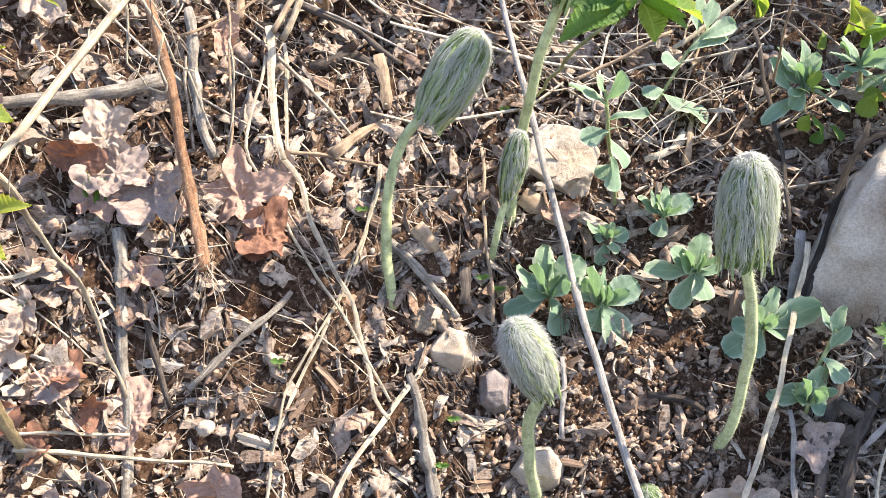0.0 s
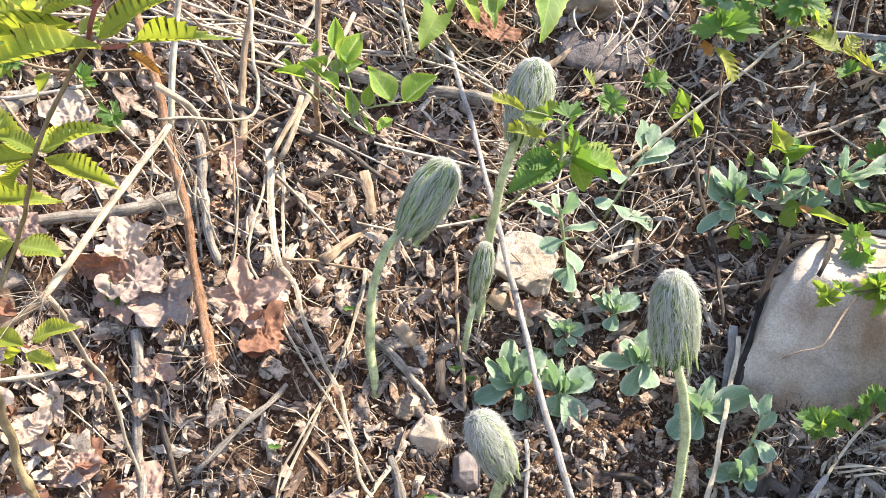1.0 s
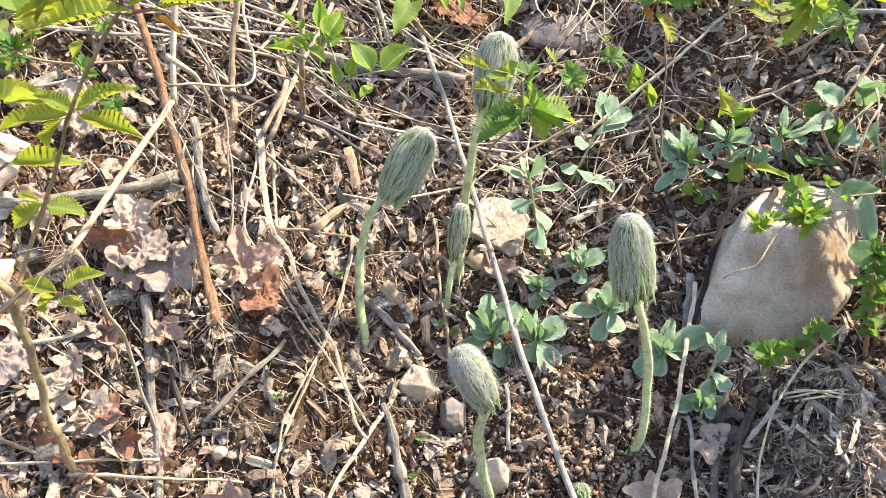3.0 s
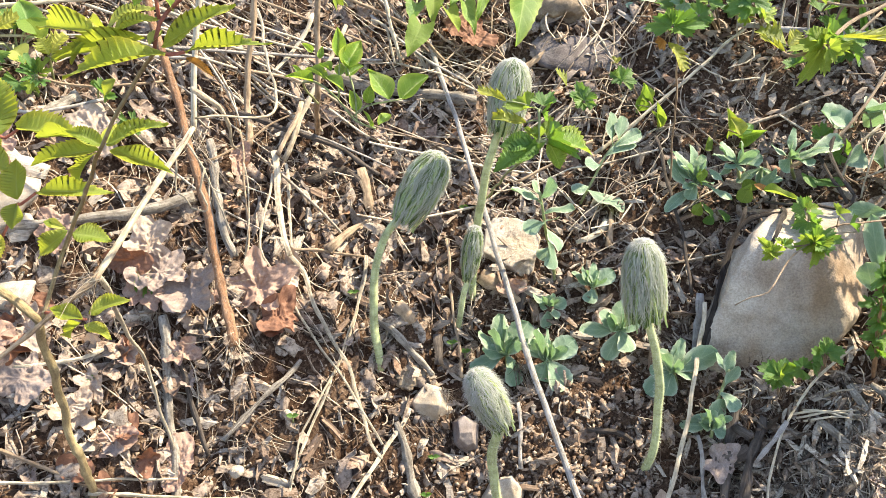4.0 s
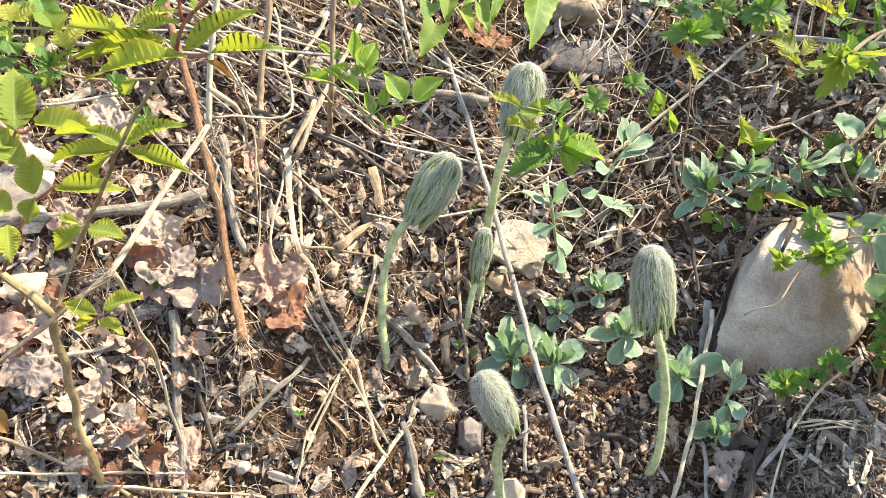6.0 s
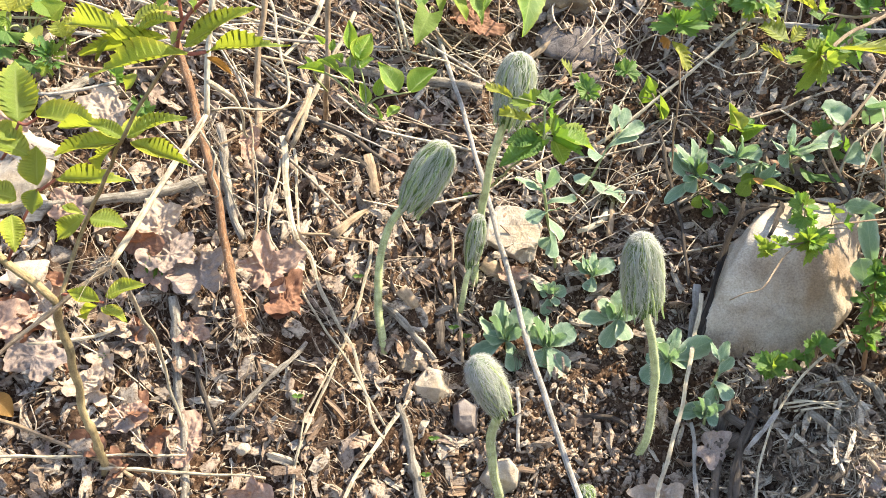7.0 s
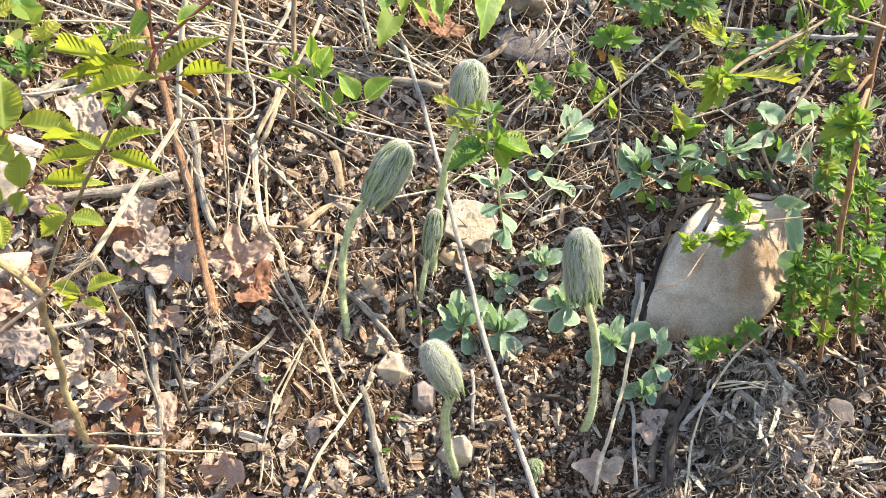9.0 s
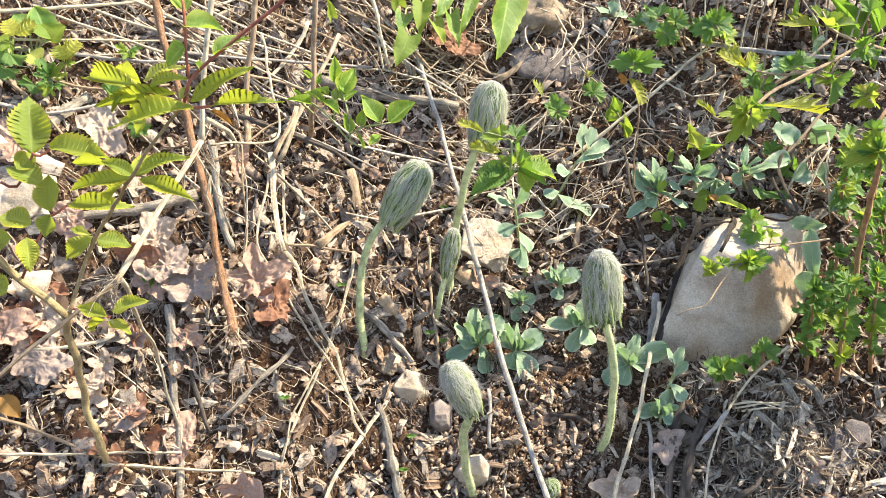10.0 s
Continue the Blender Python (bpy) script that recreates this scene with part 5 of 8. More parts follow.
stick("rotten_root", [(0.2365, 0.2882, 0.2482), (0.2439, 0.2794, 0.2435), (0.2530, 0.2701, 0.2347)], 0.0018, 0.0021, "lichen", "thick rotten root with a pale broken end", "root", knots=0.25, bulge=((1.0, 0.1, 0.3),))
stick("rotten_root", [(0.2574, 0.3017, 0.2634), (0.2624, 0.2914, 0.2550), (0.2700, 0.2821, 0.2460)], 0.0018, 0.0020, "lichen", "thick dark broken root", "root", knots=0.25)
stick("rotten_root", [(0.2716, 0.3026, 0.2623), (0.2764, 0.2944, 0.2597), (0.2810, 0.2877, 0.2525)], 0.0016, 0.0018, "lichen", "grey broken root below the rock", "root", knots=0.25)
stick("hollow_stub", [(0.1887, 0.2931, 0.2429), (0.1931, 0.2853, 0.2427), (0.1958, 0.2839, 0.2418)], 0.0024, 0.0023, "umber", "hollow dark stub of a stalk", "root", knots=0.15)
stick("split_root", [(0.2188, 0.2915, 0.2463), (0.2084, 0.2842, 0.2382), (0.1976, 0.2771, 0.2281)], 0.0015, 0.0010, "grey", "split grey root lying aslant", "root", knots=0.25, flat=0.5)
stick("flat_wood", [(0.1751, 0.2842, 0.2289), (0.1851, 0.2819, 0.2304), (0.1956, 0.2853, 0.2330)], 0.0034, 0.0030, "umber", "flat piece of dark weathered wood", "wood", knots=0.2, flat=0.25)
stick("vertical_root", [(0.1662, 0.2925, 0.2389), (0.1657, 0.2745, 0.2229), (0.1644, 0.2513, 0.2002)], 0.0010, 0.0012, "grey", "grey root hanging down the bank", "root", knots=0.2)
stick("vertical_root", [(0.1939, 0.2802, 0.2363), (0.1875, 0.2683, 0.2227), (0.1816, 0.2495, 0.2012)], 0.0012, 0.0014, "umber", "grey root hanging down the bank", "root", knots=0.2)
stick("vertical_root", [(0.2430, 0.2588, 0.2192), (0.2619, 0.2665, 0.2308), (0.2718, 0.2584, 0.2232)], 0.0014, 0.0020, "tan", "tan root curving down the bank", "root", knots=0.2)
stick("vertical_root", [(0.2779, 0.2557, 0.2196), (0.2739, 0.2486, 0.2128), (0.2678, 0.2398, 0.2022)], 0.0015, 0.0015, "grey", "grey root hanging down the bank", "root", knots=0.2)
stick("vertical_root", [(0.2161, 0.2511, 0.2080), (0.2290, 0.2539, 0.2146), (0.2340, 0.2601, 0.2208)], 0.0015, 0.0013, "umber", "dark knobbly root below the rock", "root", knots=0.35)
for k, (a, b) in enumerate((((0.2229, 0.2920, 0.2514), (0.2609, 0.2864, 0.2524)), ((0.2231, 0.2897, 0.2504), (0.2587, 0.2877, 0.2552)), ((0.2275, 0.2926, 0.2526), (0.2552, 0.2848, 0.2511)), ((0.2285, 0.2885, 0.2492), (0.2592, 0.2849, 0.2498)), ((0.2439, 0.2982, 0.2582), (0.2587, 0.2974, 0.2638)))):
    stick("pale_splinter", [a, tuple((p + q) / 2 + 0.001 for p, q in zip(a, b)), b], 0.0007, 0.0005, "straw", "pale splinter in a bundle below the rock", "wood", "bundle of pale splinters", seed=k + 2)
stick("root_on_rock", [(0.2415, 0.3860, 0.3454), (0.2263, 0.3510, 0.3486), (0.2194, 0.3430, 0.3408)], 0.0018, 0.0013, "dark", "brown root lying over the top of the rock", "root", knots=0.15, flat=0.6)
stick("thin_white_twig", [(0.2428, 0.3400, 0.3467), (0.2693, 0.3500, 0.3424), (0.3008, 0.3600, 0.3393)], 0.0004, 0.0005, "straw", "thin whitish twig above the rock", "twig", knots=0.15)
stick("short_twig", [(0.1012, 0.3070, 0.2363), (0.1179, 0.3048, 0.2354), (0.1291, 0.3002, 0.2313)], 0.0017, 0.0012, "umber", "short dark twig on bare soil", "twig")
stick("cross_straw", [(-0.2347, 0.2199, 0.2891), (-0.1863, 0.2319, 0.2775), (-0.1348, 0.2473, 0.2635)], 0.0008, 0.0007, "straw", "straight pale straw lying across the slope", "stalk")
stick("cross_straw", [(-0.1768, 0.2297, 0.2708), (-0.1406, 0.2378, 0.2594), (-0.0927, 0.2481, 0.2436)], 0.0010, 0.0007, "straw", "straight pale straw lying across the slope", "stalk")
stick("cross_straw", [(-0.2380, 0.2362, 0.3049), (-0.2025, 0.2359, 0.2869), (-0.1608, 0.2321, 0.2618)], 0.0010, 0.0010, "tan", "tan straw lying across the slope", "stalk")
stick("cross_straw", [(-0.2202, 0.2699, 0.3270), (-0.1930, 0.2787, 0.3243), (-0.1768, 0.2882, 0.3249)], 0.0010, 0.0010, "straw", "short pale straw lying across the slope", "stalk")
stick("thin_straw", [(-0.0538, 0.3135, 0.2820), (-0.0635, 0.2888, 0.2679), (-0.0752, 0.2640, 0.2467), (-0.0802, 0.2390, 0.2225)], 0.0008, 0.0008, "straw", "fine pale straw lying down the slope", "stalk")
stick("thin_straw", [(-0.0341, 0.3788, 0.3319), (-0.0417, 0.3433, 0.2992), (-0.0538, 0.3135, 0.2820)], 0.0008, 0.0008, "straw", "fine pale straw lying down the slope", "stalk")
stick("thin_straw", [(-0.0823, 0.3659, 0.3457), (-0.0592, 0.3732, 0.3398), (-0.0333, 0.3784, 0.3312)], 0.0009, 0.0008, "tan", "fine straw lying across the slope", "stalk")
stick("broken_twig", [(-0.0706, 0.3059, 0.2990), (-0.0802, 0.2922, 0.2955), (-0.0891, 0.2824, 0.2904), (-0.0997, 0.2734, 0.2832), (-0.1102, 0.2642, 0.2744)], 0.0011, 0.0013, "lichen", "rough grey-tan twig lying aslant", "twig", knots=0.25, wobble=0.0014)
stick("wood_strip", [(-0.0730, 0.4121, 0.3746), (-0.0494, 0.4269, 0.3768), (-0.0331, 0.4226, 0.3643)], 0.0020, 0.0030, "umber", "dark strip of rotten wood", "wood", knots=0.25)
stick("bark_strip", [(-0.0368, 0.4275, 0.3761), (-0.0337, 0.4174, 0.3619), (-0.0313, 0.4084, 0.3511)], 0.0030, 0.0022, "tan", "grey strip of fibrous bark", "bark", knots=0.2, flat=0.4)
stick("bark_strip", [(-0.0601, 0.3791, 0.3374), (-0.0465, 0.3900, 0.3429), (-0.0359, 0.3979, 0.3455)], 0.0026, 0.0010, "tan", "grey strip of dry bark", "bark", knots=0.1, flat=0.3)
stick("rolled_bark", [(-0.0140, 0.3575, 0.3057), (-0.0099, 0.3537, 0.3011), (-0.0052, 0.3496, 0.2959)], 0.0042, 0.0036, "tan", "short brown roll of bark with a tan broken end", "bark", knots=0.1)
stick("wood_piece", [(0.0104, 0.3506, 0.2856), (0.0100, 0.3363, 0.2710)], 0.0026, 0.0020, "umber", "dark splintered wood piece", "wood", knots=0.2, flat=0.4)
stick("wood_piece", [(0.0702, 0.3816, 0.3056), (0.0637, 0.3601, 0.2848)], 0.0022, 0.0018, "umber", "grey wood piece propped under a flat stone", "wood", knots=0.2, flat=0.6)
stick("bark_flake", [(0.0411, 0.3825, 0.3109), (0.0573, 0.3764, 0.3018), (0.0694, 0.3699, 0.2932)], 0.0048, 0.0020, "tan", "torn brown flake of bark", "bark", knots=0.25, flat=0.4)
stick("pale_chip", [(0.1076, 0.4007, 0.3218), (0.1226, 0.4032, 0.3280), (0.1309, 0.4093, 0.3342)], 0.0014, 0.0026, "straw", "pale curved sliver of wood", "wood", flat=0.5)
stick("bleached_wood", [(0.1281, 0.3956, 0.3198), (0.1323, 0.4074, 0.3327), (0.1359, 0.4158, 0.3404)], 0.0018, 0.0015, "tan", "bleached splintered wood piece", "wood", knots=0.25, flat=0.6)
stick("fine_dark_stalk", [(0.1702, 0.4464, 0.3800), (0.1761, 0.4046, 0.3418), (0.1782, 0.3594, 0.3000)], 0.0012, 0.0012, "umber", "fine dark stalk lying down the slope", "stalk")
stick("straight_straw", [(0.1266, 0.4427, 0.3714), (0.1654, 0.4595, 0.3929), (0.2433, 0.4975, 0.4407)], 0.0012, 0.0010, "straw", "straight pale straw propped uphill", "stalk")
stick("uphill_twig", [(0.2397, 0.5021, 0.4442), (0.3053, 0.4839, 0.4376), (0.3827, 0.4706, 0.4341)], 0.0019, 0.0016, "grey", "grey twig lying across the upper slope", "twig")
stick("uphill_twig", [(0.0789, 0.5052, 0.4186), (0.1003, 0.5147, 0.4293), (0.1180, 0.5230, 0.4396)], 0.0022, 0.0017, "tan", "tan twig lying against a half-buried stone", "twig")
stick("fine_straw", [(0.0685, 0.4308, 0.3573), (0.0960, 0.4395, 0.3667), (0.1275, 0.4510, 0.3788)], 0.0009, 0.0009, "tan", "fine tan straw below a green sprig", "stalk")
stick("upright_stalk", [(-0.1106, 0.4214, 0.3979), (-0.1097, 0.4400, 0.4314), (-0.1007, 0.4450, 0.4752), (-0.0935, 0.4500, 0.5093)], 0.0022, 0.0018, "tan", "upright grey dead stalk", "stalk")
stick("slanting_stalk", [(-0.0878, 0.4205, 0.3873), (-0.0767, 0.4364, 0.4099), (-0.0644, 0.4544, 0.4299), (-0.0440, 0.4908, 0.4631)], 0.0016, 0.0015, "straw", "tan grass stalk slanting uphill", "stalk")
stick("far_straw", [(-0.0681, 0.4986, 0.4708), (-0.0789, 0.4838, 0.4529), (-0.0988, 0.4598, 0.4338)], 0.0014, 0.0012, "straw", "thin pale stalk slanting uphill", "stalk")
stick("thick_branch", [(-0.0629, 0.4778, 0.4319), (-0.0288, 0.4790, 0.4206), (0.0060, 0.4824, 0.4125), (0.0469, 0.4844, 0.4045)], 0.0034, 0.0040, "lichen", "thick weathered branch lying across the slope", "branch", knots=0.18)
stick("thick_branch", [(-0.1166, 0.4326, 0.4190), (-0.0612, 0.4343, 0.3946), (-0.0245, 0.4288, 0.3706)], 0.0018, 0.0014, "umber", "weathered branch buried among straws", "branch", knots=0.18)
stick("pale_straw", [(-0.0215, 0.5357, 0.4839), (-0.0129, 0.5139, 0.4569), (-0.0063, 0.4999, 0.4294)], 0.0013, 0.0012, "straw", "pale straw slanting uphill", "stalk")
stick("top_stalk", [(-0.0063, 0.5537, 0.4847), (0.0034, 0.5343, 0.4609), (0.0138, 0.5201, 0.4418)], 0.0022, 0.0020, "tan", "tan stalk end below the heart-shaped leaves", "stalk")
for pts, r, kind in (
        ([(-0.2756, 0.4306, 0.4996), (-0.2314, 0.4454, 0.4975), (-0.1820, 0.4715, 0.4957)], 0.0022, "straw"),
        ([(-0.2739, 0.4174, 0.4832), (-0.1982, 0.4391, 0.4750), (-0.1147, 0.4745, 0.4631)], 0.0014, "straw"),
        ([(-0.2434, 0.4445, 0.4958), (-0.1804, 0.4435, 0.4701), (-0.1170, 0.4526, 0.4450)], 0.0016, "straw"),
        ([(-0.2112, 0.4534, 0.4937), (-0.1629, 0.4557, 0.4740), (-0.0944, 0.4690, 0.4476)], 0.0016, "straw"),
        ([(-0.1968, 0.4697, 0.5014), (-0.1447, 0.4665, 0.4760), (-0.0744, 0.4800, 0.4493)], 0.0017, "straw"),
        ([(-0.2263, 0.4257, 0.4699), (-0.1798, 0.4355, 0.4607), (-0.1329, 0.4541, 0.4527)], 0.0020, "grey"),
        ([(-0.1627, 0.4484, 0.4635), (-0.1101, 0.4653, 0.4525), (-0.0198, 0.4926, 0.4354)], 0.0019, "grey"),
        ([(-0.1548, 0.4845, 0.4932), (-0.1071, 0.4834, 0.4689), (-0.0456, 0.4886, 0.4418)], 0.0014, "straw"),
        ([(-0.1287, 0.5006, 0.4936), (-0.0792, 0.4996, 0.4709), (-0.0284, 0.4994, 0.4465)], 0.0017, "tan"),
        ([(-0.2452, 0.4091, 0.4611), (-0.2062, 0.4113, 0.4481), (-0.1615, 0.4316, 0.4440)], 0.0016, "tan"),
        ([(-0.1144, 0.4590, 0.4432), (-0.0703, 0.4641, 0.4272), (-0.0286, 0.4535, 0.3980)], 0.0017, "tan"),
        ([(-0.0776, 0.4372, 0.4030), (-0.0491, 0.4357, 0.3905), (-0.0162, 0.4344, 0.3726)], 0.0014, "grey"),
        ([(-0.0464, 0.5284, 0.4772), (-0.0020, 0.5212, 0.4549), (0.0245, 0.5054, 0.4305)], 0.0021, "tan"),
        ([(-0.0291, 0.5256, 0.4638), (0.0065, 0.5063, 0.4355), (0.0420, 0.4933, 0.4149)], 0.0017, "grey"),
        ([(-0.0580, 0.4570, 0.4113), (-0.0328, 0.4476, 0.3934), (-0.0076, 0.4493, 0.3841)], 0.0014, "straw"),
        ([(-0.2684, 0.3857, 0.4492), (-0.2307, 0.3888, 0.4391), (-0.1956, 0.4094, 0.4394)], 0.0021, "grey"),
        ([(-0.2714, 0.4029, 0.4675), (-0.2416, 0.3919, 0.4464), (-0.2196, 0.3794, 0.4220)], 0.0017, "tan")):
    stick("dry_stalk", pts, r * 0.66, r * 0.5, kind, {"straw": "bleached straw in the layered dry grass", "grey": "grey dead stalk in the layered dry grass", "tan": "tan dead stalk in the layered dry grass"}[kind], "stalk", "dry stalks lying uphill", 0.0004, 0.06, seed=len(pts) + int(r * 1e5))

stick("thin_straw", [(-0.1129, 0.4164, 0.4107), (-0.1080, 0.3880, 0.3832), (-0.1046, 0.3691, 0.3658), (-0.1028, 0.3376, 0.3491)], 0.0006, 0.0006, "tan", "thin tan straw beside a lichen-flecked branch", "stalk", knots=0.06)
stick("thin_straw", [(-0.0330, 0.3760, 0.3330), (-0.0373, 0.3515, 0.3132), (-0.0500, 0.3164, 0.2914), (-0.0675, 0.2784, 0.2694), (-0.0763, 0.2540, 0.2469)], 0.0006, 0.0006, "straw", "straight pale straw lying aslant", "stalk", knots=0.06)
stick("bark_strip", [(-0.0577, 0.3740, 0.3398), (-0.0492, 0.3841, 0.3449), (-0.0394, 0.3921, 0.3478), (-0.0323, 0.3975, 0.3498)], 0.0030, 0.0008, "tan", "curled grey strip of dry bark", "bark", knots=0.1, flat=0.3)

# ---- withered leaves ----
dead_leaf((-0.0945, 0.3284, 0.3386), 0.052, DEAD_TAN, "pinkish-tan lobed dead leaf with clear veins", 20, "maple", 0.22, 3, (8, -6))
dead_leaf((-0.0822, 0.3165, 0.3238), 0.038, DEAD_RUST, "curled rust-brown dead leaf", 70, "torn", 0.45, 4, (25, 20))
dead_leaf((-0.0813, 0.3561, 0.3343), 0.030, DEAD_PALE, "pale dead leaf scrap beside a larger leaf", -30, "torn", 0.25, 5)
dead_leaf((-0.1602, 0.3416, 0.3642), 0.044, DEAD_PALE, "pale tan dead leaf lying flat", 10, "torn", 0.2, 6, (4, 8))
dead_leaf((-0.1687, 0.3307, 0.3608), 0.034, DEAD_RUST, "dark rust leaf edge standing up", -10, "oval", 0.4, 7, (40, 0))
dead_leaf((-0.1330, 0.3232, 0.3412), 0.046, DEAD_GREY, "grey-brown crumpled dead leaf", 5, "torn", 0.3, 8, (0, -12))
dead_leaf((-0.1526, 0.3289, 0.3507), 0.040, DEAD_GREY, "dull grey crumpled dead leaf", 60, "torn", 0.35, 9, (10, 10))
dead_leaf((-0.1610, 0.3211, 0.3413), 0.030, DEAD_TAN, "tan scrap of dead leaf", 30, "torn", 0.3, 10)
dead_leaf((-0.2155, 0.2671, 0.3205), 0.044, DEAD_GREY, "large greyish dead leaf lying flat", 15, "torn", 0.15, 11, (0, 6))
dead_leaf((-0.2370, 0.2736, 0.3375), 0.044, DEAD_TAN, "pinkish-tan dead leaf in the litter", 70, "torn", 0.25, 12)
dead_leaf((-0.1901, 0.2611, 0.3053), 0.026, DEAD_PALE, "small cream dead leaf catching the sun", 40, "oval", 0.25, 13, (10, 20))
dead_leaf((-0.1680, 0.2546, 0.2845), 0.032, DEAD_TAN, "brown dead leaf behind a woody stem", 15, "oval", 0.2, 14)
dead_leaf((-0.1365, 0.2563, 0.2672), 0.036, DEAD_TAN, "tan dead leaf pinned under a stick", 80, "oval", 0.15, 15)
dead_leaf((-0.0984, 0.2411, 0.2391), 0.034, DEAD_TAN, "curled tan dead leaf at the foot of the bank", 20, "torn", 0.5, 16, (30, -20))
dead_leaf((0.0434, 0.5282, 0.4435), 0.050, DEAD_RUST, "rust-red dead leaf uphill under green leaves", 20, "torn", 0.3, 17, (0, 20))
dead_leaf((0.1429, 0.2630, 0.2057), 0.036, DEAD_PALE, "pale torn scrap of bark at the foot of the bank", -20, "torn", 0.35, 18, (0, -20))
dead_leaf((-0.2093, 0.3362, 0.3789), 0.036, DEAD_TAN, "tan dead leaf behind the seedling", 25, "torn", 0.3, 19)
dead_leaf((-0.1819, 0.2736, 0.3104), 0.026, DEAD_PALE, "pale scrap of dead leaf", 50, "torn", 0.3, 20)
dead_leaf((-0.2488, 0.3704, 0.4262), 0.040, DEAD_TAN, "tan dead leaf among straws", 50, "torn", 0.3, 22)
dead_leaf((-0.1971, 0.3921, 0.4228), 0.050, DEAD_PALE, "large pale dead leaf under the seedling", 70, "torn", 0.25, 23)
dead_leaf((0.0615, 0.3768, 0.3038), 0.022, DEAD_TAN, "rolled tan leaf scrap under a flat stone", 0, "oval", 0.5, 24, (20, 0))
dead_leaf((-0.1359, 0.2959, 0.3150), 0.026, DEAD_TAN, "tan leaf scrap in the litter", 35, "torn", 0.35, 25)
dead_leaf((-0.2145, 0.2889, 0.3393), 0.032, DEAD_PALE, "pale dead leaf beside the woody fork", 10, "torn", 0.3, 26)
dead_leaf((0.2653, 0.2602, 0.2218), 0.028, DEAD_GREY, "grey leaf scrap on root fibres", -30, "torn", 0.3, 27)
dead_leaf((0.1776, 0.2811, 0.2265), 0.030, DEAD_GREY, "dull dark dead leaf under the green rosette", 30, "torn", 0.3, 28)
dead_leaf((-0.1146, 0.4056, 0.3940), 0.026, DEAD_TAN, "curled tan leaf scrap", 80, "oval", 0.4, 29, (30, 0))

drift = random.Random(5)
for i in range(46):
    while True:
        x, y = drift.uniform(-0.26, -0.06), drift.uniform(0.17, 0.33)
        if drift.random() < 0.35 + 2.2 * (-0.06 - x) and drift.random() < 1.1 - 3.2 * (y - 0.17):
            break
    mat, tint = drift.choice(((DEAD_TAN, "tan"), (DEAD_PALE, "pale"), (DEAD_RUST, "rust-brown"), (DEAD_GREY, "grey-brown"), (DEAD_TAN, "tan"), (DEAD_RUST, "rust-brown")))
    dead_leaf((x, y, float(ground_z(x, y)) + drift.uniform(0.003, 0.009)), drift.uniform(0.012, 0.03), mat, tint + " scrap of curled dead leaf in the litter", drift.uniform(0, 180), drift.choice(("torn", "torn", "oval")), drift.uniform(0.3, 0.7), 200 + i, (drift.gauss(0, 22), drift.gauss(0, 22)), drift.uniform(0.6, 1.2), 7, 48)

# ---- hairy buds ----
pasqueflower([(-0.0264, 0.3308, 0.2728), (-0.0285, 0.3360, 0.3032), (-0.0242, 0.3380, 0.3376), (-0.0184, 0.3410, 0.3573), (-0.0100, 0.3440, 0.3690)], (-0.0047, 0.3447, 0.3688), (0.0207, 0.3544, 0.4084), 0.0120, "tall downy green pasqueflower bud leaning over", 150, 0.38, 16, 0.0024, 2)
pasqueflower([(0.0343, 0.3763, 0.2965), (0.0372, 0.3750, 0.3291), (0.0433, 0.3580, 0.3764), (0.0531, 0.3450, 0.4167)], (0.0572, 0.3445, 0.4209), (0.0654, 0.3472, 0.4628), 0.0112, "downy silver-green pasqueflower bud behind a green sprig", 150, 0.5, 16, 0.0024, 3)
pasqueflower([(0.1337, 0.2892, 0.2179), (0.1391, 0.2870, 0.2377), (0.1391, 0.2830, 0.2736), (0.1349, 0.2780, 0.3080), (0.1280, 0.2740, 0.3349)], (0.1269, 0.2738, 0.3338), (0.1233, 0.2732, 0.3813), 0.0111, "drooping shaggy pasqueflower bud with silver hair", 150, 0.9, 18, 0.0023, 4)
pasqueflower([(0.0462, 0.2698, 0.2003), (0.0411, 0.2620, 0.2318), (0.0400, 0.2550, 0.2634), (0.0458, 0.2480, 0.2865)], (0.0456, 0.2459, 0.2886), (0.0325, 0.2366, 0.3295), 0.0091, "short nodding pasqueflower bud with white woolly tip", 140, 0.5, 14, 0.0026, 5, white=0.20)
pasqueflower([(0.0251, 0.3611, 0.2847), (0.0282, 0.3550, 0.3081), (0.0322, 0.3520, 0.3234)], (0.0322, 0.3520, 0.3234), (0.0389, 0.3500, 0.3614), 0.0062, "slender closed pasqueflower bud on a short stem", 60, 0.2, 10, 0.0018, 6)
pasqueflower([(0.0986, 0.2678, 0.1945), (0.0987, 0.2665, 0.1993)], (0.0987, 0.2665, 0.1993), (0.0979, 0.2692, 0.2117), 0.0062, "tiny green pasqueflower bud just above the soil", 40, 0.2, 10, 0.0016, 7)

# ---- seedling with saw-edged leaflets ----
seedling = thing("seedling", (-0.1771, 0.2324, 0.2614), "young woody seedling with bright saw-edged leaflets", "plant")
stem(seedling, [(-0.1775, 0.2324, 0.2596), (-0.1719, 0.2245, 0.2972), (-0.1697, 0.2187, 0.3297), (-0.1651, 0.2103, 0.3616), (-0.1589, 0.2024, 0.3900)], 0.0020, 0.0018, OLIVE, "trunk", 0.2, 2, 0.0014)
stem(seedling, [(-0.1589, 0.2024, 0.3900), (-0.1655, 0.2014, 0.4011), (-0.1744, 0.2010, 0.4113), (-0.1833, 0.2017, 0.4238), (-0.1963, 0.2050, 0.4412)], 0.0019, 0.0016, OLIVE, "branch", 0.1, 3)
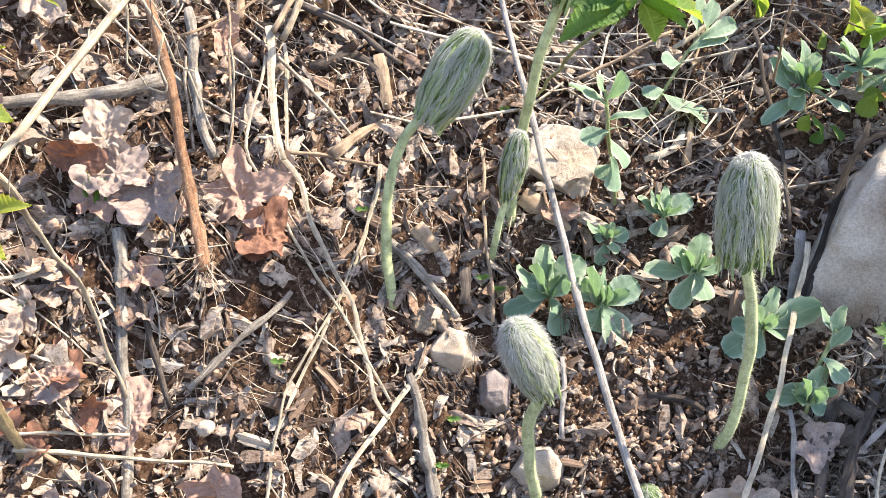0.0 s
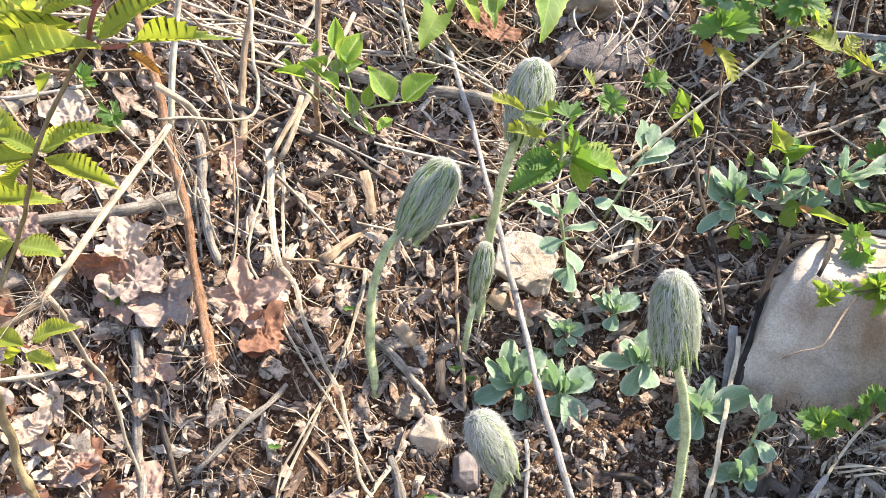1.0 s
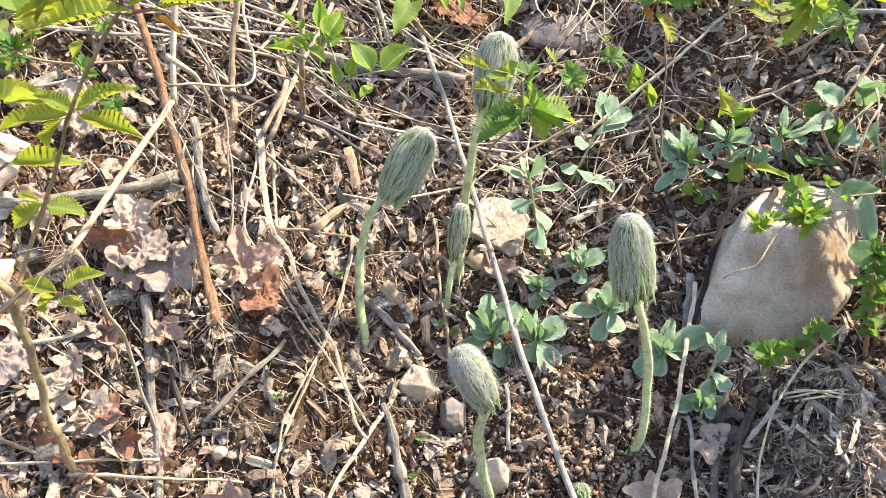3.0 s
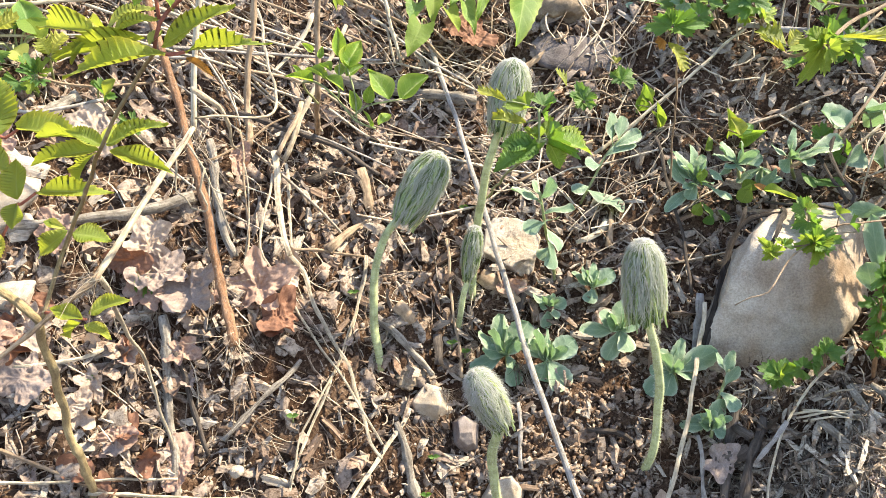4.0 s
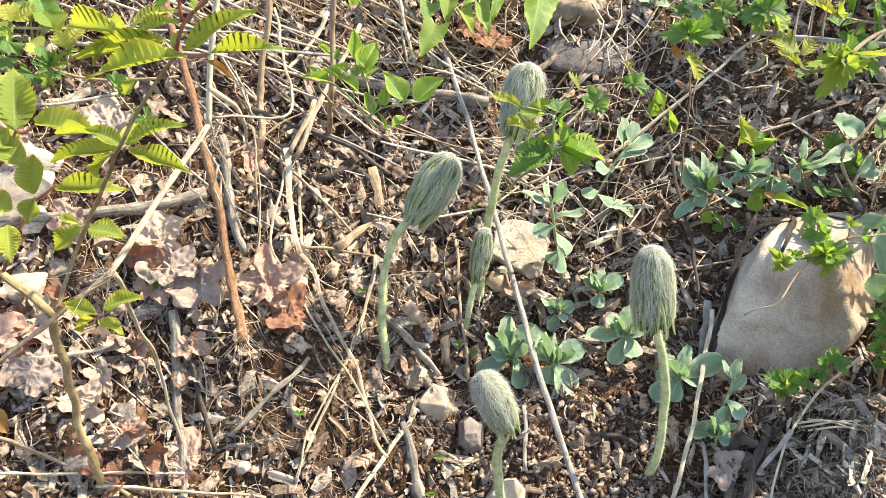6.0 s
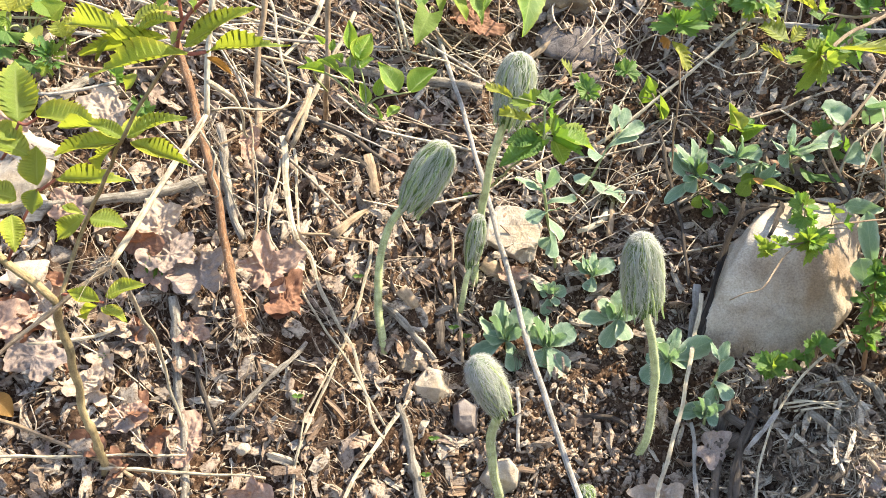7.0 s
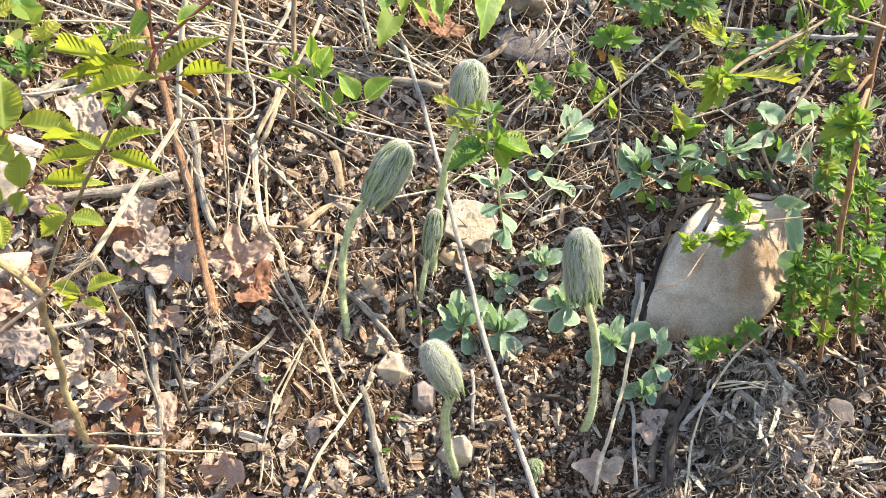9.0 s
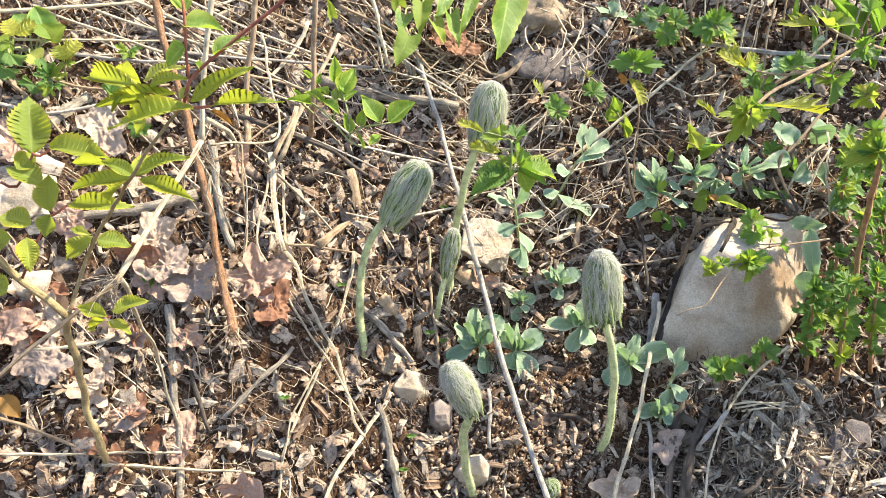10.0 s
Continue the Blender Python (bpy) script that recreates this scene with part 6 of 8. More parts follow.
stem(seedling, [(-0.1589, 0.2024, 0.3900), (-0.1520, 0.2095, 0.4060), (-0.1424, 0.2162, 0.4255), (-0.1187, 0.1915, 0.4540), (-0.0964, 0.1641, 0.4794), (-0.0869, 0.1578, 0.4912), (-0.0734, 0.1485, 0.5059), (-0.0620, 0.1414, 0.5161)], 0.0010, 0.0006, OLIVE, "branch", 0.1, 4)
stem(seedling, [(-0.0620, 0.1414, 0.5161), (-0.0588, 0.1424, 0.5246), (-0.0514, 0.1435, 0.5311), (-0.0316, 0.1464, 0.5455), (-0.0184, 0.1471, 0.5556)], 0.0006, 0.0007, REDTWIG, "twig", 0.1, 5, label="red twig end")
stem(seedling, [(-0.0589, 0.1429, 0.5255), (-0.0592, 0.1446, 0.5355), (-0.0587, 0.1462, 0.5452), (-0.0586, 0.1487, 0.5566)], 0.0006, 0.0005, REDTWIG, "twig", 0.1, 6, label="red twig end")
for base, tip, wide in (
        ((-0.0787, 0.1447, 0.5225), (-0.1055, 0.1561, 0.5256), 0.0080),
        ((-0.0760, 0.1444, 0.5220), (-0.0602, 0.1419, 0.5275), 0.0063),
        ((-0.0603, 0.1421, 0.5175), (-0.0369, 0.1468, 0.5292), 0.0070),
        ((-0.0533, 0.1413, 0.5158), (-0.0253, 0.1380, 0.5184), 0.0055),
        ((-0.0581, 0.1413, 0.5159), (-0.0848, 0.1241, 0.5157), 0.0075),
        ((-0.0650, 0.1434, 0.5200), (-0.0974, 0.1465, 0.5156), 0.0065),
        ((-0.0842, 0.1433, 0.5199), (-0.0916, 0.1456, 0.5133), 0.0050),
        ((-0.0678, 0.1421, 0.5175), (-0.0907, 0.1560, 0.5149), 0.0055),
        ((-0.0857, 0.1642, 0.5036), (-0.0927, 0.1647, 0.4977), 0.0060),
        ((-0.0873, 0.1707, 0.5164), (-0.1037, 0.1907, 0.5189), 0.0065),
        ((-0.0947, 0.1647, 0.4806), (-0.0731, 0.1687, 0.4873), 0.0073),
        ((-0.0932, 0.1637, 0.4785), (-0.0709, 0.1578, 0.4729), 0.0079),
        ((-0.0957, 0.1645, 0.4802), (-0.1070, 0.1642, 0.4882), 0.0073),
        ((-0.0971, 0.1639, 0.4790), (-0.1213, 0.1587, 0.4793), 0.0076),
        ((-0.1063, 0.1666, 0.4843), (-0.1259, 0.1781, 0.4815), 0.0056),
        ((-0.0964, 0.1650, 0.4811), (-0.0907, 0.1828, 0.4826), 0.0067),
        ((-0.0983, 0.1635, 0.4782), (-0.1161, 0.1750, 0.4657), 0.0045),
        ((-0.1415, 0.2165, 0.4262), (-0.1255, 0.2185, 0.4218), 0.0115),
        ((-0.1432, 0.2171, 0.4273), (-0.1615, 0.2155, 0.4163), 0.0108),
        ((-0.1470, 0.2182, 0.4294), (-0.1521, 0.2159, 0.4331), 0.0054),
        ((-0.1300, 0.1897, 0.4000), (-0.1128, 0.1906, 0.4068), 0.0085),
        ((-0.1325, 0.1886, 0.3979), (-0.1475, 0.1925, 0.4022), 0.0079),
        ((-0.1320, 0.1876, 0.3960), (-0.1213, 0.1872, 0.3890), 0.0072),
        ((-0.1334, 0.1880, 0.3967), (-0.1496, 0.1980, 0.3851), 0.0053),
        ((-0.1617, 0.2166, 0.4724), (-0.1651, 0.2340, 0.4964), 0.0199),
        ((-0.1530, 0.2177, 0.4745), (-0.1239, 0.2108, 0.4718), 0.0148),
        ((-0.1464, 0.2052, 0.4502), (-0.1145, 0.2060, 0.4488), 0.0090),
        ((-0.1540, 0.2040, 0.4478), (-0.1555, 0.2140, 0.4628), 0.0135),
        ((-0.1576, 0.2100, 0.4596), (-0.1747, 0.2145, 0.4682), 0.0135),
        ((-0.1633, 0.2016, 0.4431), (-0.1769, 0.1998, 0.4482), 0.0141),
        ((-0.1540, 0.2033, 0.4464), (-0.1569, 0.1981, 0.4371), 0.0116),
        ((-0.1656, 0.1985, 0.4372), (-0.1621, 0.1868, 0.4252), 0.0109),
        ((-0.1691, 0.2132, 0.4659), (-0.1628, 0.2220, 0.4715), 0.0109),
        ((-0.1728, 0.1986, 0.4374), (-0.1874, 0.2005, 0.4316), 0.0128),
        ((-0.1764, 0.1865, 0.4137), (-0.1871, 0.1908, 0.4209), 0.0128)):
    leaf(seedling, "lance", base, tip, wide * 1.08, LEAF_YELLOW, (0.1, -0.6, 0.8))
for base, tip, wide in (((-0.0784, 0.1487, 0.5239), (-0.0628, 0.1491, 0.5297), 0.0056), ((-0.0631, 0.1394, 0.5187), (-0.0603, 0.1466, 0.5220), 0.0040), ((-0.1523, 0.2174, 0.4324), (-0.1438, 0.2166, 0.4288), 0.0047)):
    leaf(seedling, "lance", base, tip, wide, LEAF_PALE, label="pale new leaflet")
leaf(seedling, "lance", *((-0.0537, 0.1433, 0.5132), (-0.0464, 0.1452, 0.5068), 0.0033), LEAF_BROWN, label="browned leaflet")
for pts in (
        [(-0.1540, 0.2033, 0.4464), (-0.1643, 0.1996, 0.4306), (-0.1752, 0.2014, 0.4121)],
        [(-0.1617, 0.2166, 0.4724), (-0.1714, 0.2133, 0.4573), (-0.1789, 0.2144, 0.4594)],
        [(-0.1464, 0.2052, 0.4502), (-0.1532, 0.2042, 0.4460), (-0.1540, 0.2033, 0.4464)],
        [(-0.1530, 0.2177, 0.4745), (-0.1582, 0.2161, 0.4715), (-0.1617, 0.2166, 0.4724)],
        [(-0.1314, 0.1886, 0.3979), (-0.1446, 0.1984, 0.3952), (-0.1574, 0.2046, 0.3943)],
        [(-0.0787, 0.1447, 0.5225), (-0.0709, 0.1427, 0.5185), (-0.0620, 0.1414, 0.5161)],
        [(-0.0533, 0.1413, 0.5158), (-0.0581, 0.1411, 0.5154), (-0.0620, 0.1414, 0.5161)]):
    stem(seedling, pts, 0.0006, 0.0007, REDTWIG, "leafstalk")
for base, tip, wide in (
        ((-0.0594, 0.1456, 0.5440), (-0.0457, 0.1496, 0.5426), 0.0092),
        ((-0.0592, 0.1444, 0.5373), (-0.0678, 0.1420, 0.5323), 0.0088),
        ((-0.0492, 0.1437, 0.5337), (-0.0392, 0.1469, 0.5422), 0.0098),
        ((-0.0562, 0.1425, 0.5314), (-0.0536, 0.1424, 0.5286), 0.0039),
        ((-0.0578, 0.1481, 0.5488), (-0.0633, 0.1510, 0.5563), 0.0088)):
    leaf(seedling, "ovate", base, tip, wide, LEAF_BROAD)

# ---- shrub shoot with broad leaves ----
shoot = thing("shrub_shoot", (-0.0670, 0.4460, 0.3937), "upright brown shoot with glossy broad green leaves", "plant")
stem(shoot, [(-0.0675, 0.4462, 0.3941), (-0.0534, 0.3838, 0.4387), (-0.0488, 0.3860, 0.4759), (-0.0438, 0.3906, 0.5176)], 0.0019, 0.0016, TAN, "trunk", 0.1, 2)
stem(shoot, [(-0.0535, 0.3821, 0.4353), (-0.0512, 0.3276, 0.4605), (-0.0359, 0.2871, 0.4692), (-0.0263, 0.2784, 0.4631), (-0.0180, 0.2735, 0.4535), (-0.0089, 0.2716, 0.4497)], 0.0007, 0.0005, PLANTSTEM, "twig")
stem(shoot, [(-0.0198, 0.2744, 0.4552), (-0.0125, 0.2767, 0.4596), (-0.0033, 0.2772, 0.4607), (0.0050, 0.2777, 0.4616)], 0.0005, 0.0004, PLANTSTEM, "twig")
stem(shoot, [(-0.0262, 0.2787, 0.4636), (-0.0253, 0.2833, 0.4726), (-0.0244, 0.2877, 0.4813)], 0.0005, 0.0004, PLANTSTEM, "twig")
stem(shoot, [(-0.0180, 0.2735, 0.4535), (-0.0179, 0.2790, 0.4642), (-0.0209, 0.2853, 0.4766)], 0.0005, 0.0004, PLANTSTEM, "twig")
for base, tip, wide in (
        ((-0.0247, 0.2879, 0.4816), (-0.0237, 0.2904, 0.4955), 0.0071),
        ((-0.0215, 0.2855, 0.4769), (-0.0137, 0.2892, 0.4893), 0.0110),
        ((-0.0312, 0.2828, 0.4717), (-0.0417, 0.2899, 0.4775), 0.0071),
        ((-0.0380, 0.2825, 0.4711), (-0.0485, 0.2798, 0.4779), 0.0057),
        ((-0.0311, 0.2833, 0.4728), (-0.0224, 0.2755, 0.4693), 0.0078),
        ((-0.0216, 0.2835, 0.4730), (-0.0133, 0.2874, 0.4773), 0.0071),
        ((-0.0014, 0.2776, 0.4615), (-0.0102, 0.2823, 0.4765), 0.0117),
        ((0.0041, 0.2776, 0.4613), (0.0180, 0.2834, 0.4717), 0.0117),
        ((-0.0179, 0.2753, 0.4571), (-0.0196, 0.2801, 0.4671), 0.0071),
        ((-0.0108, 0.2716, 0.4497), (-0.0121, 0.2739, 0.4583), 0.0025),
        ((-0.0073, 0.2721, 0.4507), (-0.0004, 0.2815, 0.4559), 0.0057),
        ((-0.0375, 0.2893, 0.4845), (-0.0414, 0.2877, 0.4894), 0.0039),
        ((-0.0342, 0.2877, 0.4813), (-0.0323, 0.2895, 0.4870), 0.0035),
        ((-0.0122, 0.2772, 0.4607), (-0.0092, 0.2774, 0.4688), 0.0064),
        ((-0.0250, 0.2835, 0.4731), (-0.0240, 0.2886, 0.4795), 0.0057),
        ((-0.0446, 0.2846, 0.4754), (-0.0467, 0.2840, 0.4800), 0.0035),
        ((-0.0190, 0.2852, 0.4762), (-0.0222, 0.2871, 0.4839), 0.0057),
        ((-0.0289, 0.2847, 0.4754), (-0.0353, 0.2905, 0.4803), 0.0049)):
    leaf(shoot, "ovate", base, tip, wide, LEAF_BROAD, (0.35, -0.6, 0.7))

# ---- heart-shaped leaves uphill ----
creeper = thing("heart_leaf_plant", (0.0213, 0.5438, 0.4490), "green heart-leaved plant growing uphill", "plant")
for base, tip, wide, mat in (((0.0100, 0.4852, 0.4609), (0.0005, 0.4642, 0.4462), 0.0213, LEAF_LIME), ((0.0067, 0.5027, 0.4731), (0.0029, 0.4845, 0.4638), 0.0152, LEAF_HEART), ((0.0206, 0.5072, 0.4817), (0.0188, 0.4847, 0.4641), 0.0177, LEAF_LIME), ((0.0289, 0.4948, 0.4685), (0.0370, 0.4755, 0.4571), 0.0141, LEAF_LIME), ((0.0418, 0.5023, 0.4721), (0.0482, 0.4792, 0.4533), 0.0143, LEAF_HEART), ((0.0598, 0.5086, 0.4845), (0.0507, 0.4839, 0.4624), 0.0118, LEAF_HEART), ((0.0861, 0.4965, 0.4825), (0.0769, 0.4645, 0.4465), 0.0310, LEAF_HEART), ((-0.0436, 0.4518, 0.4835), (-0.0437, 0.4452, 0.4970), 0.0091, LEAF_LIME), ((0.0398, 0.5149, 0.4857), (0.0338, 0.4947, 0.4726), 0.0149, LEAF_HEART), ((0.0017, 0.5164, 0.4780), (0.0006, 0.5122, 0.4959), 0.0140, LEAF_LIME)):
    leaf(creeper, "heart", base, tip, wide, mat, (0.3, -0.8, 0.5))
for a, b in (((0.0100, 0.4852, 0.4609), (0.0128, 0.5441, 0.4511)), ((0.0067, 0.5027, 0.4731), (0.0111, 0.5596, 0.4652)), ((0.0206, 0.5072, 0.4817), (0.0286, 0.5726, 0.4729)), ((0.0289, 0.4948, 0.4685), (0.0319, 0.5573, 0.4589)), ((0.0418, 0.5023, 0.4721), (0.0457, 0.5644, 0.4631)), ((0.0598, 0.5086, 0.4845), (0.0669, 0.5802, 0.4750)), ((0.0861, 0.4965, 0.4825), (0.1006, 0.5758, 0.4709)), ((-0.0436, 0.4518, 0.4835), (-0.0478, 0.5410, 0.4689)), ((0.0398, 0.5149, 0.4857), (0.0448, 0.5807, 0.4775)), ((0.0017, 0.5164, 0.4780), (0.0044, 0.5656, 0.4721))):
    stem(creeper, [b, Vector(a).lerp(Vector(b), 0.5) + Vector((0, 0, 0.004)), a], 0.0008, 0.0006, PLANTSTEM, "leafstalk")


# ---- downy grey-green herbs ----
def herb(foot, heart, tips, wide, label, height=0.0, mat=LEAF_SAGE, kind="spoon"):
    """A rosette: leaves from the heart of the plant to the given tips, on a short stem."""
    plant = thing("herb", foot, label, "plant", "downy grey-green herbs")
    stalk = stem(plant, [Vector(foot) - Vector((0, 0, 0.003)), (Vector(foot) + Vector(heart)) / 2, heart], 0.0012, 0.0010, PLANTSTEM)
    for i, tip in enumerate(tips):
        leaf(stalk, kind, heart, tip, wide * (0.82 + 0.35 * ((i * 7) % 5) / 4), mat, (0.45, -0.35, 0.8))
    heart = Vector(heart)
    for i in range(10):
        a, far = 0.628 * i + 0.5, 1.0 + 0.5 * (i % 2)
        leaf(stalk, kind, heart, heart + Vector((0.008 * math.cos(a), -0.003 + 0.006 * math.sin(a), 0.008 + 0.003 * (i % 3))) * far * (wide / 0.014), wide * (0.40 + 0.12 * (i % 3)), mat, (math.cos(a), -0.5, 0.5))
    return plant


herb((0.0544, 0.3419, 0.2655), (0.0543, 0.3383, 0.2742), [(0.0375, 0.3432, 0.2906), (0.0510, 0.3471, 0.3004), (0.0691, 0.3442, 0.2944), (0.0309, 0.3316, 0.2734), (0.0630, 0.3254, 0.2621), (0.0411, 0.3329, 0.2840), (0.0621, 0.3336, 0.2874)], 0.015, "downy grey-green rosette growing over a stalk")
herb((0.0815, 0.3406, 0.2629), (0.0799, 0.3367, 0.2695), [(0.0720, 0.3395, 0.2841), (0.0984, 0.3396, 0.2822), (0.0929, 0.3223, 0.2607), (0.0846, 0.3338, 0.2818), (0.0762, 0.3264, 0.2623)], 0.016, "downy grey-green rosette with broad blunt leaves")
herb((0.1182, 0.3756, 0.2952), (0.1152, 0.3736, 0.3012), [(0.1023, 0.3792, 0.3114), (0.1090, 0.3772, 0.3160), (0.1281, 0.3745, 0.3131), (0.1193, 0.3771, 0.3166), (0.1125, 0.3671, 0.2932)], 0.010, "small downy rosette on bare soil")
herb((0.1313, 0.3497, 0.2734), (0.1284, 0.3475, 0.2831), [(0.1029, 0.3502, 0.2838), (0.1166, 0.3526, 0.2946), (0.1318, 0.3493, 0.3030), (0.1189, 0.3343, 0.2706), (0.1340, 0.3348, 0.2744), (0.1228, 0.3407, 0.2946), (0.1402, 0.3427, 0.2881)], 0.013, "downy herb behind a drooping bud")
herb((0.1613, 0.3256, 0.2557), (0.1577, 0.3231, 0.2649), [(0.1430, 0.3236, 0.2675), (0.1492, 0.3282, 0.2783), (0.1841, 0.3222, 0.2800), (0.1655, 0.3242, 0.2850), (0.1403, 0.3158, 0.2563), (0.1687, 0.3153, 0.2675), (0.1516, 0.3132, 0.2554)], 0.013, "downy herb beside a pale stalk")
herb((0.1748, 0.2946, 0.2301), (0.1757, 0.2946, 0.2422), [(0.1579, 0.2991, 0.2456), (0.1835, 0.2917, 0.2408), (0.1837, 0.3018, 0.2578), (0.1673, 0.2936, 0.2481)], 0.012, "downy herb with small round leaves")
herb((0.0855, 0.3643, 0.2839), (0.0857, 0.3667, 0.2920), [(0.0752, 0.3703, 0.3013), (0.0794, 0.3658, 0.2952), (0.0967, 0.3669, 0.2963), (0.0913, 0.3604, 0.2884), (0.0829, 0.3575, 0.2819)], 0.008, "tiny downy herb on bare soil")

tall_herb = thing("tall_herb", (0.0906, 0.3848, 0.3021), "upright downy herb with pale grey-green leaves", "plant", "downy grey-green herbs")
stalk = stem(tall_herb, [(0.0915, 0.3852, 0.3004), (0.0892, 0.3820, 0.3235), (0.0841, 0.3750, 0.3499), (0.0803, 0.3700, 0.3732)], 0.0011, 0.0009, PLANTSTEM)
for base, tip, wide in (((0.0819, 0.3700, 0.3646), (0.0659, 0.3650, 0.3809), 0.012), ((0.0811, 0.3700, 0.3689), (0.0913, 0.3650, 0.3821), 0.011), ((0.0830, 0.3720, 0.3567), (0.1001, 0.3650, 0.3662), 0.010), ((0.0840, 0.3740, 0.3504), (0.0694, 0.3700, 0.3484), 0.012), ((0.0850, 0.3750, 0.3454), (0.0953, 0.3680, 0.3351), 0.013), ((0.0870, 0.3780, 0.3349), (0.0897, 0.3700, 0.3183), 0.013), ((0.0803, 0.3700, 0.3715), (0.0777, 0.3680, 0.3813), 0.009), ((0.0873, 0.3800, 0.3293), (0.0799, 0.3750, 0.3252), 0.010), ((0.0839, 0.3730, 0.3518), (0.0906, 0.3650, 0.3566), 0.011)):
    leaf(stalk, "spoon", base, tip, wide, LEAF_SAGE, (0.45, -0.35, 0.8))

side_herb = thing("leaning_herb", (0.1195, 0.4322, 0.3455), "leaning downy herb with long pale leaves", "plant", "downy grey-green herbs")
stalk = stem(side_herb, [(0.1149, 0.4287, 0.3400), (0.1232, 0.4299, 0.3557), (0.1341, 0.4354, 0.3716), (0.1450, 0.4395, 0.3825)], 0.0010, 0.0008, PLANTSTEM)
for base, tip, wide in (((0.1405, 0.4369, 0.3777), (0.1591, 0.4404, 0.3871), 0.011), ((0.1386, 0.4382, 0.3786), (0.1403, 0.4496, 0.3989), 0.012), ((0.1428, 0.4387, 0.3815), (0.1479, 0.4478, 0.3962), 0.010), ((0.1182, 0.4235, 0.3517), (0.1445, 0.4128, 0.3448), 0.016), ((0.1205, 0.4251, 0.3532), (0.1092, 0.4214, 0.3552), 0.012), ((0.1296, 0.4320, 0.3662), (0.1185, 0.4302, 0.3696), 0.012), ((0.1339, 0.4338, 0.3723), (0.1550, 0.4398, 0.3820), 0.010)):
    leaf(stalk, "spoon", base, tip, wide, LEAF_SAGE, (0.45, -0.35, 0.8))

clump = thing("herb_clump", (0.2038, 0.4093, 0.3363), "dense clump of downy grey-green herbs above the rock", "plant", "downy grey-green herbs")
for foot, heart, tips, wide in (
        ((0.1939, 0.4125, 0.3375), (0.1884, 0.4061, 0.3590), [(0.1667, 0.3967, 0.3435), (0.2119, 0.3970, 0.3567), (0.1779, 0.4134, 0.3809), (0.1950, 0.4057, 0.3767), (0.1796, 0.4084, 0.3718), (0.1891, 0.4095, 0.3842), (0.1827, 0.3968, 0.3520)], 0.014),
        ((0.2243, 0.4185, 0.3478), (0.2167, 0.4099, 0.3690), [(0.2026, 0.4119, 0.3784), (0.2327, 0.4077, 0.3746), (0.2090, 0.4082, 0.3862), (0.2204, 0.4047, 0.3850), (0.2048, 0.4073, 0.3647), (0.2272, 0.4043, 0.3607)], 0.014),
        ((0.2598, 0.4186, 0.3534), (0.2502, 0.4073, 0.3720), [(0.2767, 0.4064, 0.3802), (0.2545, 0.4057, 0.3912), (0.2386, 0.4098, 0.3824), (0.2442, 0.4013, 0.3658), (0.2667, 0.4032, 0.3709)], 0.014),
        ((0.2399, 0.4232, 0.3545), (0.2352, 0.4143, 0.3638), [(0.2184, 0.4094, 0.3588), (0.2459, 0.4036, 0.3580), (0.2316, 0.4070, 0.3548)], 0.012)):
    stalk = stem(clump, [foot, (Vector(foot) + Vector(heart)) / 2, heart], 0.0012, 0.0009, PLANTSTEM)
    for i, tip in enumerate(tips):
        leaf(stalk, "spoon", heart, tip, wide * (0.56 + 0.09 * (i % 4)), LEAF_SAGE, (0.45, -0.35, 0.8))
        mid = (Vector(heart) + Vector(tip)) / 2
        leaf(stalk, "spoon", heart, mid + Vector((LEAF_RND.uniform(-0.008, 0.008), -0.006, LEAF_RND.uniform(0.0, 0.012))), wide * 0.55, LEAF_SAGE, (0.45, -0.35, 0.8))
for base, tip, wide, mat in (((0.1834, 0.4018, 0.3565), (0.1721, 0.4130, 0.3747), 0.011, LEAF_SAGE), ((0.1907, 0.3987, 0.3598), (0.1908, 0.4002, 0.3712), 0.008, LEAF_LIME), ((0.1905, 0.3971, 0.3484), (0.1868, 0.3931, 0.3413), 0.010, LEAF_LIME), ((0.1913, 0.3970, 0.3484), (0.1992, 0.3928, 0.3410), 0.010, LEAF_CUT), ((0.2026, 0.3984, 0.3414), (0.2104, 0.3944, 0.3362), 0.009, LEAF_CUT), ((0.1983, 0.3973, 0.3398), (0.1956, 0.3952, 0.3326), 0.009, LEAF_CUT), ((0.2059, 0.4020, 0.3602), (0.1990, 0.4028, 0.3698), 0.010, LEAF_SAGE), ((0.2406, 0.4036, 0.3672), (0.2349, 0.4003, 0.3554), 0.010, LEAF_SAGE), ((0.2570, 0.4016, 0.3630), (0.2668, 0.3972, 0.3556), 0.013, LEAF_CUT), ((0.2597, 0.4016, 0.3584), (0.2829, 0.3919, 0.3582), 0.011, LEAF_CUT), ((0.2245, 0.4013, 0.3576), (0.2170, 0.3970, 0.3475), 0.012, LEAF_LIME), ((0.2616, 0.4074, 0.3738), (0.2855, 0.4097, 0.3843), 0.013, LEAF_SAGE)):
    leaf(clump, "spoon", base, tip, wide, mat, (0.4, -0.5, 0.75))
leaf(clump, "ovate", (0.2297, 0.3930, 0.3561), (0.2512, 0.3852, 0.3525), 0.008, LEAF_LIME, (0.3, -0.6, 0.7), "yellowing leaf")
leaf(clump, "ovate", (0.2297, 0.3930, 0.3561), (0.2261, 0.3967, 0.3608), 0.008, LEAF_BROWN, (0.3, -0.6, 0.7), "browned leaf tip")
leaf(clump, "ovate", (0.2194, 0.4034, 0.3536), (0.2327, 0.4040, 0.3583), 0.012, LEAF_LIME)

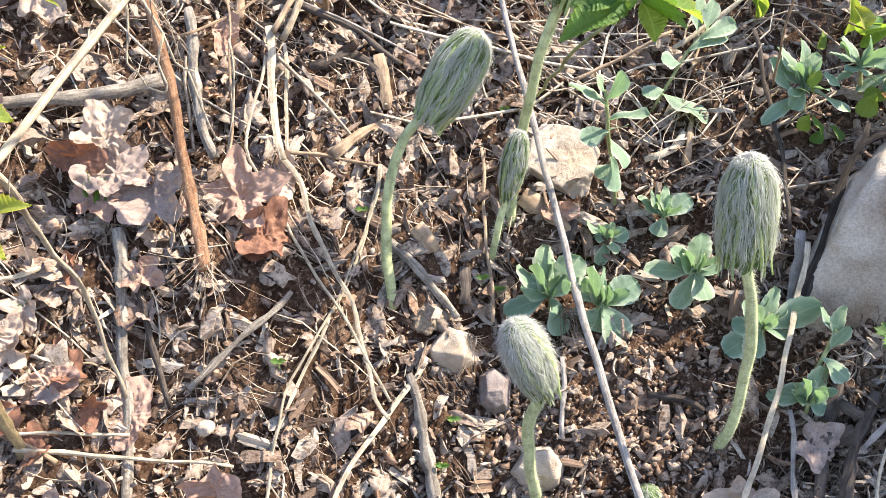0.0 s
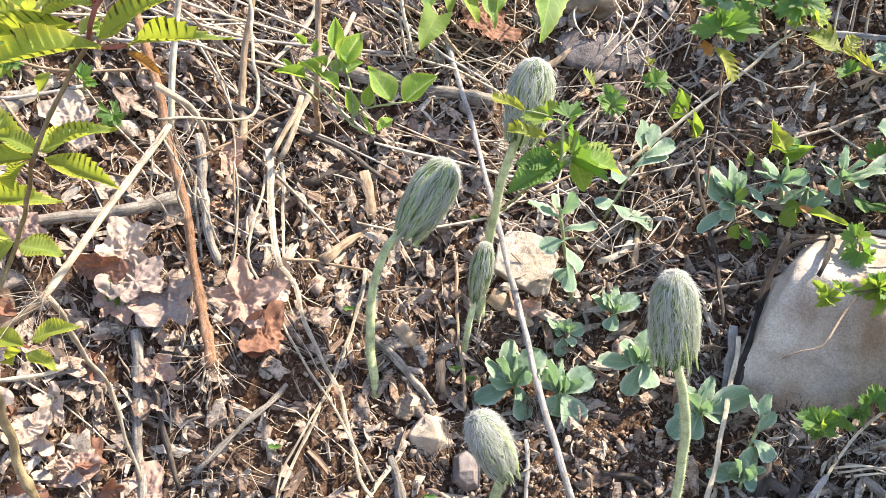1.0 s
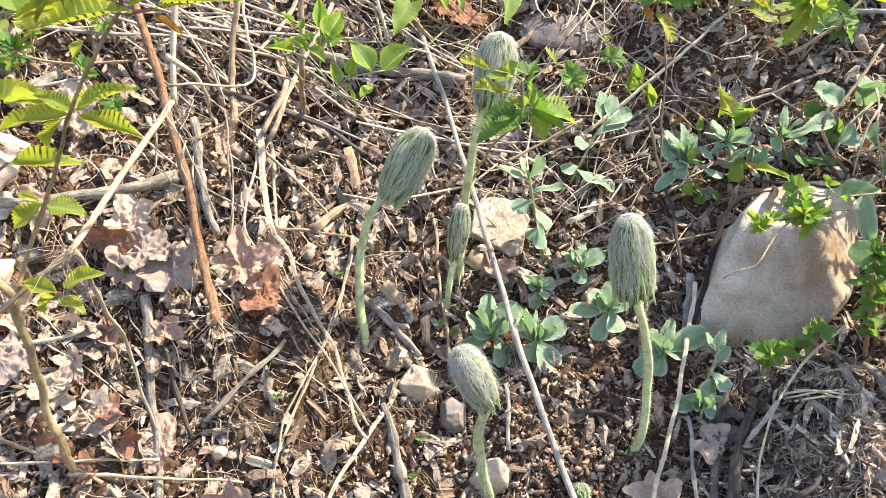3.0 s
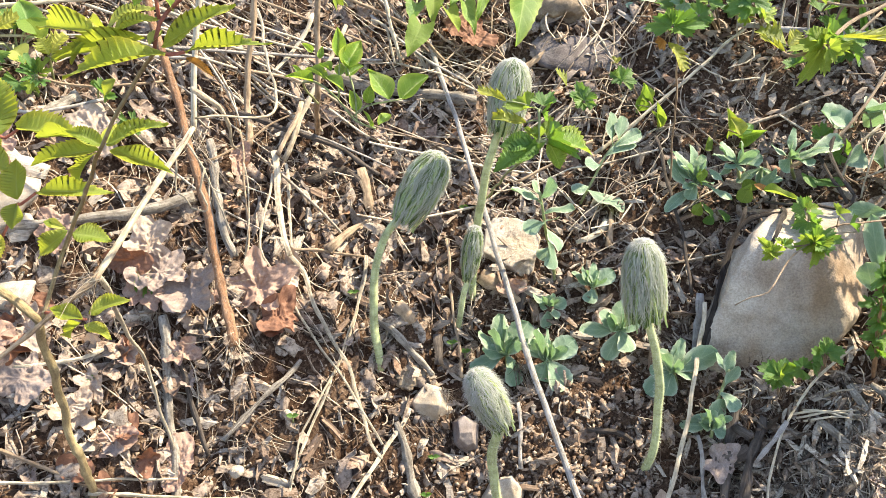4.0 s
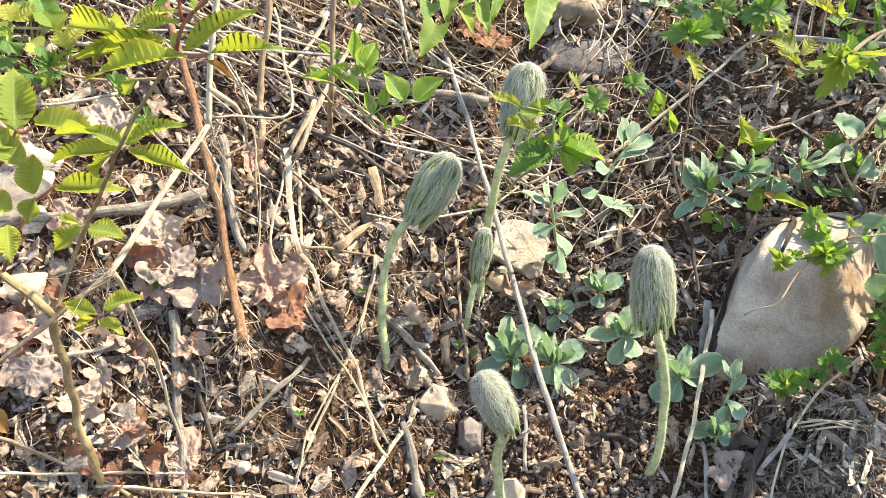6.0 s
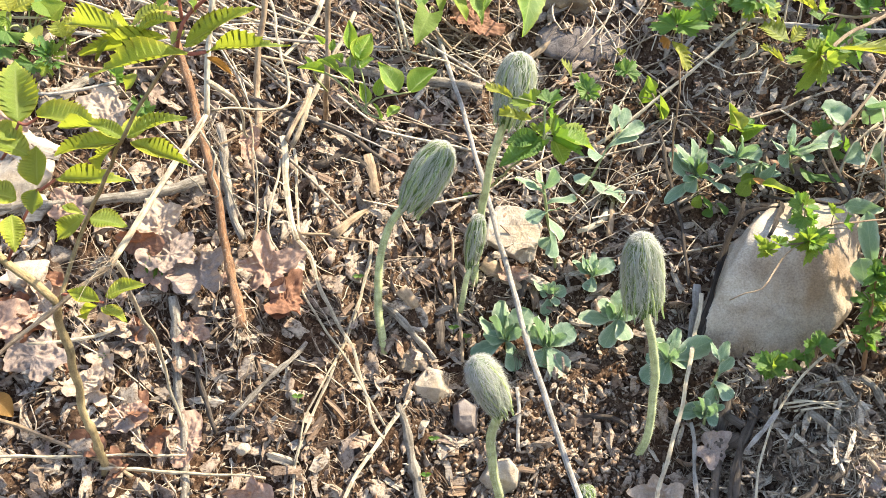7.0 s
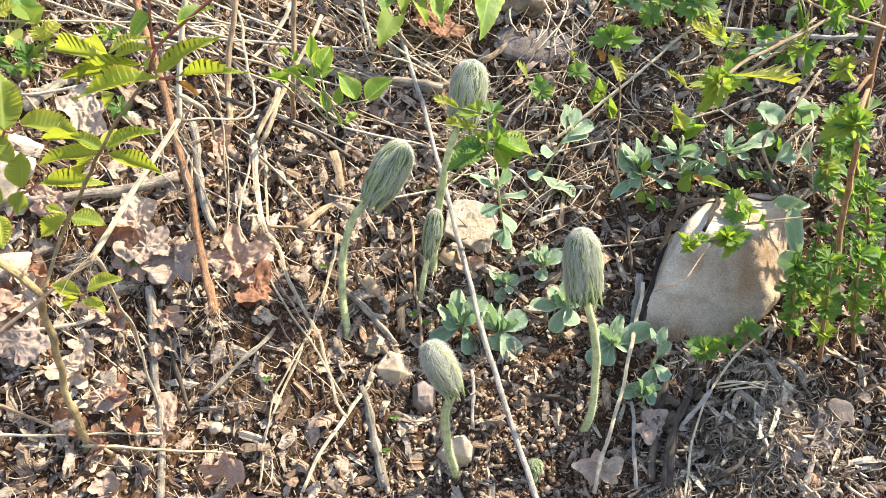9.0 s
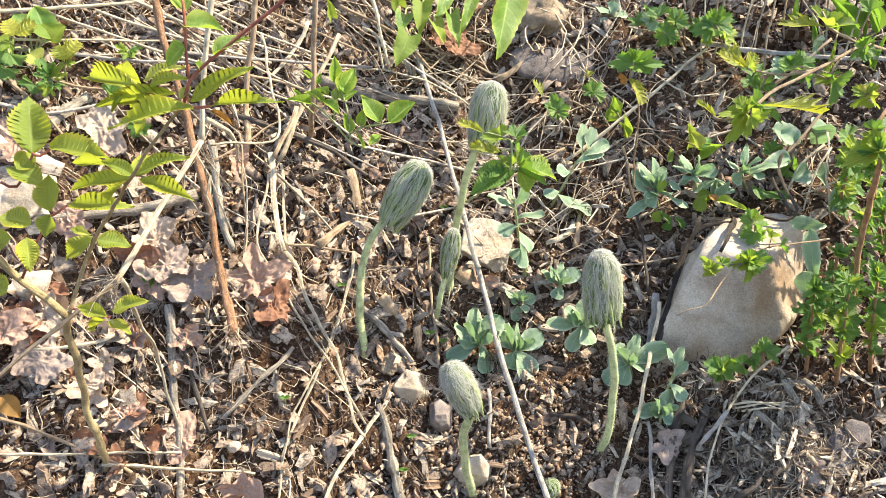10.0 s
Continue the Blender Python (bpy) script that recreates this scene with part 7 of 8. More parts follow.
end_herb = thing("bud_herb", (0.1736, 0.2991, 0.2338), "young downy herb shoot with folded tip leaves", "plant", "downy grey-green herbs")
stalk = stem(end_herb, [(0.1700, 0.3003, 0.2344), (0.1812, 0.3058, 0.2549), (0.1888, 0.3093, 0.2733)], 0.0011, 0.0010, PLANTSTEM)
for base, tip, wide in (((0.1863, 0.3078, 0.2675), (0.1909, 0.3131, 0.2849), 0.011), ((0.1874, 0.3085, 0.2693), (0.1846, 0.3148, 0.2835), 0.009), ((0.1824, 0.3049, 0.2603), (0.1926, 0.2964, 0.2544), 0.015), ((0.1842, 0.3057, 0.2634), (0.1938, 0.3089, 0.2757), 0.010), ((0.1760, 0.3012, 0.2481), (0.1627, 0.2969, 0.2423), 0.012), ((0.1748, 0.2996, 0.2445), (0.1858, 0.2938, 0.2390), 0.010)):
    leaf(stalk, "spoon", base, tip, wide * 0.78, LEAF_SAGE, (0.45, -0.35, 0.8))


# ---- cut-leaved green plants ----
def sprig(foot, nodes, label, mats=(LEAF_CUT, LEAF_LIME), size=0.020, stem_mat=PLANTSTEM, r=0.0009, seed=1, name="cut_leaf_plant", tall=1.0, kind="palm"):
    """A stem with tufts of deeply cut leaves at the given nodes."""
    rnd = random.Random(seed)
    plant = thing(name, foot, label, "plant", "cut-leaved green plants")
    pts = [Vector(foot)] + [Vector(n) for n in nodes]
    stalk = stem(plant, pts if len(pts) > 2 else [pts[0], (pts[0] + pts[1]) / 2, pts[1]], r * 1.2, r * 0.7, stem_mat)
    for j, n in enumerate(pts[1:]):
        last = j == len(pts) - 2
        count = 5 if last else 3
        for i in range(count):
            a = 6.283 * i / count + rnd.uniform(-0.5, 0.5) + j
            ln = size * rnd.uniform(0.5, 1.05)
            d = Vector((math.cos(a), 0.55 * math.sin(a) - 0.25, 0.45 * math.sin(a) + rnd.uniform(-0.15, 0.6) * tall)).normalized()
            shape = "trifid" if rnd.random() < 0.45 else kind
            leaf(stalk, shape, n, n + d * ln, ln * (rnd.uniform(1.3, 1.8) if shape == "trifid" else rnd.uniform(0.9, 1.3)), mats[1] if rnd.random() < 0.22 else mats[0], (0.35 + 0.2 * math.cos(a), -0.45, 0.8))
    return plant


def fan_plant(foot, leaves, label, r=0.0008, stem_mat=TAN):
    """A wiry plant whose hand-shaped leaves sit on stalks that spring from its foot."""
    plant = thing("cut_leaf_plant", foot, label, "plant", "cut-leaved green plants")
    foot = Vector(foot)
    for kind, base, tip, wide, mat in leaves:
        b = Vector(base)
        stalk = stem(plant, [foot, foot.lerp(b, 0.55) + Vector((0, 0, 0.006)), b], r, r * 0.7, stem_mat, "leafstalk")
        leaf(stalk, kind, base, tip, wide, mat, (0.35, -0.55, 0.75))
    return plant


def arching_shoot(spine, leaves, label, r=0.0008, stem_mat=TAN, twigs=()):
    """A shoot whose leaves sit on short stalks along its stem and side twigs."""
    plant = thing("cut_leaf_plant", spine[0], label, "plant", "cut-leaved green plants")
    main = stem(plant, spine, r, r * 0.75, stem_mat)
    lines = [curve_points(spine, 0.004)]
    for t in twigs:
        stem(plant, t, r * 0.8, r * 0.55, stem_mat, "twig")
        lines.append(curve_points(t, 0.004))
    joints = [q for line in lines for q in line]
    for kind, base, tip, wide, mat in leaves:
        b = Vector(base)
        near = min(joints, key=lambda q: (q - b).length)
        if 0.0015 < (near - b).length < 0.03:
            stem(plant, [near, near.lerp(b, 0.5) + Vector((0, 0, 0.001)), b], r * 0.5, r * 0.4, stem_mat, "leafstalk")
        leaf(main, kind, base, tip, wide, mat, (0.35, -0.55, 0.75))
    return plant


arching_shoot([(0.0456, 0.4289, 0.3435), (0.0525, 0.2863, 0.4138), (0.0603, 0.2383, 0.4408), (0.0664, 0.2337, 0.4498), (0.0673, 0.2396, 0.4627)], [("feather", (0.0530, 0.2413, 0.4671), (0.0408, 0.2403, 0.4735), 0.0064, LEAF_YOUNG), ("palm", (0.0627, 0.2399, 0.4636), (0.0511, 0.2399, 0.4653), 0.0111, LEAF_LIME), ("feather", (0.0612, 0.2372, 0.4577), (0.0468, 0.2341, 0.4628), 0.0076, LEAF_YOUNG), ("palm", (0.0694, 0.2403, 0.4642), (0.0743, 0.2452, 0.4700), 0.0111, LEAF_CUT), ("palm", (0.0685, 0.2391, 0.4615), (0.0721, 0.2411, 0.4562), 0.0064, LEAF_CUT), ("lance", (0.0698, 0.2344, 0.4512), (0.0923, 0.2372, 0.4451), 0.0164, LEAF_BROAD), ("palm", (0.0698, 0.2349, 0.4521), (0.0733, 0.2408, 0.4594), 0.0123, LEAF_LIME), ("lance", (0.0707, 0.2337, 0.4495), (0.0775, 0.2331, 0.4367), 0.0117, LEAF_BROAD), ("lance", (0.0663, 0.2333, 0.4488), (0.0458, 0.2247, 0.4427), 0.0135, LEAF_CUT), ("lance", (0.0641, 0.2339, 0.4503), (0.0491, 0.2311, 0.4499), 0.0105, LEAF_CUT), ("palm", (0.0667, 0.2343, 0.4511), (0.0606, 0.2411, 0.4551), 0.0070, LEAF_LIME), ("palm", (0.0704, 0.2333, 0.4486), (0.0863, 0.2328, 0.4399), 0.0076, LEAF_CUT), ("palm", (0.0653, 0.2333, 0.4489), (0.0611, 0.2293, 0.4424), 0.0064, LEAF_CUT)], "bright green toothed-leaved sprig in front of a bud", 0.0008, PLANTSTEM)
fan_plant((0.1318, 0.4852, 0.3934), [("palm", (0.1220, 0.4651, 0.4048), (0.1177, 0.4685, 0.4175), 0.018, LEAF_CUT), ("palm", (0.1232, 0.4639, 0.4038), (0.1291, 0.4640, 0.4095), 0.018, LEAF_CUT), ("palm", (0.1224, 0.4674, 0.4018), (0.1161, 0.4625, 0.4000), 0.014, LEAF_CUT), ("feather", (0.1120, 0.4748, 0.4126), (0.1069, 0.4789, 0.4260), 0.0101, LEAF_YOUNG)], "small green sprig beside a bud's tip")
fan_plant((0.1657, 0.4866, 0.3989), [("palm", (0.1513, 0.4731, 0.4150), (0.1591, 0.4750, 0.4227), 0.020, LEAF_CUT), ("palm", (0.1506, 0.4743, 0.4160), (0.1425, 0.4723, 0.4132), 0.016, LEAF_CUT), ("palm", (0.1484, 0.4850, 0.4252), (0.1531, 0.4827, 0.4288), 0.012, LEAF_YOUNG)], "small cut-leaved sprig with a yellow young leaf")
arching_shoot([(0.1700, 0.4000, 0.3650), (0.1516, 0.3293, 0.4629), (0.1387, 0.2954, 0.4845)], [("feather", (0.1366, 0.2920, 0.4779), (0.1444, 0.2817, 0.4677), 0.0093, LEAF_YOUNG), ("palm", (0.1347, 0.2924, 0.4788), (0.1318, 0.2945, 0.4736), 0.0071, LEAF_BROWN), ("palm", (0.1380, 0.2952, 0.4843), (0.1245, 0.2963, 0.4850), 0.0136, LEAF_CUT), ("palm", (0.1387, 0.2956, 0.4851), (0.1338, 0.3034, 0.4895), 0.0121, LEAF_CUT), ("palm", (0.1399, 0.2955, 0.4848), (0.1564, 0.2945, 0.4848), 0.0136, LEAF_CUT), ("palm", (0.1399, 0.2956, 0.4850), (0.1492, 0.3026, 0.4899), 0.0121, LEAF_CUT)], "thin shoot with one yellow curled leaf", 0.0006, TAN)
fan_plant((0.2328, 0.5134, 0.4331), [("palm", (0.2106, 0.4993, 0.4520), (0.2071, 0.4964, 0.4440), 0.022, LEAF_CUT), ("palm", (0.2116, 0.4999, 0.4527), (0.2188, 0.4989, 0.4580), 0.022, LEAF_CUT), ("palm", (0.2182, 0.5030, 0.4615), (0.2285, 0.5029, 0.4681), 0.024, LEAF_CUT), ("palm", (0.2182, 0.5030, 0.4615), (0.2125, 0.5058, 0.4681), 0.016, LEAF_LIME), ("palm", (0.2044, 0.5100, 0.4605), (0.2002, 0.5084, 0.4534), 0.026, LEAF_SAGE), ("palm", (0.2071, 0.5127, 0.4633), (0.2009, 0.5182, 0.4721), 0.022, LEAF_CUT)], "cut-leaved sprig growing uphill")
fan_plant((0.2646, 0.5041, 0.4298), [("palm", (0.2426, 0.4848, 0.4594), (0.2265, 0.4853, 0.4573), 0.026, LEAF_CUT), ("palm", (0.2437, 0.4862, 0.4608), (0.2346, 0.4902, 0.4679), 0.018, LEAF_CUT), ("palm", (0.2457, 0.4874, 0.4622), (0.2585, 0.4869, 0.4687), 0.026, LEAF_CUT), ("palm", (0.2505, 0.4833, 0.4543), (0.2622, 0.4789, 0.4472), 0.024, LEAF_LIME), ("feather", (0.2616, 0.4595, 0.4349), (0.2459, 0.4712, 0.4479), 0.0216, LEAF_YOUNG), ("feather", (0.2624, 0.4593, 0.4349), (0.2700, 0.4627, 0.4441), 0.0130, LEAF_YOUNG), ("palm", (0.2411, 0.4826, 0.4522), (0.2378, 0.4807, 0.4450), 0.014, LEAF_LIME)], "cut-leaved sprig with yellow young leaves")
arching_shoot([(0.2477, 0.2052, 0.5055), (0.2216, 0.1931, 0.5149), (0.2095, 0.1879, 0.5179), (0.1907, 0.1779, 0.5138), (0.1667, 0.1640, 0.5087), (0.1524, 0.1530, 0.5027), (0.1423, 0.1525, 0.4996), (0.1385, 0.1542, 0.5007)], [("feather", (0.1575, 0.1540, 0.5045), (0.1837, 0.1576, 0.5018), 0.0086, LEAF_YOUNG), ("palm", (0.1513, 0.1531, 0.5029), (0.1458, 0.1567, 0.5073), 0.0086, LEAF_LIME), ("palm", (0.1521, 0.1551, 0.5023), (0.1566, 0.1616, 0.5081), 0.0081, LEAF_LIME), ("palm", (0.1502, 0.1528, 0.5024), (0.1381, 0.1503, 0.5020), 0.0076, LEAF_LIME), ("palm", (0.1506, 0.1523, 0.5014), (0.1431, 0.1448, 0.4935), 0.0111, LEAF_LIME), ("palm", (0.1528, 0.1528, 0.5023), (0.1602, 0.1508, 0.4995), 0.0096, LEAF_LIME), ("palm", (0.1558, 0.1580, 0.5015), (0.1663, 0.1535, 0.5005), 0.0077, LEAF_CUT), ("palm", (0.1505, 0.1474, 0.5028), (0.1525, 0.1437, 0.4981), 0.0075, LEAF_LIME), ("feather", (0.1394, 0.1542, 0.5007), (0.1340, 0.1617, 0.5052), 0.0036, LEAF_YOUNG), ("palm", (0.1660, 0.1811, 0.5026), (0.1600, 0.1811, 0.5064), 0.0092, LEAF_CUT), ("palm", (0.1672, 0.1821, 0.5046), (0.1703, 0.1757, 0.5028), 0.0082, LEAF_CUT), ("feather", (0.1585, 0.1783, 0.5126), (0.1458, 0.1768, 0.5197), 0.0059, LEAF_YOUNG), ("palm", (0.1590, 0.1788, 0.5135), (0.1604, 0.1779, 0.5190), 0.0064, LEAF_LIME), ("palm", (0.1634, 0.1858, 0.5074), (0.1699, 0.1910, 0.5113), 0.0093, LEAF_CUT)], "arching cut-leaved shoot with yellow young leaves", 0.0008, TAN, [[(0.1847, 0.1758, 0.5120), (0.1716, 0.1771, 0.5102), (0.1585, 0.1783, 0.5126)]])
fan_plant((0.3160, 0.4789, 0.4146), [("palm", (0.2894, 0.4558, 0.4307), (0.2762, 0.4557, 0.4337), 0.024, LEAF_SAGE), ("palm", (0.2918, 0.4573, 0.4324), (0.2898, 0.4589, 0.4435), 0.022, LEAF_CUT), ("palm", (0.3031, 0.4562, 0.4379), (0.3123, 0.4550, 0.4429), 0.022, LEAF_CUT), ("palm", (0.3049, 0.4517, 0.4292), (0.3073, 0.4465, 0.4198), 0.016, LEAF_CUT)], "dull green cut-leaved shoot above the rock")
arching_shoot([(0.2095, 0.1879, 0.5179), (0.2009, 0.1857, 0.5225), (0.1921, 0.1845, 0.5267), (0.1893, 0.1877, 0.5330)], [("feather", (0.1901, 0.1849, 0.5274), (0.1723, 0.1852, 0.5311), 0.0085, LEAF_YOUNG), ("palm", (0.1908, 0.1851, 0.5278), (0.1842, 0.1875, 0.5372), 0.0106, LEAF_LIME), ("palm", (0.1926, 0.1845, 0.5267), (0.2011, 0.1824, 0.5314), 0.0117, LEAF_LIME), ("feather", (0.1943, 0.1824, 0.5225), (0.1928, 0.1807, 0.5087), 0.0080, LEAF_LIME), ("palm", (0.1914, 0.1749, 0.5080), (0.1841, 0.1736, 0.5072), 0.0096, LEAF_LIME), ("palm", (0.1919, 0.1747, 0.5076), (0.1925, 0.1673, 0.4996), 0.0101, LEAF_CUT), ("palm", (0.1910, 0.1752, 0.5087), (0.1950, 0.1719, 0.5118), 0.0080, LEAF_CUT), ("palm", (0.1759, 0.1773, 0.5128), (0.1686, 0.1741, 0.5162), 0.0080, LEAF_CUT), ("palm", (0.1764, 0.1775, 0.5132), (0.1792, 0.1763, 0.5181), 0.0090, LEAF_CUT), ("palm", (0.1855, 0.1823, 0.5224), (0.1880, 0.1813, 0.5165), 0.0080, LEAF_SAGE), ("palm", (0.2059, 0.1806, 0.5191), (0.1988, 0.1752, 0.5163), 0.0090, LEAF_CUT), ("palm", (0.2067, 0.1809, 0.5197), (0.2099, 0.1784, 0.5248), 0.0090, LEAF_CUT), ("palm", (0.2061, 0.1801, 0.5181), (0.2094, 0.1772, 0.5127), 0.0090, LEAF_CUT), ("palm", (0.2090, 0.1875, 0.5324), (0.2033, 0.1876, 0.5382), 0.0096, LEAF_CUT)], "cut-leaved shoot with lime tips high above the bank", 0.0007, TAN, [[(0.1983, 0.1824, 0.5159), (0.1932, 0.1771, 0.5123), (0.1914, 0.1749, 0.5080)]])
arching_shoot([(0.3020, 0.3190, 0.2620), (0.2955, 0.3078, 0.3224), (0.2785, 0.2814, 0.3907), (0.2630, 0.2515, 0.4307), (0.2503, 0.2291, 0.4744), (0.2445, 0.2172, 0.5165), (0.2396, 0.2100, 0.5458)], [("palm", (0.2307, 0.2183, 0.4873), (0.2270, 0.2252, 0.4898), 0.0109, LEAF_LIME), ("palm", (0.2312, 0.2183, 0.4873), (0.2360, 0.2167, 0.4924), 0.0109, LEAF_YOUNG), ("palm", (0.2317, 0.2181, 0.4868), (0.2372, 0.2152, 0.4805), 0.0109, LEAF_LIME), ("palm", (0.2299, 0.2179, 0.4864), (0.2232, 0.2184, 0.4815), 0.0103, LEAF_LIME), ("palm", (0.2351, 0.2058, 0.4628), (0.2158, 0.2025, 0.4585), 0.0164, LEAF_LIME), ("palm", (0.2356, 0.2060, 0.4632), (0.2236, 0.2122, 0.4647), 0.0103, LEAF_CUT), ("palm", (0.2365, 0.2066, 0.4644), (0.2450, 0.2093, 0.4701), 0.0133, LEAF_CUT), ("palm", (0.2357, 0.2070, 0.4651), (0.2281, 0.2082, 0.4732), 0.0109, LEAF_LIME), ("palm", (0.2359, 0.2054, 0.4621), (0.2441, 0.2015, 0.4563), 0.0133, LEAF_CUT), ("palm", (0.2333, 0.2108, 0.4727), (0.2356, 0.2090, 0.4792), 0.0103, LEAF_CUT)], "tall red-brown stem with bright cut leaves", 0.0019, TWIGBARK)
fan_plant((0.3601, 0.4220, 0.3691), [("palm", (0.3217, 0.3842, 0.3914), (0.3073, 0.3843, 0.3847), 0.030, LEAF_LIME), ("palm", (0.3228, 0.3857, 0.3929), (0.3296, 0.3816, 0.3850), 0.026, LEAF_LIME), ("palm", (0.3223, 0.3865, 0.3935), (0.3159, 0.3876, 0.3987), 0.022, LEAF_LIME), ("palm", (0.3420, 0.3951, 0.4034), (0.3350, 0.3996, 0.4116), 0.028, LEAF_CUT), ("palm", (0.3207, 0.4024, 0.3974), (0.3140, 0.4043, 0.4033), 0.022, LEAF_CUT), ("palm", (0.3321, 0.3873, 0.3953), (0.3388, 0.3839, 0.3930), 0.022, LEAF_CUT)], "cut-leaved shoot in dense growth")
fan_plant((0.2103, 0.5276, 0.4419), [("palm", (0.1964, 0.5222, 0.4550), (0.1859, 0.5247, 0.4625), 0.0204, LEAF_CUT), ("palm", (0.1979, 0.5195, 0.4578), (0.2030, 0.5266, 0.4704), 0.0203, LEAF_CUT), ("palm", (0.2006, 0.5203, 0.4539), (0.2132, 0.5225, 0.4567), 0.0184, LEAF_SAGE), ("palm", (0.2141, 0.5122, 0.4490), (0.2226, 0.5050, 0.4450), 0.0182, LEAF_CUT), ("palm", (0.2135, 0.5139, 0.4504), (0.2089, 0.5032, 0.4423), 0.0152, LEAF_CUT), ("palm", (0.2230, 0.5150, 0.4579), (0.2281, 0.5180, 0.4687), 0.0182, LEAF_CUT)], "cut-leaved sprig growing on the upper slope", 0.0007)
fan_plant((0.2513, 0.5164, 0.4386), [("palm", (0.2399, 0.5060, 0.4527), (0.2279, 0.5043, 0.4565), 0.0190, LEAF_CUT), ("palm", (0.2396, 0.5027, 0.4547), (0.2478, 0.5102, 0.4647), 0.0199, LEAF_CUT), ("palm", (0.2426, 0.4998, 0.4526), (0.2516, 0.4978, 0.4466), 0.0179, LEAF_LIME), ("palm", (0.2541, 0.5030, 0.4573), (0.2655, 0.5076, 0.4660), 0.0209, LEAF_CUT), ("palm", (0.2549, 0.4961, 0.4513), (0.2662, 0.4956, 0.4511), 0.0148, LEAF_LIME)], "cut-leaved sprig with lime tips on the upper slope", 0.0007)
fan_plant((0.1857, 0.5487, 0.4566), [("spoon", (0.1740, 0.5377, 0.4602), (0.1670, 0.5427, 0.4685), 0.0125, LEAF_SAGE), ("spoon", (0.1745, 0.5357, 0.4615), (0.1775, 0.5361, 0.4721), 0.0114, LEAF_SAGE), ("spoon", (0.1761, 0.5365, 0.4594), (0.1866, 0.5373, 0.4644), 0.0114, LEAF_SAGE), ("spoon", (0.1743, 0.5388, 0.4581), (0.1677, 0.5319, 0.4543), 0.0104, LEAF_SAGE)], "small downy plant on the upper slope", 0.0007)
fan_plant((0.2844, 0.4737, 0.4058), [("palm", (0.2719, 0.4681, 0.4191), (0.2636, 0.4732, 0.4224), 0.0185, LEAF_CUT), ("palm", (0.2733, 0.4687, 0.4198), (0.2789, 0.4678, 0.4300), 0.0175, LEAF_CUT), ("spoon", (0.2993, 0.4763, 0.4301), (0.2926, 0.4821, 0.4367), 0.0146, LEAF_SAGE), ("spoon", (0.3001, 0.4761, 0.4301), (0.3060, 0.4744, 0.4382), 0.0146, LEAF_SAGE), ("palm", (0.3092, 0.4678, 0.4290), (0.3210, 0.4711, 0.4334), 0.0174, LEAF_CUT), ("palm", (0.3098, 0.4702, 0.4261), (0.3006, 0.4648, 0.4213), 0.0146, LEAF_CUT)], "dark green mixed leaves under the arching shoot", 0.0007)
fan_plant((0.3063, 0.4390, 0.3781), [("ovate", (0.2945, 0.4241, 0.3883), (0.2836, 0.4266, 0.3975), 0.0159, LEAF_SAGE), ("ovate", (0.3059, 0.4239, 0.3946), (0.3197, 0.4298, 0.4008), 0.0167, LEAF_SAGE), ("palm", (0.2767, 0.4235, 0.3803), (0.2693, 0.4219, 0.3900), 0.0150, LEAF_CUT), ("ovate", (0.2966, 0.4025, 0.3745), (0.2839, 0.3944, 0.3704), 0.0174, LEAF_SAGE), ("ovate", (0.3000, 0.4004, 0.3730), (0.3143, 0.4000, 0.3652), 0.0183, LEAF_SAGE), ("palm", (0.2863, 0.4117, 0.3712), (0.2775, 0.4095, 0.3688), 0.0158, LEAF_CUT), ("palm", (0.2885, 0.4128, 0.3725), (0.2916, 0.4114, 0.3809), 0.0140, LEAF_CUT)], "dull broad leaves in the shade of the growth", 0.0007)
fan_plant((0.3403, 0.4101, 0.3565), [("palm", (0.3172, 0.3822, 0.3691), (0.3108, 0.3826, 0.3613), 0.0178, LEAF_CUT), ("palm", (0.3195, 0.3836, 0.3706), (0.3309, 0.3821, 0.3600), 0.0196, LEAF_CUT), ("ovate", (0.3201, 0.3861, 0.3629), (0.3054, 0.3760, 0.3539), 0.0180, LEAF_SAGE), ("palm", (0.3218, 0.3849, 0.3721), (0.3172, 0.3870, 0.3800), 0.0161, LEAF_CUT)], "dark cut leaves beside a tall stem", 0.0007)
fan_plant((0.1740, 0.4661, 0.3820), [("ovate", (0.1697, 0.4722, 0.3987), (0.1674, 0.4737, 0.4120), 0.0109, LEAF_LIME), ("ovate", (0.1751, 0.4544, 0.3838), (0.1731, 0.4577, 0.3965), 0.0059, LEAF_LIME), ("ovate", (0.2029, 0.4356, 0.3715), (0.2098, 0.4402, 0.3800), 0.0077, LEAF_LIME), ("ovate", (0.2263, 0.4339, 0.3818), (0.2203, 0.4357, 0.3947), 0.0124, LEAF_YOUNG), ("ovate", (0.2263, 0.4339, 0.3818), (0.2362, 0.4390, 0.3895), 0.0095, LEAF_CUT)], "scattered small lime leaves rising from the litter", 0.0007)
for foot, tip, wide in (((0.3324, 0.4923, 0.4284), (0.3160, 0.4817, 0.4671), 0.013), ((0.3501, 0.5101, 0.4460), (0.3447, 0.5046, 0.4905), 0.015), ((0.3705, 0.5037, 0.4423), (0.3572, 0.4894, 0.4884), 0.010), ((0.3735, 0.4836, 0.4248), (0.3650, 0.4632, 0.4560), 0.012), ((0.3241, 0.5216, 0.4533), (0.3083, 0.5017, 0.4837), 0.012)):
    plant = thing("grass_blade", foot, "broad fresh green grass blade", "grass", "green grass blades uphill")
    leaf(plant, "strap", foot, tip, wide * 0.36, LEAF_CUT, (-0.5, -0.8, 0.1))
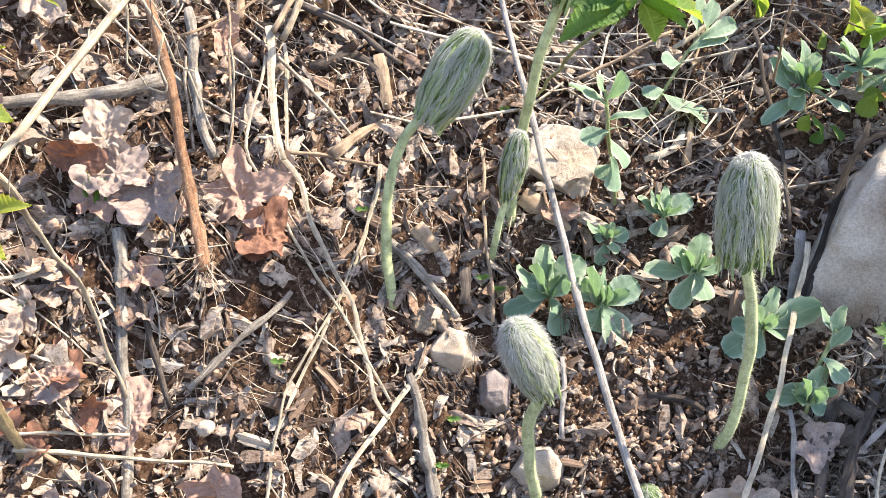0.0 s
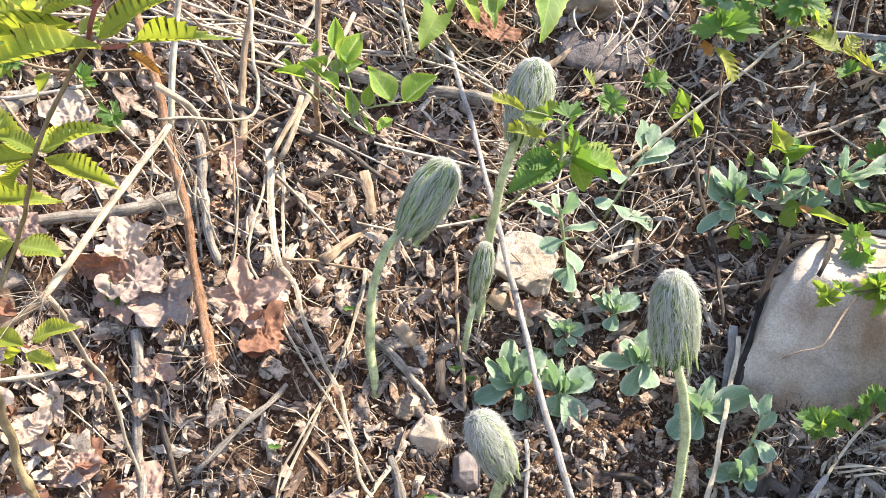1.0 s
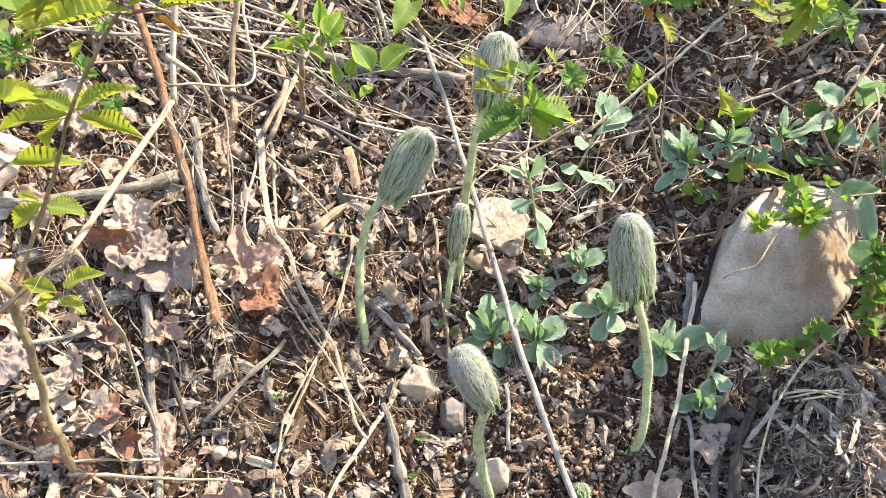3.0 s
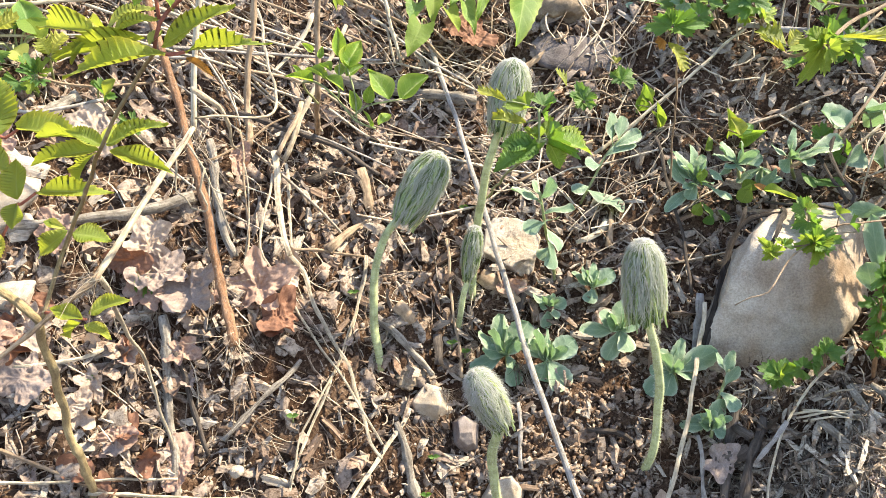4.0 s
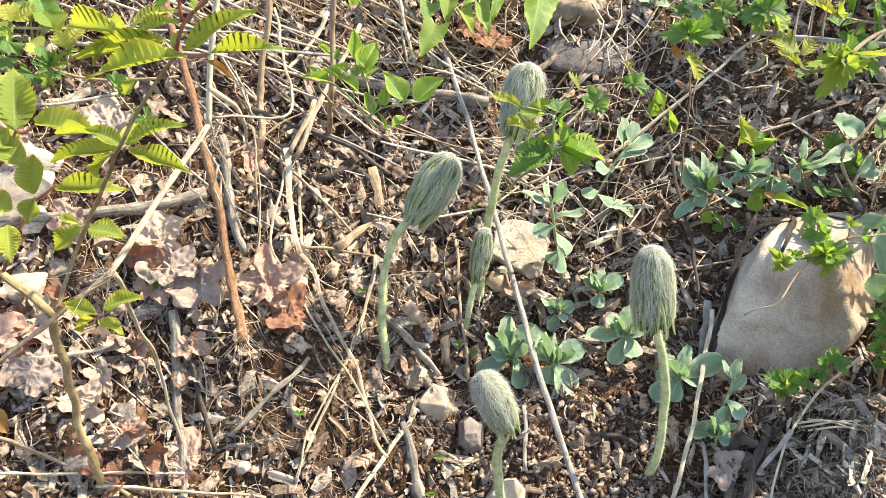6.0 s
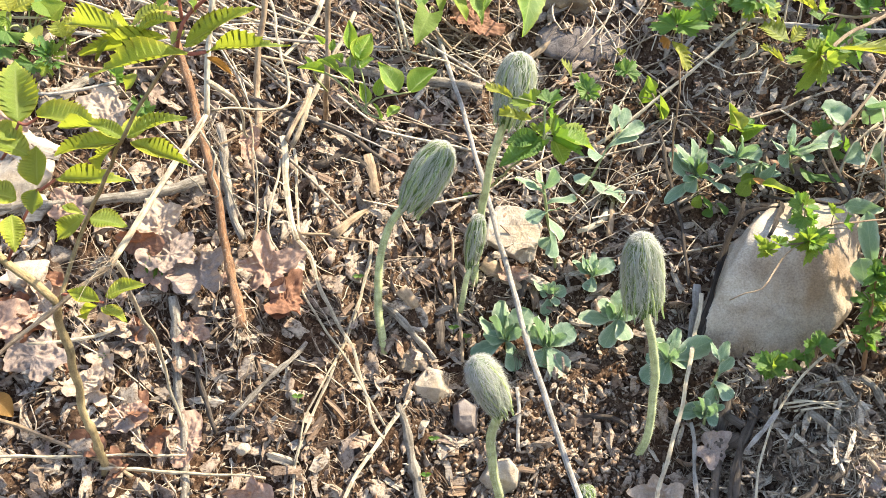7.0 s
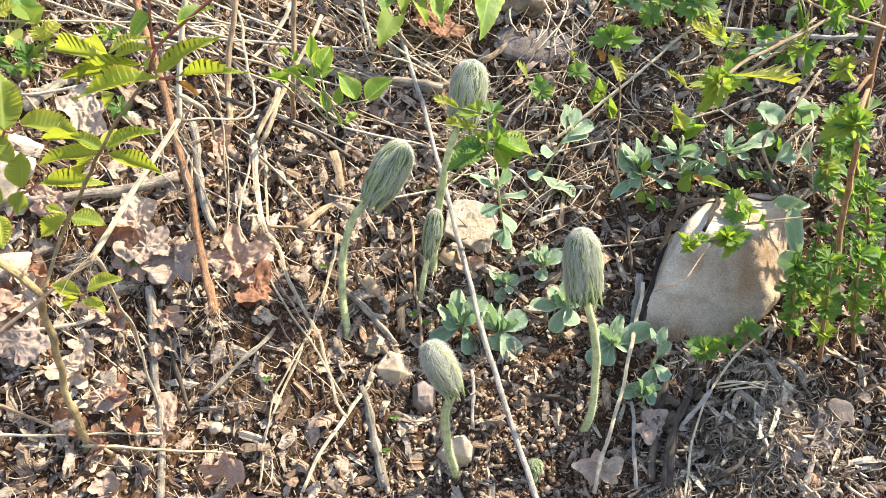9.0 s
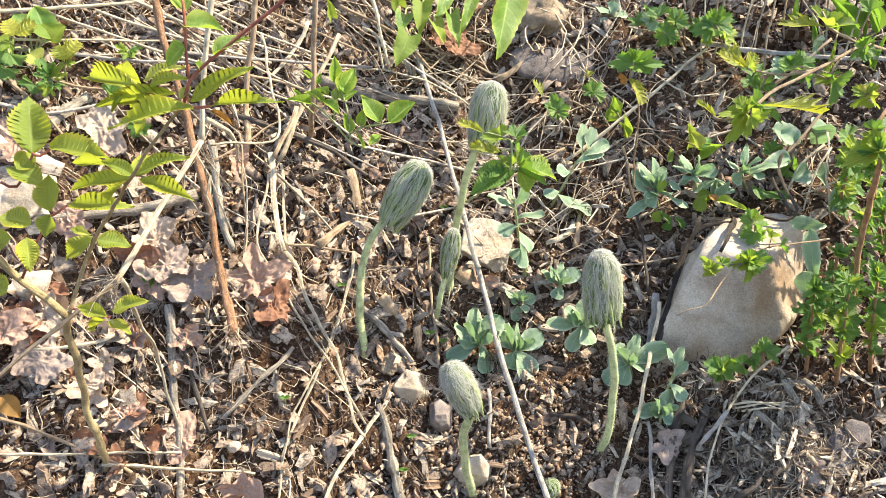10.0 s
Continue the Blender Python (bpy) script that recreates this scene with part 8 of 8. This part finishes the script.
fan_plant((0.2672, 0.4047, 0.3422), [("palm", (0.2470, 0.3675, 0.3512), (0.2384, 0.3710, 0.3529), 0.020, LEAF_CUT), ("palm", (0.2483, 0.3667, 0.3507), (0.2584, 0.3634, 0.3493), 0.022, LEAF_CUT), ("palm", (0.2490, 0.3679, 0.3518), (0.2512, 0.3690, 0.3582), 0.018, LEAF_LIME), ("palm", (0.2461, 0.3576, 0.3473), (0.2412, 0.3507, 0.3404), 0.020, LEAF_CUT), ("palm", (0.2473, 0.3581, 0.3479), (0.2538, 0.3528, 0.3442), 0.018, LEAF_CUT)], "dark green sprig lying over the top of the rock", 0.0006)
arching_shoot([(0.2463, 0.2590, 0.3911), (0.2204, 0.2448, 0.3964), (0.2017, 0.2347, 0.3988), (0.1919, 0.2283, 0.3951), (0.1779, 0.2277, 0.3939), (0.1728, 0.2268, 0.3922)], [("palm", (0.1728, 0.2268, 0.3922), (0.1662, 0.2294, 0.3991), 0.0069, LEAF_LIME), ("palm", (0.1728, 0.2268, 0.3922), (0.1656, 0.2228, 0.3899), 0.0069, LEAF_LIME), ("palm", (0.1779, 0.2279, 0.3944), (0.1755, 0.2339, 0.3975), 0.0082, LEAF_LIME), ("palm", (0.1779, 0.2279, 0.3944), (0.1828, 0.2328, 0.3967), 0.0075, LEAF_CUT), ("palm", (0.1919, 0.2283, 0.3951), (0.1803, 0.2279, 0.3943), 0.0110, LEAF_LIME), ("palm", (0.1911, 0.2286, 0.3956), (0.1854, 0.2265, 0.4019), 0.0082, LEAF_CUT), ("palm", (0.1920, 0.2286, 0.3956), (0.1916, 0.2292, 0.4023), 0.0082, LEAF_CUT), ("palm", (0.1926, 0.2286, 0.3956), (0.2056, 0.2265, 0.3972), 0.0123, LEAF_CUT), ("palm", (0.1919, 0.2280, 0.3945), (0.1905, 0.2206, 0.3865), 0.0096, LEAF_LIME), ("palm", (0.1934, 0.2277, 0.3940), (0.1982, 0.2234, 0.3914), 0.0075, LEAF_CUT), ("palm", (0.2086, 0.2319, 0.4020), (0.2160, 0.2337, 0.3974), 0.0075, LEAF_CUT), ("palm", (0.2043, 0.2341, 0.4064), (0.2010, 0.2331, 0.4123), 0.0062, LEAF_LIME)], "creeping green sprig hanging in front of the rock", 0.0005, TAN, [[(0.1889, 0.2281, 0.3946), (0.1800, 0.2232, 0.3918), (0.1719, 0.2151, 0.3869), (0.1652, 0.2080, 0.3819), (0.1579, 0.2070, 0.3800), (0.1510, 0.2081, 0.3756)]])
fan_plant((0.2197, 0.3097, 0.2505), [("palm", (0.2134, 0.2990, 0.2750), (0.2030, 0.3046, 0.2783), 0.020, LEAF_CUT), ("palm", (0.2138, 0.2989, 0.2750), (0.2090, 0.3041, 0.2839), 0.018, LEAF_CUT), ("palm", (0.2145, 0.2988, 0.2751), (0.2188, 0.3012, 0.2828), 0.018, LEAF_LIME), ("palm", (0.2143, 0.2980, 0.2743), (0.2227, 0.2992, 0.2767), 0.020, LEAF_CUT), ("palm", (0.2143, 0.3005, 0.2716), (0.2179, 0.2986, 0.2654), 0.016, LEAF_CUT), ("palm", (0.2132, 0.3007, 0.2715), (0.2066, 0.3009, 0.2706), 0.014, LEAF_CUT)], "low bright green sprig growing below the rock", 0.0007)
fan_plant((0.2477, 0.3151, 0.2598), [("palm", (0.2273, 0.3001, 0.2782), (0.2222, 0.3007, 0.2730), 0.016, LEAF_CUT), ("palm", (0.2282, 0.3006, 0.2788), (0.2293, 0.3021, 0.2854), 0.018, LEAF_CUT), ("palm", (0.2343, 0.3018, 0.2809), (0.2415, 0.3012, 0.2765), 0.018, LEAF_CUT), ("palm", (0.2403, 0.3039, 0.2837), (0.2344, 0.3055, 0.2892), 0.018, LEAF_CUT), ("palm", (0.2424, 0.3048, 0.2849), (0.2463, 0.3058, 0.2913), 0.018, LEAF_CUT), ("palm", (0.2445, 0.3046, 0.2850), (0.2547, 0.3039, 0.2859), 0.020, LEAF_CUT)], "low green sprig creeping below the rock", 0.0007)
for i, (foot, a, b, c) in enumerate((
        ((0.2774, 0.3116, 0.2612), (0.2703, 0.3012, 0.2959), (0.2650, 0.2947, 0.3216), (0.2596, 0.2864, 0.3430)),
        ((0.2961, 0.3037, 0.2567), (0.2889, 0.2959, 0.2986), (0.2840, 0.2898, 0.3197), (0.2765, 0.2805, 0.3497)),
        ((0.3196, 0.3071, 0.2628), (0.3064, 0.2940, 0.2992), (0.3002, 0.2877, 0.3246), (0.2936, 0.2815, 0.3525)),
        ((0.3166, 0.3375, 0.2893), (0.3054, 0.3233, 0.3248), (0.2985, 0.3161, 0.3540), (0.2927, 0.3078, 0.3799)),
        ((0.3408, 0.3412, 0.2954), (0.3249, 0.3269, 0.3350), (0.3160, 0.3202, 0.3594), (0.3065, 0.3145, 0.3822)),
        ((0.2936, 0.3308, 0.2805), (0.2852, 0.3170, 0.3118), (0.2802, 0.3074, 0.3346), (0.2772, 0.3015, 0.3581)),
        ((0.3433, 0.3107, 0.2687), (0.3303, 0.3007, 0.3026), (0.3203, 0.2952, 0.3234), (0.3122, 0.2907, 0.3427)),
        ((0.3468, 0.3757, 0.3267), (0.3271, 0.3576, 0.3622), (0.3164, 0.3476, 0.3833), (0.3066, 0.3387, 0.4029)),
        ((0.3262, 0.3878, 0.3351), (0.3105, 0.3734, 0.3643), (0.3033, 0.3599, 0.3827), (0.3005, 0.3550, 0.3968)))):
    a, b, c = Vector(a), Vector(b), Vector(c)
    sprig(foot, [a.lerp(Vector(foot), 0.35), a, a.lerp(b, 0.5), b, b.lerp(c, 0.5), c], "bushy cut-leaved plant with brown stems in dense growth", seed=30 + i, size=0.014, tall=1.4, stem_mat=TWIGBARK, r=0.0012)
fan_plant((-0.2507, 0.4247, 0.4651), [("ovate", (-0.2340, 0.4264, 0.4799), (-0.2406, 0.4305, 0.4962), 0.022, LEAF_LIME), ("ovate", (-0.2354, 0.4242, 0.4785), (-0.2263, 0.4292, 0.4891), 0.022, LEAF_LIME), ("ovate", (-0.2480, 0.4252, 0.4845), (-0.2549, 0.4278, 0.4995), 0.024, LEAF_HEART), ("ovate", (-0.2469, 0.4135, 0.4737), (-0.2393, 0.4102, 0.4677), 0.016, LEAF_PALE), ("ovate", (-0.2396, 0.4280, 0.4836), (-0.2450, 0.4353, 0.5022), 0.020, LEAF_HEART), ("ovate", (-0.2578, 0.4118, 0.4764), (-0.2649, 0.4075, 0.4852), 0.022, LEAF_LIME)], "low plant with soft broad leaves among dry straws", 0.0008, PLANTSTEM)
fan_plant((-0.2362, 0.4070, 0.4435), [("trifid", (-0.2277, 0.3961, 0.4603), (-0.2307, 0.3933, 0.4741), 0.026, LEAF_CUT), ("trifid", (-0.2269, 0.3957, 0.4596), (-0.2182, 0.3957, 0.4708), 0.024, LEAF_LIME), ("trifid", (-0.2281, 0.3943, 0.4588), (-0.2350, 0.3883, 0.4665), 0.024, LEAF_CUT), ("trifid", (-0.2286, 0.3931, 0.4580), (-0.2306, 0.3852, 0.4519), 0.022, LEAF_LIME), ("palm", (-0.2405, 0.3971, 0.4565), (-0.2427, 0.3904, 0.4515), 0.020, LEAF_CUT), ("trifid", (-0.2266, 0.3938, 0.4578), (-0.2199, 0.3886, 0.4552), 0.018, LEAF_CUT), ("palm", (-0.2377, 0.4037, 0.4662), (-0.2403, 0.4011, 0.4701), 0.016, LEAF_CUT)], "feathery green plant among dry straws", 0.0008, PLANTSTEM)
fan_plant((-0.2287, 0.4180, 0.4501), [("feather", (-0.2150, 0.3948, 0.4735), (-0.2069, 0.3999, 0.4844), 0.0173, LEAF_YOUNG), ("feather", (-0.2155, 0.3936, 0.4727), (-0.2178, 0.3925, 0.4828), 0.0130, LEAF_YOUNG), ("trifid", (-0.2163, 0.3964, 0.4705), (-0.2097, 0.3958, 0.4720), 0.016, LEAF_LIME)], "feathery yellow-green shoot among dry straws", 0.0008, PLANTSTEM)
fan_plant((-0.2643, 0.4205, 0.4666), [("feather", (-0.2465, 0.3974, 0.4892), (-0.2480, 0.3971, 0.4996), 0.0158, LEAF_YOUNG), ("feather", (-0.2453, 0.3984, 0.4897), (-0.2320, 0.4006, 0.4961), 0.0158, LEAF_YOUNG), ("trifid", (-0.2483, 0.3973, 0.4849), (-0.2544, 0.3907, 0.4814), 0.026, LEAF_LIME), ("palm", (-0.2549, 0.4022, 0.4768), (-0.2574, 0.3938, 0.4703), 0.026, LEAF_CUT), ("palm", (-0.2599, 0.4011, 0.4677), (-0.2632, 0.3935, 0.4622), 0.024, LEAF_CUT)], "feathery yellow-green shoot with broader lower leaves", 0.0008, PLANTSTEM)
fan_plant((-0.1937, 0.4467, 0.4596), [("trifid", (-0.1886, 0.4358, 0.4674), (-0.1931, 0.4294, 0.4739), 0.018, LEAF_LIME), ("trifid", (-0.1876, 0.4362, 0.4673), (-0.1775, 0.4344, 0.4706), 0.018, LEAF_CUT), ("palm", (-0.1882, 0.4353, 0.4667), (-0.1843, 0.4333, 0.4631), 0.014, LEAF_LIME)], "small green plant under dry straws", 0.0006, PLANTSTEM)
fan_plant((-0.1809, 0.4045, 0.4158), [("palm", (-0.1763, 0.3960, 0.4260), (-0.1785, 0.3886, 0.4205), 0.018, LEAF_CUT), ("palm", (-0.1754, 0.3971, 0.4265), (-0.1708, 0.3961, 0.4283), 0.016, LEAF_CUT)], "small green plant under the seedling", 0.0006, PLANTSTEM)
fan_plant((-0.2025, 0.4169, 0.4374), [("palm", (-0.1938, 0.4074, 0.4448), (-0.1866, 0.4072, 0.4510), 0.020, LEAF_CUT), ("palm", (-0.1944, 0.4066, 0.4443), (-0.1952, 0.4011, 0.4499), 0.016, LEAF_CUT)], "small green plant under the seedling", 0.0006, PLANTSTEM)
for i, (foot, tip, wide) in enumerate((((0.2815, 0.3300, 0.3186), (0.2739, 0.3350, 0.3573), 0.0125), ((0.2961, 0.3600, 0.3504), (0.2713, 0.3450, 0.3559), 0.011), ((0.2757, 0.3250, 0.3142), (0.2693, 0.3220, 0.3314), 0.014), ((0.3071, 0.4425, 0.3813), (0.2813, 0.4209, 0.3987), 0.018), ((0.3149, 0.4397, 0.3798), (0.3111, 0.4161, 0.3984), 0.018), ((0.2901, 0.3350, 0.3101), (0.2973, 0.3320, 0.3204), 0.010), ((0.3324, 0.4110, 0.3564), (0.3234, 0.3836, 0.3811), 0.020))):
    plant = thing("broad_herb", foot, "broad blue-green leaf beside the rock", "plant", "downy grey-green herbs")
    leaf(plant, "spoon", foot, tip, wide, LEAF_SAGE, (-0.25, -0.85, 0.35))
for foot, tip, wide, mat in (((0.2216, 0.4506, 0.3758), (0.2246, 0.4376, 0.3948), 0.014, LEAF_LIME), ((0.2319, 0.4479, 0.3750), (0.2347, 0.4286, 0.3834), 0.014, LEAF_HEART), ((0.1759, 0.4640, 0.3804), (0.1738, 0.4548, 0.4019), 0.008, LEAF_LIME), ((0.1645, 0.4771, 0.3903), (0.1678, 0.4669, 0.4118), 0.014, LEAF_HEART), ((-0.1608, 0.3195, 0.3358), (-0.1551, 0.3212, 0.3533), 0.006, LEAF_CUT), ((-0.1637, 0.3232, 0.3402), (-0.1632, 0.3225, 0.3553), 0.005, LEAF_CUT), ((0.3544, 0.5096, 0.4459), (0.3407, 0.4837, 0.4817), 0.014, LEAF_CUT), ((0.3780, 0.5069, 0.4458), (0.3590, 0.4948, 0.4833), 0.012, LEAF_CUT)):
    plant = thing("seed_leaf", foot, "single fresh green leaf rising from the litter", "plant")
    leaf(plant, "ovate", foot, tip, wide, mat, (0.2, -0.8, 0.5))

# ---- brown stems in the green growth ----
stick("woody_stalk", [(0.2843, 0.3168, 0.2667), (0.2924, 0.3400, 0.2887), (0.2891, 0.3400, 0.3206)], 0.0016, 0.0012, "rust", "slim red-brown stem beside the rock", "stalk")
stick("arching_twig", [(0.2512, 0.4097, 0.3643), (0.2877, 0.4158, 0.3850), (0.3245, 0.4400, 0.4212)], 0.0012, 0.0010, "tan", "thin arching twig over the green herbs", "twig")
stick("arching_twig", [(0.2808, 0.3970, 0.3574), (0.2888, 0.4036, 0.3743), (0.3102, 0.4123, 0.3899)], 0.0010, 0.0008, "straw", "thin pale arching twig", "twig")
stick("arching_twig", [(0.2672, 0.4529, 0.4149), (0.2954, 0.4549, 0.4307), (0.3250, 0.4644, 0.4529)], 0.0012, 0.0010, "tan", "thin arching twig over the green herbs", "twig")

grass = random.Random(9)
for i in range(34):
    x, y = grass.uniform(0.23, 0.42), grass.uniform(0.49, 0.56)
    z = float(ground_z(x, y))
    h, lean = grass.uniform(0.05, 0.12), grass.gauss(0, 0.02)
    stick("dead_grass_stalk", [(x, y, z - 0.003), (x + 0.4 * lean, y - 0.004, z + 0.55 * h), (x + lean, y - grass.uniform(0, 0.02), z + h)], 0.0009, 0.0005, grass.choice(("dark", "tan", "grey", "straw")), "thin upright dead grass stalk uphill", "stalk", "dead grass uphill", seed=i)

# ---- dry tendrils round the woody stalk ----
for pts in ([(-0.1225, 0.3150, 0.4374), (-0.1218, 0.3050, 0.4218), (-0.1212, 0.3000, 0.4140), (-0.1169, 0.2980, 0.4103), (-0.1133, 0.2960, 0.4053)], [(-0.1040, 0.3000, 0.4250), (-0.1081, 0.2960, 0.4145), (-0.1037, 0.2920, 0.4069), (-0.1057, 0.2920, 0.4039), (-0.1135, 0.2960, 0.4045)], [(-0.1150, 0.3100, 0.4384), (-0.1072, 0.3050, 0.4237), (-0.1037, 0.3050, 0.4120), (-0.0962, 0.3050, 0.4083)], [(-0.1249, 0.3722, 0.3886), (-0.1177, 0.3616, 0.3719), (-0.1103, 0.3558, 0.3577)], [(-0.1077, 0.3921, 0.3966), (-0.1038, 0.3738, 0.3730), (-0.1037, 0.3554, 0.3563), (-0.1050, 0.3449, 0.3482)]):
    stick("dry_tendril", pts, 0.0005, 0.0004, "straw", "dry pale tendril curling about the woody stalk", "tendril", "dry tendrils", wobble=0.0006, knots=0.1)

# ---- pale stalks round the snapped straw ----
stick("pale_stalk", [(-0.0702, 0.3300, 0.5002), (-0.0651, 0.3100, 0.4919), (-0.0572, 0.2800, 0.4840), (-0.0508, 0.2500, 0.4763), (-0.0486, 0.2400, 0.4713), (-0.0504, 0.2300, 0.4702), (-0.0597, 0.2200, 0.4730), (-0.0684, 0.2120, 0.4754), (-0.0754, 0.2070, 0.4769)], 0.0007, 0.0006, "straw", "pale wiry stalk looping down to a snapped straw", "stalk", "pale stalks round the snapped straw", knots=0.06)
stick("pale_stalk", [(-0.0763, 0.2150, 0.4867), (-0.0729, 0.2250, 0.4788), (-0.0706, 0.2400, 0.4670), (-0.0784, 0.2700, 0.4435)], 0.0012, 0.0007, "straw", "pale side shoot of a snapped straw", "stalk", "pale stalks round the snapped straw", knots=0.06)
stick("pale_stalk", [(-0.1326, 0.3912, 0.3989), (-0.1101, 0.4109, 0.4044), (-0.0922, 0.4298, 0.4117), (-0.0750, 0.4428, 0.4147)], 0.0007, 0.0006, "tan", "thin grey twig lying among dry stalks", "stalk", "pale stalks round the snapped straw", knots=0.06)
stick("pale_stalk", [(-0.0739, 0.4399, 0.4216), (-0.0798, 0.4229, 0.4094), (-0.0869, 0.4050, 0.3972)], 0.0016, 0.0014, "tan", "tan hollow stalk above a flat blade", "stalk", "pale stalks round the snapped straw", knots=0.06)
stick("pale_stalk", [(-0.0287, 0.5180, 0.4610), (-0.0190, 0.5168, 0.4564), (-0.0133, 0.5043, 0.4434), (-0.0111, 0.4929, 0.4328)], 0.0010, 0.0008, "straw", "pale straw hanging uphill of the shrub shoot", "stalk", "pale stalks round the snapped straw", knots=0.06)

# ---- loose fibres ----
tuft("fibre_tuft", (-0.1053, 0.2954, 0.3248), (0.15, -0.5, -0.5), 0.7, 0.030, 34, "frayed root fibres at the foot of a woody stalk", seed=1)
tuft("fibre_tuft", (-0.1032, 0.2900, 0.4481), (0.25, -0.1, -1.0), 0.32, 0.050, 16, "frayed fibres below a straw's joint", seed=2)
tuft("fibre_tuft", (-0.1302, 0.2050, 0.4103), (-0.6, -0.2, -0.5), 0.5, 0.030, 26, "frayed fibres at a snapped straw", seed=3)
tuft("fibre_tuft", (-0.1195, 0.3276, 0.3510), (0.2, -0.5, -0.7), 0.5, 0.040, 18, "pale fibres hanging beside a woody stalk", seed=4)
tuft("fibre_tuft", (0.0621, 0.3361, 0.2677), (0.3, -0.5, -0.6), 0.5, 0.022, 40, "reddish rootlets under a downy rosette", ROOTS, seed=5)
tuft("fibre_tuft", (0.0125, 0.3217, 0.2604), (0.2, -0.6, -0.5), 0.6, 0.016, 40, "orange rootlets beside a pebble", ROOTS, seed=6)
tuft("fibre_tuft", (0.2543, 0.2853, 0.2464), (0.2, -0.5, -0.6), 0.6, 0.030, 50, "torn root fibres below the rock", ROOTS, seed=7)

# ---- fallen yellow leaf ----
fallen = thing("fallen_leaf", (-0.2291, 0.2431, 0.3053), "small yellow fallen leaf on the litter", "leaf")
leaf(fallen, "ovate", (-0.2333, 0.2455, 0.3111), (-0.2230, 0.2389, 0.3009), 0.013, LEAF_BROWN, (0.1, -0.7, 0.7))

# ---- tiny sprouts ----
for i, foot in enumerate(((-0.0760, 0.2848, 0.2717), (0.0042, 0.2912, 0.2315), (0.0273, 0.3439, 0.2730), (0.0191, 0.3474, 0.2778), (-0.0011, 0.2738, 0.2175), (0.0316, 0.4219, 0.3414), (-0.1848, 0.2794, 0.3089), (-0.0432, 0.3621, 0.3110), (0.1815, 0.2900, 0.2290), (-0.1606, 0.3255, 0.3408))):
    sprout = thing("sprout", foot, "tiny green sprout with two seed leaves", "plant", "tiny sprouts in the litter")
    p = Vector(foot)
    top = p + Vector((0.001, -0.002, 0.004))
    stem(sprout, [p - Vector((0, 0, 0.002)), (p + top) / 2, top], 0.0005, 0.0004, PLANTSTEM)
    for s in (-1, 1):
        leaf(sprout, "ovate", top, top + Vector((0.0035 * s, -0.001, 0.0015)), 0.003, LEAF_CUT, (0, -0.7, 0.7))

# ---- single wood chips ----
def chip_mesh(seed):
    """A splintered wood chip one long: ridged along the grain, ragged ends, slightly bowed."""
    rnd = random.Random(seed)
    cols, bow, thick = 5, rnd.uniform(-0.12, 0.12), rnd.uniform(0.05, 0.13)
    wide = rnd.uniform(0.12, 0.34)
    verts, faces = [], []
    ends = [[rnd.uniform(-0.5, -0.32), rnd.uniform(0.3, 0.5)] for _ in range(cols)]
    lift = [rnd.uniform(-0.5, 0.5) * thick for _ in range(cols)]
    for side in (1, -1):
        for k in range(cols):
            y = (k / (cols - 1) - 0.5) * wide
            for t in (0, 0.5, 1):
                x = ends[k][0] + (ends[k][1] - ends[k][0]) * t
                verts.append((x, y * (1 - 0.25 * abs(x)), bow * (4 * x * x - 0.5) + lift[k] + side * thick * (0.5 if 0 < k < cols - 1 else 0.2)))
    n = cols * 3
    for k in range(cols - 1):
        for t in range(2):
            a = k * 3 + t
            faces += [(a, a + 3, a + 4, a + 1), (n + a + 1, n + a + 4, n + a + 3, n + a)]
    rim = [k * 3 for k in range(cols)] + [(cols - 1) * 3 + 1] + [k * 3 + 2 for k in reversed(range(cols))] + [1]
    for p, q in zip(rim, rim[1:] + rim[:1]):
        faces.append((q, p, n + p, n + q))
    return mesh("wood_chip", verts, faces, None, False)


CHIP_WOODS = [scattered("wood_chip_" + k, [(0, a), (1, b)], (6, 40, 40)) for k, a, b in (("grey", (0.28, 0.235, 0.195), (0.44, 0.38, 0.32)), ("brown", (0.16, 0.10, 0.07), (0.30, 0.21, 0.15)), ("pale", (0.36, 0.29, 0.22), (0.47, 0.40, 0.32)))]
CHIP_MESHES = []
for i in range(21):
    me = chip_mesh(100 + i)
    me.materials.append(CHIP_WOODS[(0, 1, 1, 0, 1, 2, 0)[i % 7]])
    CHIP_MESHES.append(me)
ground = bpy.data.objects["ground"]
place = random.Random(77)
made = 0
while made < 300:
    x, y = place.uniform(-0.22, 0.34), place.uniform(0.16, 0.62)
    if abs(x - 0.06) > 0.24 + 0.45 * (y - 0.2):
        continue
    made += 1
    n = Vector(ground_normal(np.array([x]), np.array([y]))[0]) + Vector([place.gauss(0, 0.35) for _ in range(3)])
    size = place.uniform(0.009, 0.022)
    m = Matrix.Translation((x, y, float(ground_z(x, y)) + place.uniform(0.0015, 0.005))) @ n.to_track_quat("Z", "Y").to_matrix().to_4x4() @ Matrix.Rotation(place.uniform(0, 6.28), 4, "Z") @ Matrix.Scale(size, 4)
    part("wood_chip", place.choice(CHIP_MESHES), None, ground, "", m)
